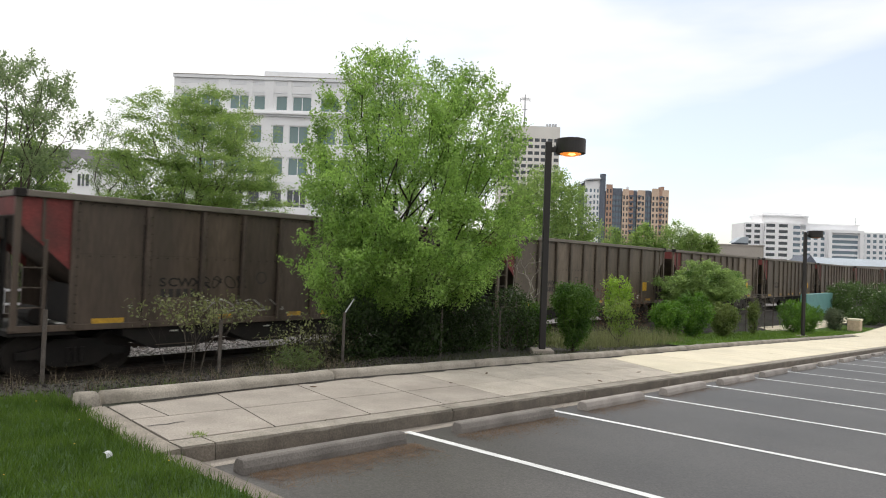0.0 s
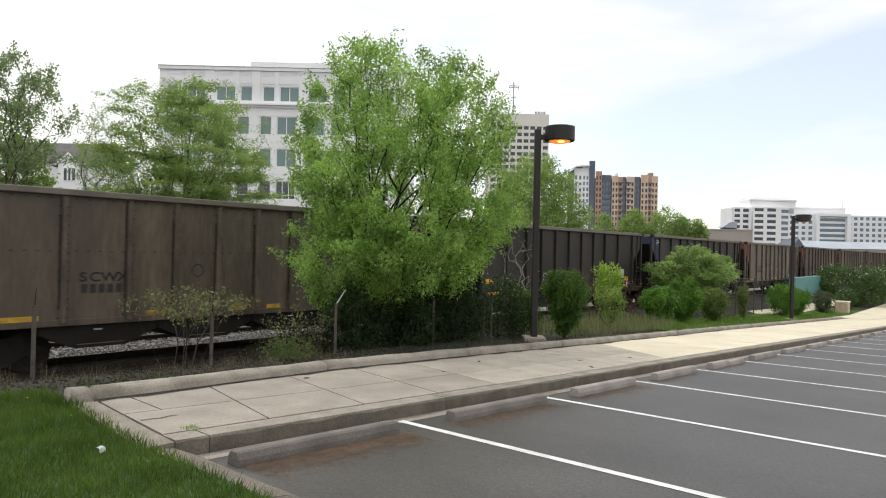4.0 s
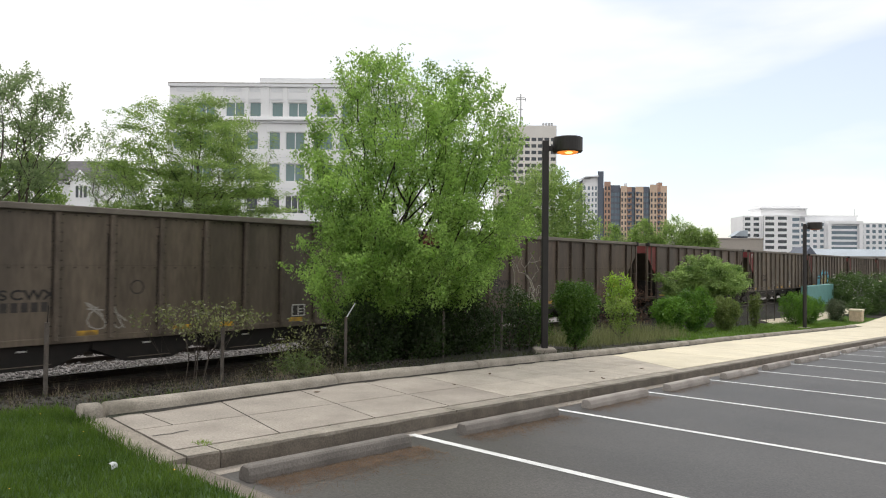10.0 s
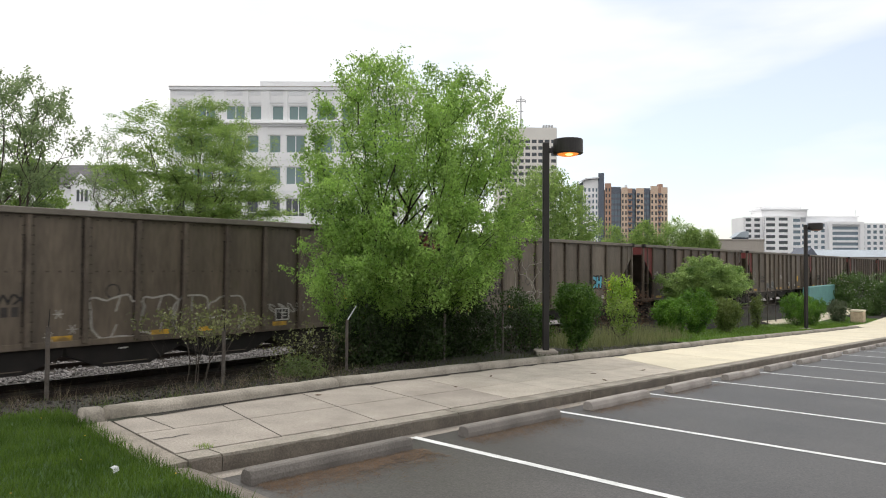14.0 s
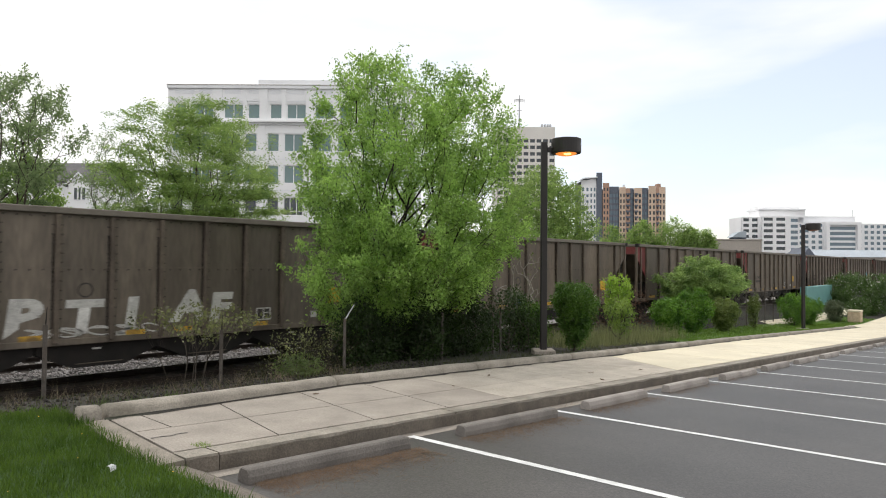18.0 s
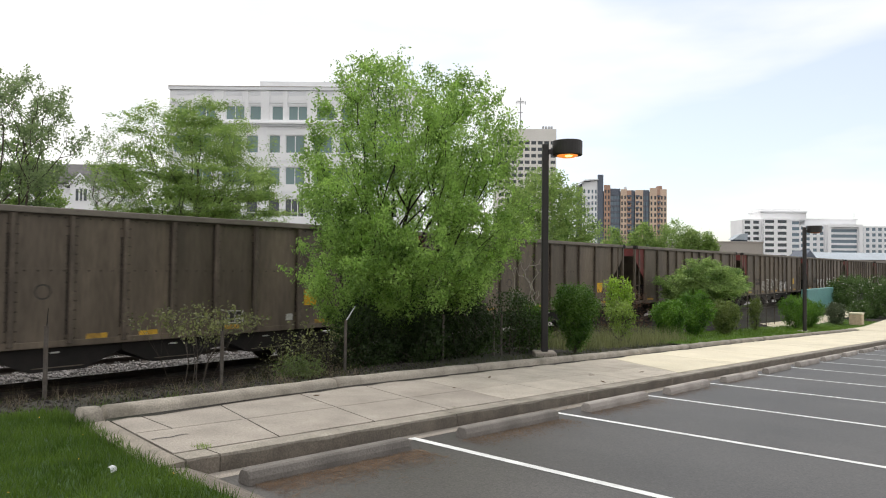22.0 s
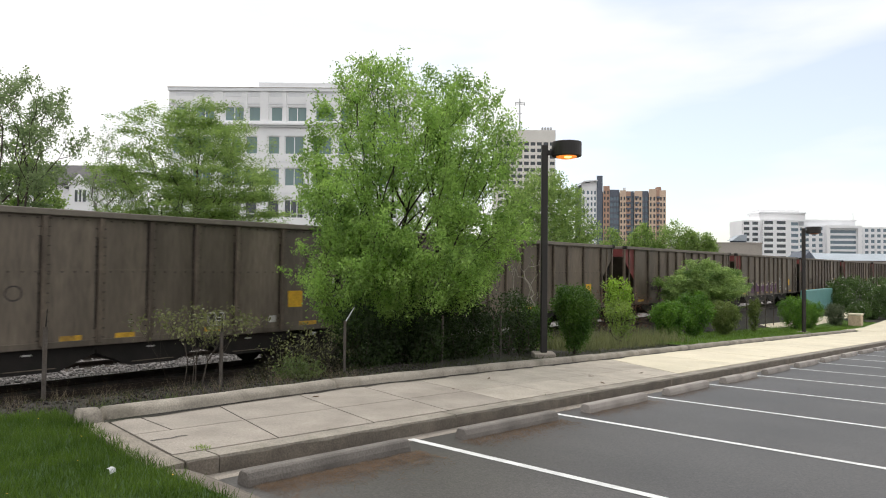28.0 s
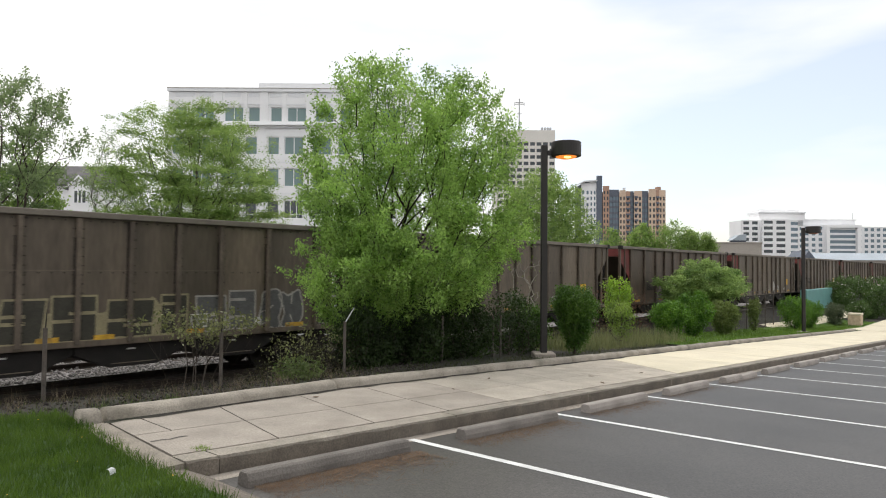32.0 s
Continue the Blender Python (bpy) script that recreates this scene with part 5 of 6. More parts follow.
def crown_points(profile, clumps, r, rough=0.18, shell=0.45, tiers=0.0, air=0.0, masses=None):
    """Twig ends inside an uneven crown. profile: rows of height, reach to one side, reach to the other. tiers: spacing of the branch layers; air: share of the crown left open."""
    pr = np.array(profile)
    zs = r.uniform(0, 1, clumps * 9)
    w = np.interp(zs, (pr[:, 0] - pr[0, 0]) / (pr[-1, 0] - pr[0, 0]), pr[:, 1] + pr[:, 2])
    zs = zs[r.uniform(0, w.max() ** 1.3, len(zs)) < w ** 1.3] * (pr[-1, 0] - pr[0, 0]) + pr[0, 0]
    n = len(zs)
    lo, hi = np.interp(zs, pr[:, 0], pr[:, 1]), np.interp(zs, pr[:, 0], pr[:, 2])
    a = r.uniform(0, 2 * np.pi, n)
    rad = r.uniform(shell ** 2, 1, n) ** 0.45 * (1 + rough * (np.sin(a * 3 + zs * 2.3) * 0.6 + r.uniform(-0.8, 0.8, n)))
    u, v = np.cos(a) * rad, np.sin(a) * rad
    mid, half = (hi - lo) / 2, (hi + lo) / 2
    if tiers:
        zt = np.round(zs / tiers + 0.35 * np.sin(a * 2)) * tiers + r.normal(size=n) * 0.10 * tiers + 0.25 * tiers * rad
        zs = np.where(r.uniform(0, 1, n) < 0.85, zt, zs)
    lat, dep = mid + u * half, v * half
    c = np.concatenate([lat[:, None] * RIGHT + dep[:, None] * AWAY, zs[:, None]], 1)
    if air:
        ph, k = r.uniform(0, 6.28, 6), 2 * np.pi / (0.30 * (pr[:, 1] + pr[:, 2]).max())
        g = np.sin(c[:, 0] * k + ph[0]) * np.sin(c[:, 1] * k * 1.1 + ph[1]) + np.sin(c[:, 2] * k * 1.2 + ph[2]) * np.cos(c[:, 0] * k * 0.7 + ph[3]) + 0.6 * np.sin((c[:, 1] + c[:, 2]) * k * 1.7 + ph[4])
        low = (c[:, 2] - pr[0, 0]) / (pr[-1, 0] - pr[0, 0])
        c = c[(g > np.quantile(g, air)) | (r.uniform(0, 1, len(c)) > low * 1.8)]
    if masses:
        n, sp = masses
        hub = c[:n]
        k = r.integers(0, len(hub), clumps)
        c = hub[k] + r.normal(size=(clumps, 3)) * np.asarray(sp) * r.uniform(0.6, 1.3, (len(hub), 1))[k]
        c[:, 2] = np.maximum(c[:, 2], pr[0, 0])
    return c[:clumps]


def framework(c, top, zf, r, straight=0.45, stems=1, rise=0.3, leader=0.0):
    """Joins the twig ends to the trunk, each to the nearest limb below it. Gives the nodes, each one's parent, its girth as a share, and how many nodes the stems have."""
    cap = len(c) * 2 + 40
    p, par, far = np.zeros((cap, 3)), np.full(cap, -1), np.zeros(cap)
    m = 0
    for k in range(stems):
        o = r.normal(size=2) * 0.28 if stems > 1 else np.zeros(2)
        hs = [-0.25, zf * 0.35, zf * 0.7, zf] + ([zf + (top * leader - zf) * (j + 1) / 6 for j in range(6)] if leader else [])
        for j, h in enumerate(hs):
            bend = 0.012 * top * math.sin(j * 1.7 + k)
            p[m] = (o[0] + bend, o[1] + 0.6 * bend, h)
            par[m], far[m] = (m - 1, far[m - 1] + abs(h - hs[j - 1])) if j else (-1, 0)
            m += 1
    base = m
    order = np.argsort(np.linalg.norm((c - np.array((0, 0, zf))) * (1, 1, 0.8), axis=1))
    for e in c[order]:
        d = e - p[:m]
        h = np.linalg.norm(d[:, :2], axis=1)
        cost = np.linalg.norm(d, axis=1) + straight * far[:m] + 2.2 * np.maximum(0, rise * h - d[:, 2])
        j = int(np.argmin(cost))
        gap = d[j]
        ln = float(np.linalg.norm(gap)) + 1e-6
        p[m] = p[j] + gap * 0.5 + r.normal(size=3) * 0.045 * ln + np.array((0, 0, (0.10 if stems > 1 else -0.04) * ln))
        p[m + 1] = e
        par[m], par[m + 1], far[m], far[m + 1] = j, m, far[j] + ln / 2, far[j] + ln
        m += 2
    load = np.zeros(m)
    load[base + 1::2] = 1
    for i in range(m - 1, 0, -1):
        if par[i] >= 0:
            load[par[i]] += load[i]
    return p[:m], par[:m], (load / load.max()) ** 0.6, base


def limb_mesh(name, p, par, girth, stem, material, parent, first=1, least=0.04):
    """Tapered five-sided limbs, one run from each node to its parent."""
    i = np.arange(first, len(p))
    i = i[par[i] >= 0]
    a, b = p[par[i]], p[i]
    d = b - a
    d /= np.linalg.norm(d, axis=1, keepdims=True) + 1e-9
    u = np.cross(d, np.where(np.abs(d[:, 2:]) > 0.9, (1.0, 0, 0), (0, 0, 1.0)))
    u /= np.linalg.norm(u, axis=1, keepdims=True)
    v = np.cross(d, u)
    ra = stem * np.maximum(np.minimum(girth[par[i]], girth[i] * 1.25), least)
    rb = stem * np.maximum(girth[i], least * 0.7)
    t = np.arange(5) * 2 * np.pi / 5
    ring = u[:, None] * np.cos(t)[None, :, None] + v[:, None] * np.sin(t)[None, :, None]
    vs = np.concatenate([a[:, None] + ring * ra[:, None, None], b[:, None] + ring * rb[:, None, None]], 1).reshape(-1, 3)
    k = np.arange(5)
    f = np.stack([k, (k + 1) % 5, (k + 1) % 5 + 5, k + 5], 1)
    ob = raw(name, vs, (f[None] + 10 * np.arange(len(i))[:, None, None]).ravel(), 4, material, parent)
    ob.data.polygons.foreach_set("use_smooth", np.ones(len(i) * 5, bool))
    return ob


def plant(name, at, profile, clumps, per, spread, leaf, size, bark, label, category, group="", stem=0.1, seed=1, up=0.6, slim=0.55, flat=0.0, fork=0.35, rough=0.18, shell=0.45, extra=None, stems=1, sprig=(0.35, 0.3), tiers=0.0, air=0.0, straight=0.45, rise=0.3, leader=0.0, masses=None, twig=0.035, thin=0.0):
    """A tree or shrub: trunk, limbs, and leaves along every twig. sprig: length of the leafy twig, its rise."""
    r = np.random.default_rng(seed)
    top = profile[-1][0]
    ob = empty(name, at, 0, label, category, group)
    c = crown_points(profile, clumps, r, rough, shell, tiers, air, masses)
    zf = top * fork if stems == 1 else 0.12
    p, par, girth, base = framework(c, top, zf, r, straight, stems, rise, leader)
    limb_mesh("trunk", p[:base], par[:base], girth[:base], stem, bark, ob)
    limb_mesh("branchwork", p, par, girth, stem, bark, ob, base, twig)
    e, m = p[base + 1::2], p[base::2]
    d = e - m
    ln = np.linalg.norm(d, axis=1, keepdims=True) + 1e-6
    length, lift = sprig
    d = d / ln + np.array((0, 0, lift)) + r.normal(size=d.shape) * 0.25
    d /= np.linalg.norm(d, axis=1, keepdims=True)
    n = len(e)
    f = r.uniform(0, 1, (n, per, 1))
    k = r.normal(size=(n, per, 3)) * np.asarray(spread) * (1.15 - 0.7 * f)
    pts = (e[:, None] + d[:, None] * (f - 0.45) * length * r.uniform(0.5, 1.3, (n, 1, 1)) + k)
    pts = pts.reshape(-1, 3)
    if thin:  # fewer leaves on the young shoots near the top
        w = np.clip((pts[:, 2] / top - 0.45) / 0.5, 0, 1)
        pts = pts[r.uniform(0, 1, len(pts)) > thin * w]
    leaves("crown", pts, up, size, leaf, ob, r, slim, flat)
    if extra:
        lf, share, sz = extra
        w = r.uniform(0, 1, len(pts)) < share * 2.4 * np.clip((pts[:, 2] - profile[0][0]) / (top - profile[0][0]), 0, 1) ** 1.5
        leaves("blossom", pts[w] + np.array((0, 0, 0.04)), up, sz, lf, ob, r, 0.9)
    return ob


# main tree on the bank: height, reach to one side, reach to the other
X0, Y0 = 10.75, 10.95
plant("broadleaf_tree", (X0, Y0, float(gz(X0, Y0))), [(0.85, 1.1, -0.3), (1.15, 1.6, 0.3), (1.45, 1.85, 1.2), (1.75, 2.05, 2.0), (2.1, 2.35, 2.45), (2.6, 2.2, 2.75), (3.1, 2.05, 2.65), (4.0, 2.25, 2.65), (4.95, 2.3, 2.85), (5.4, 2.15, 2.75), (5.8, 2.0, 2.45), (6.2, 1.75, 2.15), (6.5, 1.6, 1.6), (6.85, 1.4, 0.6), (7.2, 1.0, -0.4)],
      2050, 84, (0.10, 0.10, 0.09), L_MAIN, 0.068, M_BARKD, "leafy light-green broadleaf tree with a dark forked trunk on the bank", "tree", stem=0.19, seed=11, twig=0.02, fork=0.36, rough=0.14, shell=0.12, sprig=(0.42, 0.5), air=0.26, straight=0.7, masses=(700, (0.12, 0.12, 0.10)), thin=0.55)
# far bank trees
plant("cypress_tree", (16.4, 31.1, -1.7), [(3.0, 3.4, 3.3), (4.5, 3.9, 3.8), (5.9, 4.1, 3.7), (6.5, 4.1, 4.0), (7.0, 4.0, 4.4), (7.7, 3.0, 3.3), (8.4, 2.8, 3.2), (9.0, 3.0, 2.4), (9.7, 3.0, 2.5), (10.3, 1.5, 1.1), (10.9, 0.5, 0.8)],
      1000, 112, (0.27, 0.27, 0.07), L_CYP, 0.125, M_BARK, "feathery green tree with layered branches beyond the railway", "tree", "trees beyond the railway", stem=0.24, seed=5, flat=0.5, slim=0.36, rough=0.16, fork=0.3, shell=0.1, sprig=(0.9, 0.06), tiers=0.9, air=0.10, straight=0.5, rise=0.05, leader=0.9, masses=(520, (0.32, 0.32, 0.06)))
plant("broadleaf_tree", (8.0, 30.4, -1.7), [(4.5, 3.4, 1.6), (6.0, 3.8, 1.9), (6.9, 3.8, 2.1), (7.4, 3.8, 2.5), (8.2, 3.8, 2.5), (8.9, 3.6, 1.8), (9.4, 3.4, 3.2), (10.0, 2.4, 2.0), (10.6, 1.2, 0.5), (11.0, 0.2, 0.5)],
      400, 70, (0.15, 0.15, 0.10), L_GREY, 0.12, M_BARK, "sparse grey-green young-leaved tree beyond the railway", "tree", "trees beyond the railway", stem=0.19, seed=6, rough=0.22, fork=0.4, shell=0.15, sprig=(0.7, 0.3), air=0.15, straight=0.7, masses=(150, (0.28, 0.28, 0.14)))
plant("broadleaf_tree", (9.1, 33.9, -1.7), [(1.5, 2.6, 2.0), (5.0, 3.0, 2.1), (6.8, 2.6, 1.9), (8.0, 1.5, 1.0)],
      330, 80, (0.2, 0.2, 0.1), L_CYP, 0.15, M_BARK, "low leafy green tree before the townhouse", "tree", "trees beyond the railway", stem=0.12, seed=7, rough=0.2, fork=0.3, sprig=(0.7, 0.3), tiers=0.8)
plant("broadleaf_tree", (14.79, 37.35, -1.7), [(4.0, 1.0, 1.2), (6.5, 1.4, 1.6), (8.4, 1.3, 1.6), (9.4, 1.1, 1.3), (10.2, 0.8, 0.9)],
      150, 40, (0.16, 0.16, 0.1), L_GREY, 0.11, M_BARK, "thin grey-green young tree beside the layered tree", "tree", "trees beyond the railway", stem=0.1, seed=17, rough=0.25, fork=0.35, sprig=(0.8, 0.4), air=0.15)
plant("broadleaf_tree", (50.5, 33.0, -1.9), [(1.0, 3.5, 3.6), (4.0, 5.4, 4.2), (6.5, 5.4, 3.9), (8.5, 4.4, 3.3), (10.2, 3.2, 2.3), (11.6, 1.6, 1.0)],
      620, 80, (0.34, 0.34, 0.22), L_CYP, 0.2, M_BARK, "full green tree beyond the railway", "tree", "trees beyond the railway", stem=0.25, seed=8, fork=0.3, sprig=(0.9, 0.5))
for i, (x, y, h, w) in enumerate(((100.4, 52.9, 9.4, 2.3), (103.7, 49.2, 10.4, 2.8), (106.9, 45.7, 11.0, 3.2), (109.0, 43.5, 9.8, 2.5), (110.9, 41.3, 8.7, 1.4))):
    plant("broadleaf_tree", (x, y, -2.1), [(0.8, w * 0.8, w * 0.8), (h * 0.5, w, w), (h * 0.8, w * 0.7, w * 0.7), (h, 0.5, 0.5)], 240, 60, (0.5, 0.5, 0.35), L_CYP, 0.28, M_BARK, "round green tree far beyond the railway", "tree", "distant trees", stem=0.2, seed=30 + i, fork=0.25, sprig=(0.9, 0.5))


def bush(at, prof, clumps, per, spread, leaf, size, label, seed, name="bush", **kw):
    return plant(name, at, prof, clumps, per, spread, leaf, size, M_BARK, label, "bush", seed=seed, stem=kw.pop("stem", 0.05), fork=0.12, **kw)


def on(x, y, dz=0.0):
    return (x, y, float(gz(x, y)) + dz)


bush(on(15.6, 9.3), [(0.15, 0.16, 0.16), (0.45, 0.30, 0.34), (0.95, 0.50, 0.54), (1.4, 0.58, 0.60), (1.74, 0.36, 0.34)], 360, 55, 0.07, L_BOX, 0.055, "clipped deep-green vase-shaped bush beside the lamp post", 41, rough=0.1, shell=0.4, sprig=(0.22, 0.5))
for i, (x, y, h, w, lf, lab) in enumerate(((24.55, 10.57, 1.42, 0.64, L_BUSH, "bright-green rounded shrub on the lawn"), (28.07, 11.0, 1.85, 0.80, L_BUSH, "large bright-green rounded shrub on the lawn"), (31.07, 10.81, 1.45, 0.62, L_OLIVE, "dull olive-green upright shrub on the lawn"),
                                           (37.6, 11.5, 1.75, 0.30, L_OLIVE, "thin olive-green young shrub on the lawn"), (45.41, 11.5, 1.95, 1.0, L_BUSH, "bright-green dome-shaped shrub on the lawn"), (48.31, 11.43, 1.85, 0.9, L_BUSH, "bright-green dome-shaped shrub on the lawn"))):
    bush(on(x, y), [(0.15, w * 0.3, w * 0.3), (h * 0.35, w * 0.75, w * 0.75), (h * 0.7, w, w), (h, w * 0.55, w * 0.5)], 230 if w > 0.4 else 70, 52, 0.08 + 0.02 * (x > 40), lf, 0.07, lab, 50 + i, rough=0.2, shell=0.4, sprig=(0.3, 0.6), air=0.1)
bush(on(19.78, 10.18), [(0.25, 0.25, 0.3), (0.7, 0.42, 0.5), (1.1, 0.45, 0.5), (1.35, 0.2, 0.25)], 75, 30, 0.06, L_LIME, 0.065, "loose yellow-green shrub on the bank", 61, sprig=(0.35, 0.9))
bush(on(22.03, 11.43), [(1.0, 0.25, 0.3), (1.5, 0.42, 0.5), (2.0, 0.4, 0.5), (2.25, 0.1, 0.3)], 75, 40, 0.075, L_LIMEB, 0.08, "fresh yellow-green shoot bush behind the weeds", 65, sprig=(0.3, 0.6))
bush(on(15.2, 10.4), [(0.15, 0.35, 0.35), (0.7, 0.48, 0.45), (1.25, 0.3, 0.3)], 130, 36, 0.08, L_BOX, 0.06, "green shrub behind the lamp post", 62)
bush((34.4, 13.0, float(gz(34.4, 13))), [(1.1, 0.5, 0.5), (1.6, 1.7, 1.6), (2.2, 2.05, 2.05), (2.9, 1.6, 1.7), (3.5, 0.6, 0.9)], 420, 105, (0.17, 0.17, 0.055), L_SAGE, 0.1, "wide sage-green spreading shrub near the fence", 63, flat=0.5, tiers=0.42, sprig=(0.5, 0.15), rough=0.2, shell=0.2, masses=(130, (0.2, 0.2, 0.06)))
bush((69.5, 11.8, float(gz(69.5, 11.8))), [(0.2, 2.6, 3.2), (1.5, 3.4, 4.2), (2.5, 3.3, 4.2), (3.4, 1.9, 2.8)], 420, 62, 0.2, L_BUSHD, 0.14, "large shrub with white blossom", 64, extra=(L_BLOOM, 0.022, 0.12), sprig=(0.5, 0.4))
for i, (x, y) in enumerate(((57.1, 11.7), (62.5, 11.2), (66.5, 11.0))):
    bush(on(x, y), [(0.1, 0.4, 0.4), (0.8, 0.55 + 0.3 * (i > 0), 0.55 + 0.3 * (i > 0)), (1.5, 0.35, 0.35)], 110, 45, 0.13, L_GREYD if i == 0 else L_BUSHD, 0.1, "low grey-green shrub beside the path" if i == 0 else "low dark shrub with scattered white flowers", 66 + i, extra=None if i == 0 else (L_BLOOM, 0.02, 0.1))
bare = plant("bare_shrub", on(15.6, 10.9), [(0.4, 0.3, 0.4), (1.6, 0.5, 0.5), (2.7, 0.6, 0.5)], 46, 2, 0.1, L_OLIVE, 0.06, M_BARK_PALE, "pale bare-stemmed shrub behind the lamp post", "bush", stem=0.03, seed=69, fork=0.1, stems=3)
# Dark undergrowth; its near-black leaf colour includes the shade below the crown.
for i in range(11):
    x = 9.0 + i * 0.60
    bush(on(x, 10.4 + 0.3 * math.sin(i * 2.1)), [(0.05, 0.5, 0.5), (0.6, 0.6, 0.6), (1.3 + 0.3 * math.sin(i * 1.7), 0.4, 0.4)], 95 if i < 7 else 56, 44 if i < 7 else 32, 0.12, L_DARKB, 0.065, "dark undergrowth below the tree, crown shade in its leaf colour", 70 + i, name="undergrowth", sprig=(0.35, 0.5), stem=0.03)
plant("vine_shrub", on(5.35, 9.9), [(1.0, 0.3, 0.3), (1.17, 0.85, 0.8), (1.3, 1.05, 0.9), (1.46, 0.4, 0.35)], 120, 10, (0.07, 0.07, 0.04), L_VINE, 0.056, M_TWIG, "scraggly arching vine shrub with sparse yellow-green leaves", "bush", stem=0.011, seed=90, shell=0.1, stems=4, fork=0.4, sprig=(0.3, 0.1), straight=0.95)
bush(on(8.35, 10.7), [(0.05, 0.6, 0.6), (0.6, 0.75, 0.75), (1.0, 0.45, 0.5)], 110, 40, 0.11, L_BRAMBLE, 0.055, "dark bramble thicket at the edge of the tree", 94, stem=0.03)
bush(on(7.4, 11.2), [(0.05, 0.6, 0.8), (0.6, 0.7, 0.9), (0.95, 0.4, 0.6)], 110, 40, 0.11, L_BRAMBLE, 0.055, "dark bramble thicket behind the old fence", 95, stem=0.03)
bush(on(7.75, 10.3), [(0.15, 0.5, 0.5), (0.6, 0.9, 0.6), (0.95, 0.9, 0.6), (1.2, 0.4, 0.6)], 120, 9, 0.07, L_VINE, 0.052, "sparse trailing bramble on the bank", 91, stem=0.03, straight=0.8)
bush(on(6.75, 9.35), [(0.03, 0.35, 0.4), (0.18, 0.42, 0.44), (0.36, 0.22, 0.22)], 50, 26, 0.055, L_WEEDG, 0.065, "low green weed clump behind the kerb", 92, stem=0.02, sprig=(0.15, 1.2), slim=0.3)
bush(on(24.5, 12.6), [(0.3, 1.2, 1.2), (1.2, 1.5, 1.5), (2.0, 0.8, 0.8)], 130, 14, 0.14, L_RED, 0.06, "purplish bare-twigged shrub near the fence", 93)


def blades(name, n, region, zf, h0, h1, w, material, label, seed, lean=0.35, edge=None, tufts=0):
    """Grass and stalks: one tapered blade each, in one mesh."""
    r = np.random.default_rng(seed)
    x0, x1, y0, y1 = region
    x, y = r.uniform(x0, x1, n), r.uniform(y0, y1, n)
    if edge is not None:
        k = x < edge(y) + r.normal(size=n) * 0.025
        x, y = x[k], y[k]
        n = len(x)
    if tufts:
        cx, cy = r.uniform(x0, x1, tufts), r.uniform(y0, y1, tufts)
        k = r.integers(0, tufts, n)
        x, y = cx[k] + r.normal(size=n) * 0.07, cy[k] + r.normal(size=n) * 0.05
    z, h, a = zf(x, y), r.uniform(h0, h1, n), r.uniform(0, 6.28, n)
    dx, dy = np.cos(a) * w / 2, np.sin(a) * w / 2
    lx, ly = r.normal(size=n) * lean * h, r.normal(size=n) * lean * h
    v = np.stack([np.stack([x - dx, y - dy, z], 1), np.stack([x + dx, y + dy, z], 1), np.stack([x + lx, y + ly, z + h], 1)], 1).reshape(-1, 3)
    return tagged(raw(name, v, np.arange(3 * n), 3, material), label, "grass", kind="stuff")


lawn_z = lambda x, y: plane(x, y) + 0.135 + 0.012 * np.sin(x * 1.9) * np.sin(y * 1.3)
blades("near_lawn_grass", 50000, (-9, 2.58, -6, 3.6), lawn_z, 0.04, 0.1, 0.01, L_GRASS, "green mown grass blades behind the camera", 20, edge=lambda y: np.interp(y, [4.1, 4.7, 5.7, 7.0], [2.39, 2.40, 2.48, 2.62]))
blades("lawn_grass", 90000, (-3.5, 2.7, 3.4, 7.98), lawn_z, 0.04, 0.11, 0.008, L_GRASS, "green mown grass blades", 21, edge=lambda y: np.interp(y, [4.1, 4.7, 5.7, 7.0], [2.39, 2.40, 2.48, 2.62]))
blades("far_lawn_grass", 15000, (22, 49, 8.75, 12.3), lambda x, y: gz(x, y) + 0.04, 0.05, 0.12, 0.03, L_LAWN2, "green mown grass blades on the far lawn", 22)
blades("far_lawn_grass", 5000, (49, 61.5, 9.8, 12.3), lambda x, y: gz(x, y) + 0.04, 0.05, 0.12, 0.03, L_LAWN2, "green mown grass blades beside the litter bin", 26)
blades("bank_weeds", 6000, (2.0, 24, 7.9, 9.6), lambda x, y: gz(x, y), 0.03, 0.11, 0.01, L_WEED, "green weeds on the bank", 23)
blades("dry_stalks", 1100, (1.6, 8, 8.15, 9.3), lambda x, y: gz(x, y), 0.05, 0.30, 0.0045, L_DRY, "dry tan weed stalks in tufts on the bank", 24, 0.5, tufts=95)
blades("joint_grass", 110, (2.9, 3.02, 5.42, 5.56), lambda x, y: plane(x, y) + 0.14, 0.015, 0.05, 0.006, L_LIME, "small green tuft growing in a sidewalk joint", 27, 0.6)
blades("joint_weeds", 260, (3.2, 12, 5.405, 5.43), lambda x, y: plane(x, y) + 0.14, 0.012, 0.028, 0.006, L_WEED, "tiny weeds along the kerb joint", 28, 0.7, tufts=22)
blades("kerb_weeds", 1500, (3.0, 16, 7.95, 8.35), lambda x, y: gz(x, y), 0.04, 0.16, 0.01, L_WEEDG, "green weeds leaning over the back kerb", 29, 0.5, tufts=40)
blades("tall_weeds", 3500, (16, 24, 9.5, 11.5), lambda x, y: gz(x, y), 0.2, 0.7, 0.016, L_TALL, "tall olive weeds behind the kerb", 25, 0.2)


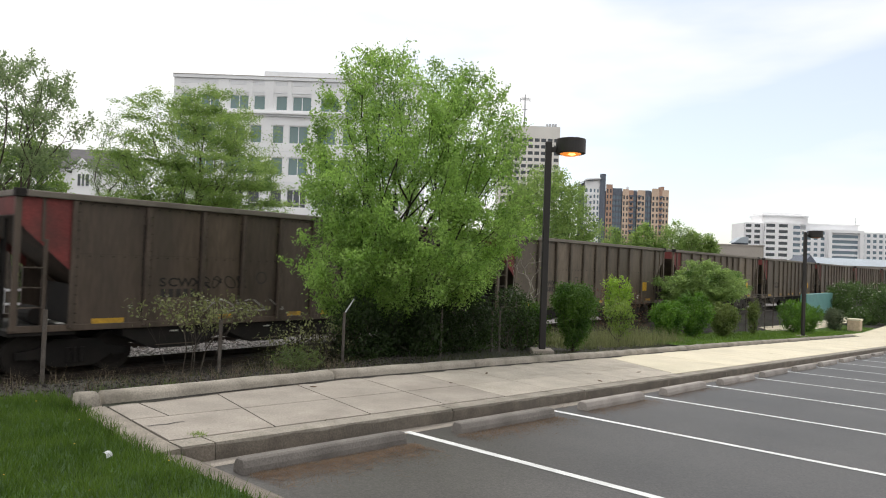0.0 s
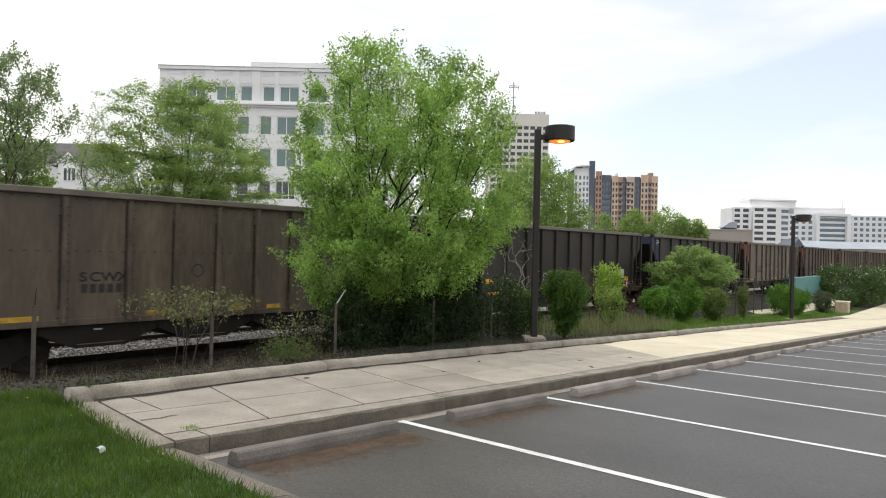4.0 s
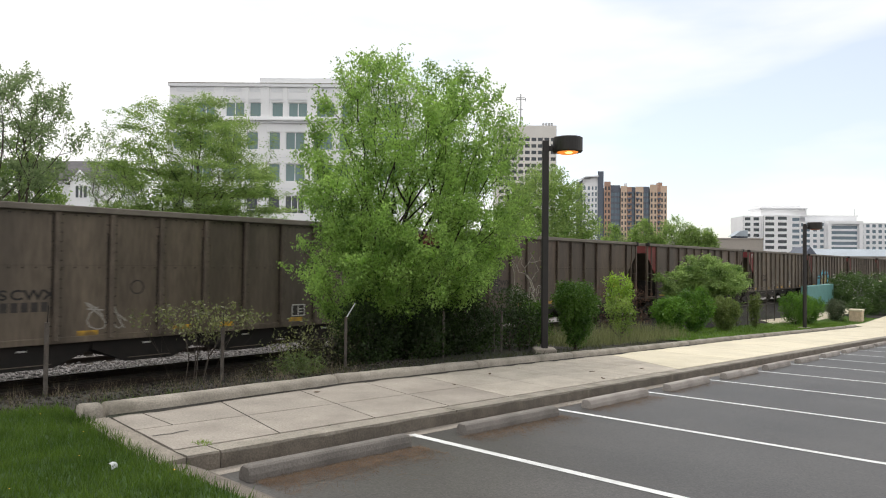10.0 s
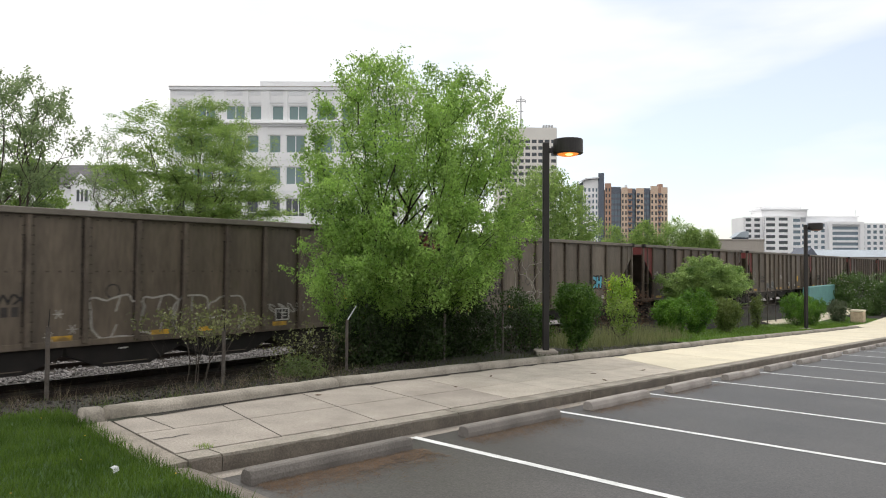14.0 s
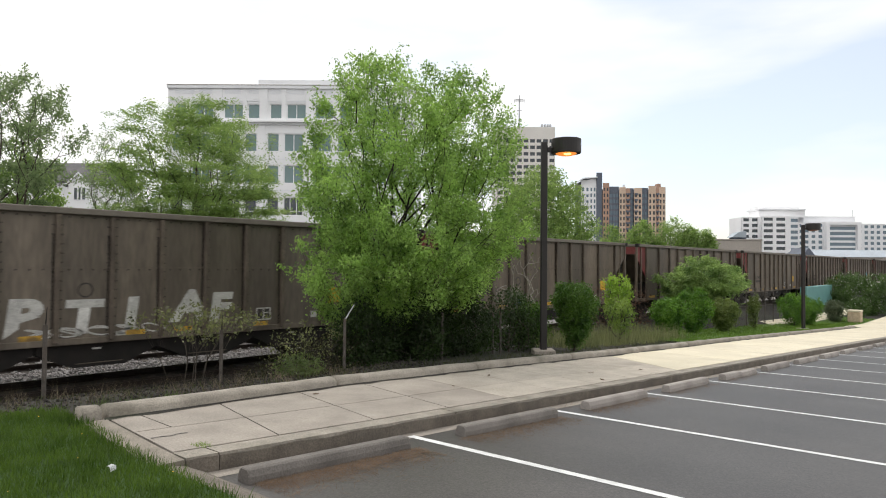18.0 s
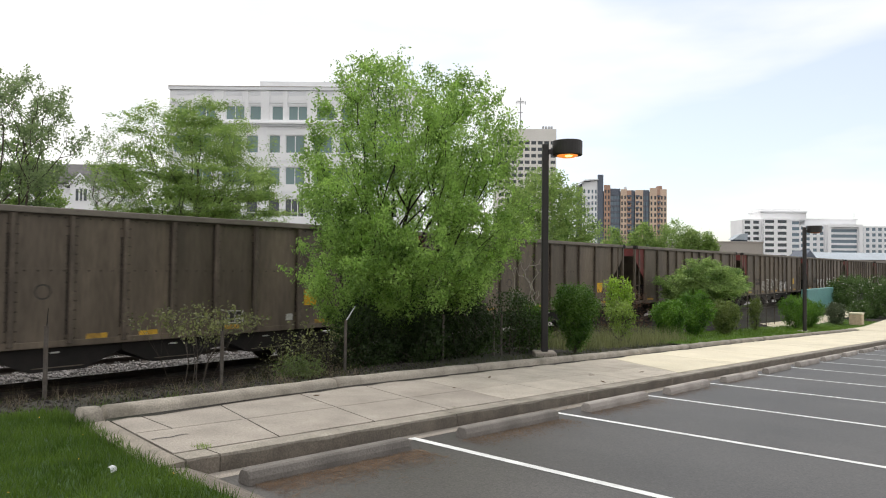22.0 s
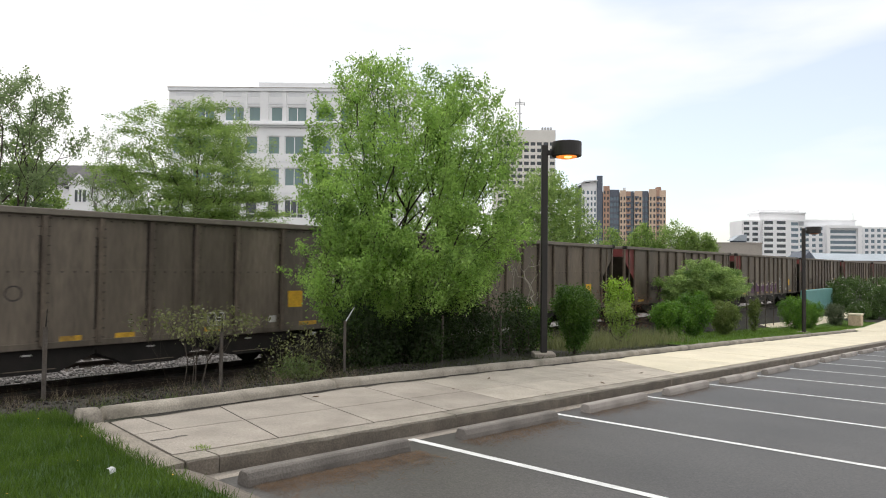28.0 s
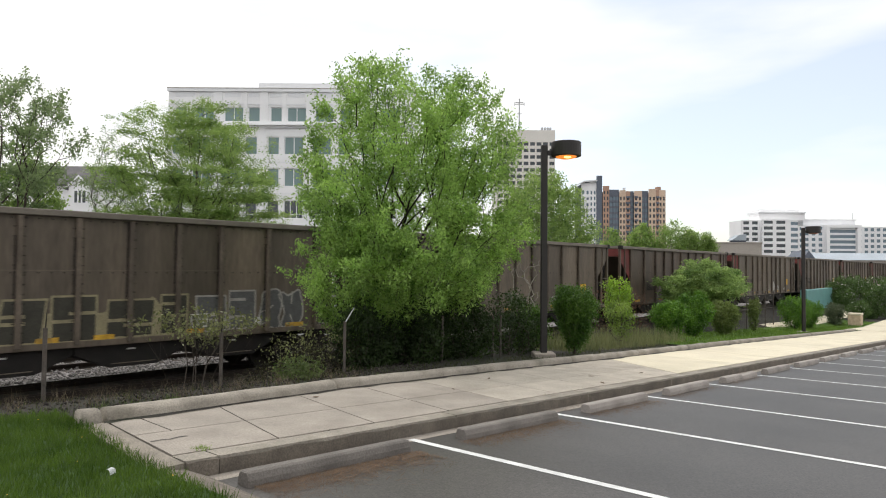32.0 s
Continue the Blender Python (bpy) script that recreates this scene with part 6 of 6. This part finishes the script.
bm = bmesh.new()
r5 = random.Random(5)
for k in range(26):
    x, y = r5.uniform(0.4, 2.35), r5.uniform(3.6, 8.6)
    bmesh.ops.create_circle(bm, cap_ends=True, segments=6, radius=0.006, matrix=Matrix.Translation((x, y, float(lawn_z(x, y)) + 0.09)) @ Matrix.Rotation(r5.uniform(-0.6, 0.6), 4, "X"))
tagged(link("lawn_flowers", bm, PAINT_M["yellow"]), "tiny yellow flowers in the lawn", "flowers", kind="stuff")


# ---- lamp posts, fence ----
def lamp_post(at, h, rz, label, lens):
    ob = empty("lamp_post", at, rz, label, "lamp post", "car park lamps")
    part("plinth", box(-0.27, 0.27, -0.27, 0.27, -0.35, 0.10, 0.02), M_CONC, ob, "square concrete plinth")
    part("pole", box(-0.078, 0.078, -0.078, 0.078, 0.10, h, 0.012), M_POLE, ob)
    part("arm", box(0.06, 0.2, -0.04, 0.04, h - 0.25, h - 0.13, 0.008), M_POLE, ob)
    bm = cyl((0.55, 0, h - 0.28), (0.55, 0, h + 0.08), 0.37, 0.37, 32)
    bmesh.ops.bevel(bm, geom=[e for e in bm.edges if len(e.link_faces) == 2 and e.calc_face_angle() > 1], offset=0.015, segments=1, affect="EDGES")
    head = part("lamp_head", bm, M_POLE, ob, "dark drum-shaped lamp head")
    bm = bmesh.new()
    bmesh.ops.create_uvsphere(bm, u_segments=20, v_segments=10, radius=0.27, matrix=Matrix.Translation((0.55, 0, h - 0.268)) @ Matrix.Diagonal((1, 1, 0.28, 1)))
    part("lens", bm, lens, head, "orange sodium lamp lens")
    if lens is M_LAMP:
        bm = bmesh.new()
        bmesh.ops.create_uvsphere(bm, u_segments=12, v_segments=8, radius=0.085, matrix=Matrix.Translation((0.55, -0.17, h - 0.305)) @ Matrix.Diagonal((1.2, 0.8, 0.5, 1)))
        part("bulb", bm, M_BULB, head, "bright sodium bulb")
    return ob


lamp_post((14.05, 9.25, float(gz(14.05, 9.25)) + 0.02), 5.26, radians(-48), "dark bronze lamp post with a glowing orange drum head", M_LAMP)
lamp_post((40.3, 9.75, float(gz(40.3, 9.75))), 5.75, radians(-48), "dark bronze lamp post on the far lawn", M_LAMP2)
for x, y, h in ((2.9, 9.3, 0.95), (5.43, 9.5, 0.9), (8.1, 9.75, 1.0), (11.0, 9.9, 1.0), (12.9, 9.95, 1.0), (13.2, 9.95, 1.0)):
    p = link("fence_post", cyl((0, 0, -0.2), (0.01, 0, h), 0.028, n=10), M_RUST)
    p.location = on(x, y)
    if 8 < x < 9:
        part("bent_arm", cyl((0.01, 0, h - 0.03), (0.2, -0.04, h + 0.25), 0.015, 0.010, n=8), M_GALV, p, "bent galvanised barb arm")
    else:
        part("rod", cyl((0.01, 0, h - 0.05), (0.03, 0.01, h + 0.22), 0.009, 0.004, n=6), M_DARK_STEEL, p)
    tagged(p, "weathered bare metal fence post on the bank", "fence post", "old fence posts")
fence = empty("chain_link_fence", (0, 0, 0), 0, "grey chain-link fence panel with steel posts", "fence")
FA, FB = Vector((34.5, 11.97)), Vector((45.0, 12.6))


def fence_at(u):
    p = FA.lerp(FB, u)
    return p.x, p.y, float(gz(p.x, p.y))


for i in range(6):
    x, y, z = fence_at(i / 5)
    part("post", cyl((x, y, z - 0.2), (x, y, z + 2.2), 0.03, n=8), M_RUST, fence)
for i in range(5):
    a, b = fence_at(i / 5), fence_at((i + 1) / 5)
    for h in (1.15, 2.15):
        part("rail", cyl((a[0], a[1], a[2] + h), (b[0], b[1], b[2] + h), 0.014, n=6), M_RUST, fence)
bm = bmesh.new()
for k in range(-14, 95):
    for d in (-1, 1):
        u0, u1 = k / 95, (k + d * 14) / 95
        if 0 <= min(u0, u1) and max(u0, u1) <= 1:
            a, b = fence_at(u0), fence_at(u1)
            bm.faces.new([bm.verts.new(v) for v in ((a[0] - 0.005, a[1], a[2] + 0.05), (a[0] + 0.005, a[1], a[2] + 0.05), (b[0] + 0.005, b[1], b[2] + 2.15), (b[0] - 0.005, b[1], b[2] + 2.15))])
part("wire_mesh", bm, M_RUST, fence)
tagged(link("container", box(58.5, 67.0, 13.9, 14.4, -2.9, -0.35, 0.03), M_TEAL), "teal painted metal cabinet near the fence", "cabinet")
bin_ob = empty("litter_bin", on(57.6, 10.45), 0, "square tan aggregate litter bin", "bin")
part("body", box(-0.42, 0.42, -0.42, 0.42, -0.1, 0.82, 0.04), M_BIN, bin_ob)
part("lid", box(-0.45, 0.45, -0.45, 0.45, 0.82, 0.96, 0.03), M_CREAM, bin_ob)

# beyond the line: rail fence and hedge
street = tagged(sheet("far_street", np.array([-60, -20, 0, 10, 20, 40, 60, 90]), np.array([24.6, 26, 28, 29.4]), lambda x, y: gz(x, y), M_STREET, 0.05), "pale worn asphalt street beyond the railway", "street", kind="structure")
gf = empty("guard_fence", (0, 0, 0), 0, "pale metal three-rail fence beyond the railway", "fence")
for i in range(16):
    part("post", box(4 + 2.4 * i - 0.04, 4 + 2.4 * i + 0.04, 24.26, 24.34, -1.9, 0.1, 0.01), M_GALV, gf)
for z in (0.04, -0.4, -0.9):
    part("rail", box(2, 42, 24.22, 24.26, z - 0.04, z + 0.04, 0.008), M_PALE, gf)
for i in range(9):
    x = 6 + 5.2 * i
    bush((x, 34.5, -1.75), [(0.1, 2.6, 2.6), (1.6, 3.0, 3.0), (3.2, 2.4, 2.4), (4.0, 1.0, 1.0)], 150, 50, 0.32, L_BUSHD, 0.22, "green hedge shrub beyond the street", 110 + i, name="hedge_shrub")


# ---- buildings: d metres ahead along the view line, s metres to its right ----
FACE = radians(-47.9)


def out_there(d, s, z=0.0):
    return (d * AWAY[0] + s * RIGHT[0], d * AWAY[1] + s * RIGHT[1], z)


def window(parent, x, z, w, h, glass, frame_m, mull=1, depth=0.25, y=0.0):
    win = new("window")
    win.parent, win.location = parent, (x, y, z)
    bm = bmesh.new()
    f = min(0.1, w * 0.08)
    for a in (box(0, w, 0, 0.12, 0, f), box(0, w, 0, 0.12, h - f, h), box(0, f, 0, 0.12, f, h - f), box(w - f, w, 0, 0.12, f, h - f)):
        me = bpy.data.meshes.new("t")
        a.to_mesh(me)
        a.free()
        bm.from_mesh(me)
        bpy.data.meshes.remove(me)
    for k in range(1, mull):
        box(w * k / mull - f / 2, w * k / mull + f / 2, 0.02, 0.12, f, h - f, bm=bm)
    part("frame", bm, frame_m, win)
    part("pane", box(f, w - f, 0.05, 0.07, f, h - f), glass, win)
    return win


def facade(parent, x0, x1, z0, z1, holes, material, thick=0.4, name="wall", y=0.0):
    """A wall with real openings. holes: x, z, width, height; cut as rows and columns."""
    bm = bmesh.new()
    zs = sorted({z0, z1} | {h[1] for h in holes} | {h[1] + h[3] for h in holes})
    for a, b in zip(zs, zs[1:]):
        row = sorted((h[0], h[0] + h[2]) for h in holes if h[1] < (a + b) / 2 < h[1] + h[3])
        x = x0
        for p, q in row + [(x1, x1)]:
            if p - x > 1e-4:
                bm.faces.new([bm.verts.new(v) for v in ((x, y, a), (p, y, a), (p, y, b), (x, y, b))])
            if q > p:
                for v in (((p, y, a), (p, y + thick, a), (p, y + thick, b), (p, y, b)), ((q, y, a), (q, y, b), (q, y + thick, b), (q, y + thick, a)),):
                    bm.faces.new([bm.verts.new(w) for w in v])
                if any(abs(h[1] - a) < 1e-6 and abs(h[0] - p) < 1e-6 for h in holes):
                    bm.faces.new([bm.verts.new(w) for w in ((p, y, a), (q, y, a), (q, y + thick, a), (p, y + thick, a))])
                if any(abs(h[1] + h[3] - b) < 1e-6 and abs(h[0] - p) < 1e-6 for h in holes):
                    bm.faces.new([bm.verts.new(w) for w in ((p, y, b), (p, y + thick, b), (q, y + thick, b), (q, y, b))])
            x = q
    return part(name, bm, material, parent)


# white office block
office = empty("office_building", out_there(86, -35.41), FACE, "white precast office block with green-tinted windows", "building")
cols = [0.5, 3.1, 6.88, 9.98, 12.84, 15.0, 18.6, 21.9, 24.8, 27.0]
wid = [1.53, 2.5, 2.5, 1.53, 1.52, 2.5, 2.5, 1.53, 1.52, 2.5]
lv = [(19.76, 1.9, 0.33), (15.5, 2.35, 0.0), (11.4, 2.35, 0.0), (7.24, 2.4, 0.0), (3.0, 2.3, 0.0), (-1.2, 2.3, 0.0)]
holes = [(c + o, z, w, h) for z, h, o in lv for c, w in zip(cols, wid)]
facade(office, 0, 32, -3, 23.8, holes, M_WALLW)
for i, (c, z, w, h) in enumerate(holes):
    window(office, c, z, w, h, G_GREEN if z > 10 else G_DARK, M_WALLW, 1 if w < 2 else (2 if z > 10 else 3), y=0.15)
    if z < 10 and z > 5:
        part("transom", box(c, c + w, 0.14, 0.2, z + 0.5, z + 0.58), M_WALLW, office)
part("side_wall", box(0, 0.35, 0.41, 24, -3, 23.8), M_WALLG, office)
part("side_wall", box(31.65, 32, 0.41, 24, -3, 23.8), M_WALLG, office)
part("back_wall", box(0.36, 31.64, 23.6, 24, -3, 23.8), M_WALLG, office)
part("inner_wall", box(0.4, 31.6, 1.2, 1.3, -3, 23), M_SLATE, office)
part("roof", box(0.36, 31.64, 0.42, 23.58, 23.2, 23.5), M_WALLG, office)
part("cornice", box(-0.1, 32.1, -0.28, -0.004, 23.62, 24.02), M_WALLG, office)
part("coping", box(-0.12, 32.12, -0.32, 0.3, 24.02, 24.1), M_BROWNB, office)
part("band", box(0, 32, -0.3, -0.004, 18.95, 19.2), M_WALLG, office)
part("ledge", box(0, 32, -0.62, -0.004, 19.2, 19.42), M_WALLW, office)
part("band", box(0, 32, -0.10, -0.004, 21.95, 22.1), M_WALLG, office)
for x0, x1 in ((0.9, 3.4), (4.0, 5.7), (7.3, 9.4), (10.4, 11.7), (13.1, 14.6), (15.4, 17.6), (19.0, 21.2), (22.3, 23.6), (25.1, 26.5)):
    part("frieze_panel", box(x0, x1, -0.05, -0.004, 22.95, 23.5), M_WALLG, office, "grey recessed-looking frieze panel")
    part("spandrel", box(x0, x1, -0.05, -0.004, 22.2, 22.85), M_WALLW, office)
for c, w in ((5.9, 1.1), (9.75, 0.42), (11.85, 1.05), (14.75, 0.45), (17.8, 1.0), (21.3, 0.42), (23.8, 1.05), (26.6, 0.42)):
    part("pier", box(c, c + w, -0.16, -0.004, 19.42, 23.6), M_WALLW, office)
for c, w in ((5.5, 1.0), (11.75, 0.85), (17.7, 0.75), (23.6, 0.85)):
    part("pier", box(c, c + w, -0.10, -0.004, -3, 18.95), M_WALLW, office)
for z in (13.95, 9.9, 5.6):
    part("joint_strip", box(0, 32, -0.03, -0.004, z + 0.5, z + 0.62), M_WALLG, office)
part("penthouse", box(11.2, 27, 1.5, 18, 23.5, 25.2), M_WALLG, office)

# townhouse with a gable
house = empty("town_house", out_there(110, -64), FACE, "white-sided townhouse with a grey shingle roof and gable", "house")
part("wall", box(-6, 9.2, 0, 9, -3, 14.3), M_WALLW, house)
part("roof", prism([(-0.7, 14.2), (4.5, 17.9), (9.7, 14.2), (9.7, 14.0), (-0.7, 14.0)], -6.5, 9.6, "x"), M_ROOF, house)
part("gable", prism([(3.15, 8), (6.65, 8), (6.65, 13.7), (4.85, 15.4), (3.15, 13.7)], -1.2, -0.003), M_WALLW, house)
part("gable_roof", prism([(2.55, 13.25), (4.85, 15.35), (7.15, 13.25), (7.15, 13.5), (4.85, 15.65), (2.55, 13.5)], -1.38, 2.5), M_ROOF, house)
part("verge_board", prism([(2.5, 13.1), (4.85, 15.3), (7.2, 13.1), (7.2, 13.45), (4.85, 15.65), (2.5, 13.45)], -1.5, -1.4), M_WALLW, house)
for x, w in ((4.1, 0.58), (4.85, 0.4), (5.42, 0.62)):
    window(house, x, 11.1, w, 2.0, G_DARK, M_WALLW, 1, y=-1.33)
part("eave_trim", box(7.2, 9.6, -0.85, -0.7, 13.75, 14.1), M_WALLW, house)

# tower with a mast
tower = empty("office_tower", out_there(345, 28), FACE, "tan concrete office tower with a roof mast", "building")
holes = [(0.9 + 3.35 * i, 63.1 - 3.38 * k, 2.5, 1.8) for i in range(9) for k in range(19)]
facade(tower, 0, 30.6, -3, 71.2, holes, M_TAN, 0.6)
part("glazing", box(0.3, 30.3, 0.35, 0.4, -2, 65), G_DARK, tower, "dark window glass")
part("side_wall", box(30.0, 30.6, 0.61, 26, -3, 71.2), M_TAN, tower)
part("side_wall", box(0, 0.6, 0.61, 26, -3, 71.2), M_TAN, tower)
part("roof", box(0.61, 29.9, 0.62, 26, 70, 70.6), M_TAN, tower)
mast = part("mast", cyl((12.9, 8, 70), (12.9, 8, 89.5), 0.42, 0.3, 8), M_GALV, tower)
for z, w in ((86.4, 2.6), (87.3, 2.0), (81.2, 1.3)):
    part("antenna", box(12.9 - w, 12.9 + w, 7.8, 8.2, z, z + 0.4), M_GALV, mast)
for dx in (-2.6, 2.4):
    part("antenna", box(12.9 + dx, 13.2 + dx, 7.8, 8.2, 85.6, 87.6), M_GALV, mast)
for x in (24, 25.5, 27, 28.4):
    part("roof_unit", box(x, x + 0.9, 4, 6, 70.6, 73.4), M_GALV, tower)

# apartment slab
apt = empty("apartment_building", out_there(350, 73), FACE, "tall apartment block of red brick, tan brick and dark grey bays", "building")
bays = [(0.4, 4.9, 44.6, M_WALLW), (4.9, 8.4, 45.4, M_WALLW), (8.4, 11.4, 48.5, M_SLATE), (11.6, 15.0, 43.0, M_BRICK), (15.0, 17.2, 41.2, M_SLATE), (17.2, 20.3, 41.2, M_SLATE), (20.3, 23.6, 40.8, M_BRICK2), (23.6, 26.0, 40.3, M_BRICK), (26.0, 28.0, 40.4, M_SLATE), (28, 32.2, 40.5, M_BRICK2), (32.2, 35.6, 40.6, M_SLATE), (35.6, 39.5, 41.6, M_BRICK2), (39.5, 41.2, 40.2, M_BRICK), (41.2, 44.6, 41.0, M_BRICK2)]
for x0, x1, zt, m in bays:
    n = 2 if x1 - x0 > 3 else 1
    w = (x1 - x0) / n
    f = 0.86 if m is M_SLATE else 0.5
    hs = [(x0 + w * k + w * (1 - f) / 2, 2 + 3.05 * j, w * f, 1.9) for k in range(n) for j in range(int((zt - 3) / 3.05))]
    facade(apt, x0, x1, -3, zt, hs, m, 0.5, "bay", (hash_y := 0.0 if m in (M_BRICK, M_BRICK2) else 0.9))
    part("bay_glazing", box(x0 + 0.1, x1 - 0.1, hash_y + 0.3, hash_y + 0.35, 0, zt - 1.2), G_BLUE if m in (M_WALLW, M_SLATE) else G_DARK, apt, "dark window glass")
part("core", box(0.5, 44.5, 1.5, 18, -3, 39.8), M_SLATE, apt)
part("core", box(0.5, 11.3, 1.5, 18, 39.8, 44.0), M_SLATE, apt)
part("fin", box(8.45, 11.35, 0.3, 0.86, 0, 48.4), M_SLATE, apt)
for x0, x1 in ((0.5, 4.8), (23.7, 25.9), (28.3, 30.0), (39.6, 41.1)):
    for k in range(12):
        part("balcony", box(x0, x1, -1.0, -0.02, 3.2 + 3.05 * k, 4.1 + 3.05 * k), M_WALLG if x0 < 1 else M_SLATE, apt)
part("roof_unit", box(23.6, 24.6, 4, 6, 39.8, 42.6), M_WALLG, apt)
part("roof_unit", box(41.5, 43.4, 4, 8, 39.8, 43.2), M_BRICK, apt)
part("roof_canopy", prism([(-9.4, 38.9), (1.3, 44.9), (8.4, 45.5), (8.4, 46.1), (1.3, 45.5), (-9.4, 39.4)], -1.5, 10), M_WALLG, apt)

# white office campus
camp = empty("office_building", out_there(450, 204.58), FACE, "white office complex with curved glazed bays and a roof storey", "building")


def wing(x0, x1, zt, y, cell, glass, frac, m, storey=4.0, band=False):
    hs = []
    n = max(1, int(round((x1 - x0) / cell)))
    w = (x1 - x0) / n
    for k in range(n):
        for j in range(int((zt + 2) / storey)):
            z = zt - 3.0 - storey * j
            hs.append((x0 + w * (k + (1 - frac) / 2), z - 0.1, w * frac, 2.1))
    facade(camp, x0, x1, -5, zt, hs, m, 0.6, "wing", y)
    part("wing_glazing", box(x0 + 0.1, x1 - 0.1, y + 0.35, y + 0.4, -4, zt - 0.6), glass, camp, "window glass behind the wall")
    part("wing_core", box(x0, x1, y + 0.7, y + 20, -5, zt - 0.3), m, camp)


wing(0, 11.8, 32.8, 4, 5.2, G_DARK, 0.66, M_WALLW, 3.75)
wing(11.8, 28.8, 33.1, 0, 7.6, G_DARK, 0.72, M_WALLW, 3.95)
wing(28.8, 31.2, 33.1, 0, 2.4, G_DARK, 0.05, M_WALLW, 3.95)
wing(31.2, 36.8, 32.4, 1, 5.6, G_BLUE, 0.94, M_WALLG, 3.95)
wing(36.8, 41.0, 29.0, 2, 4.2, G_BLUE, 0.3, M_WALLW, 3.95)
wing(41.0, 55, 29.3, 2.5, 4.4, G_BLUE, 0.56, M_WALLG, 3.8)
wing(57.2, 76, 27.3, 1, 18.8, G_BLUE, 0.97, M_WALLG, 3.6)
part("frame_post", box(55, 57.2, -0.8, 6, -5, 29.4), M_WALLW, camp)
part("frame_post", box(76, 78.6, -0.8, 6, -5, 29.4), M_WALLW, camp)
part("canopy", box(57.2, 76, -0.8, 6, 27.5, 29.4), M_WALLW, camp)
wing(78.6, 112, 28.6, 4, 4.2, G_BLUE, 0.6, M_WALLG, 3.8)
part("roof_storey", box(12, 43, 4, 20, 32.7, 37.4), M_WALLW, camp)
part("roof_coping", box(11.4, 43.4, 3.4, 22, 37.4, 38.3), M_WALLG, camp)
part("roof_storey", box(14, 41, 8, 22, 38.3, 40.2), M_WALLW, camp)
part("roof_storey", box(43.6, 79, 7, 22, 27, 33.0), M_WALLG, camp)
part("roof_coping", box(43.5, 80, 6.6, 22, 33.0, 33.7), M_WALLW, camp)
part("flag_pole", cyl((78, 8, 33.7), (78, 8, 38.5), 0.12, n=6), M_GALV, camp)
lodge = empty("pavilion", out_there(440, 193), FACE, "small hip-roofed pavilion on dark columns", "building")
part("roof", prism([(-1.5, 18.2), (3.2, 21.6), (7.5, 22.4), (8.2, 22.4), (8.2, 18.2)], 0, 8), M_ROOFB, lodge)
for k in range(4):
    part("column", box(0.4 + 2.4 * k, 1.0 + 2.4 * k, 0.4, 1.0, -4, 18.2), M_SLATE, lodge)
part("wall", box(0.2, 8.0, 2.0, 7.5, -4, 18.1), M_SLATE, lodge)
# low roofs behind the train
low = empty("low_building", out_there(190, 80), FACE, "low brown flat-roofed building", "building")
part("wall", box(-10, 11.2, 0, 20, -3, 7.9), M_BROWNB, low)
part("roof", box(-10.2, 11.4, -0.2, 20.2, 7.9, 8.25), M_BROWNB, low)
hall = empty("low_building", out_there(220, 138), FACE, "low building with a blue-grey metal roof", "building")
part("wall", box(-19, 60, 0, 25, -3, 3.6), M_BROWNB, hall)
part("roof", prism([(-0.5, 3.6), (9, 6.1), (18.5, 3.6)], -17, 61, "x"), M_ROOFB, hall)
part("gable_roof", prism([(-20, 3.4), (-17.4, 6.6), (-14.8, 3.4)], -1.2, 9), M_SLATE, hall)

motions()
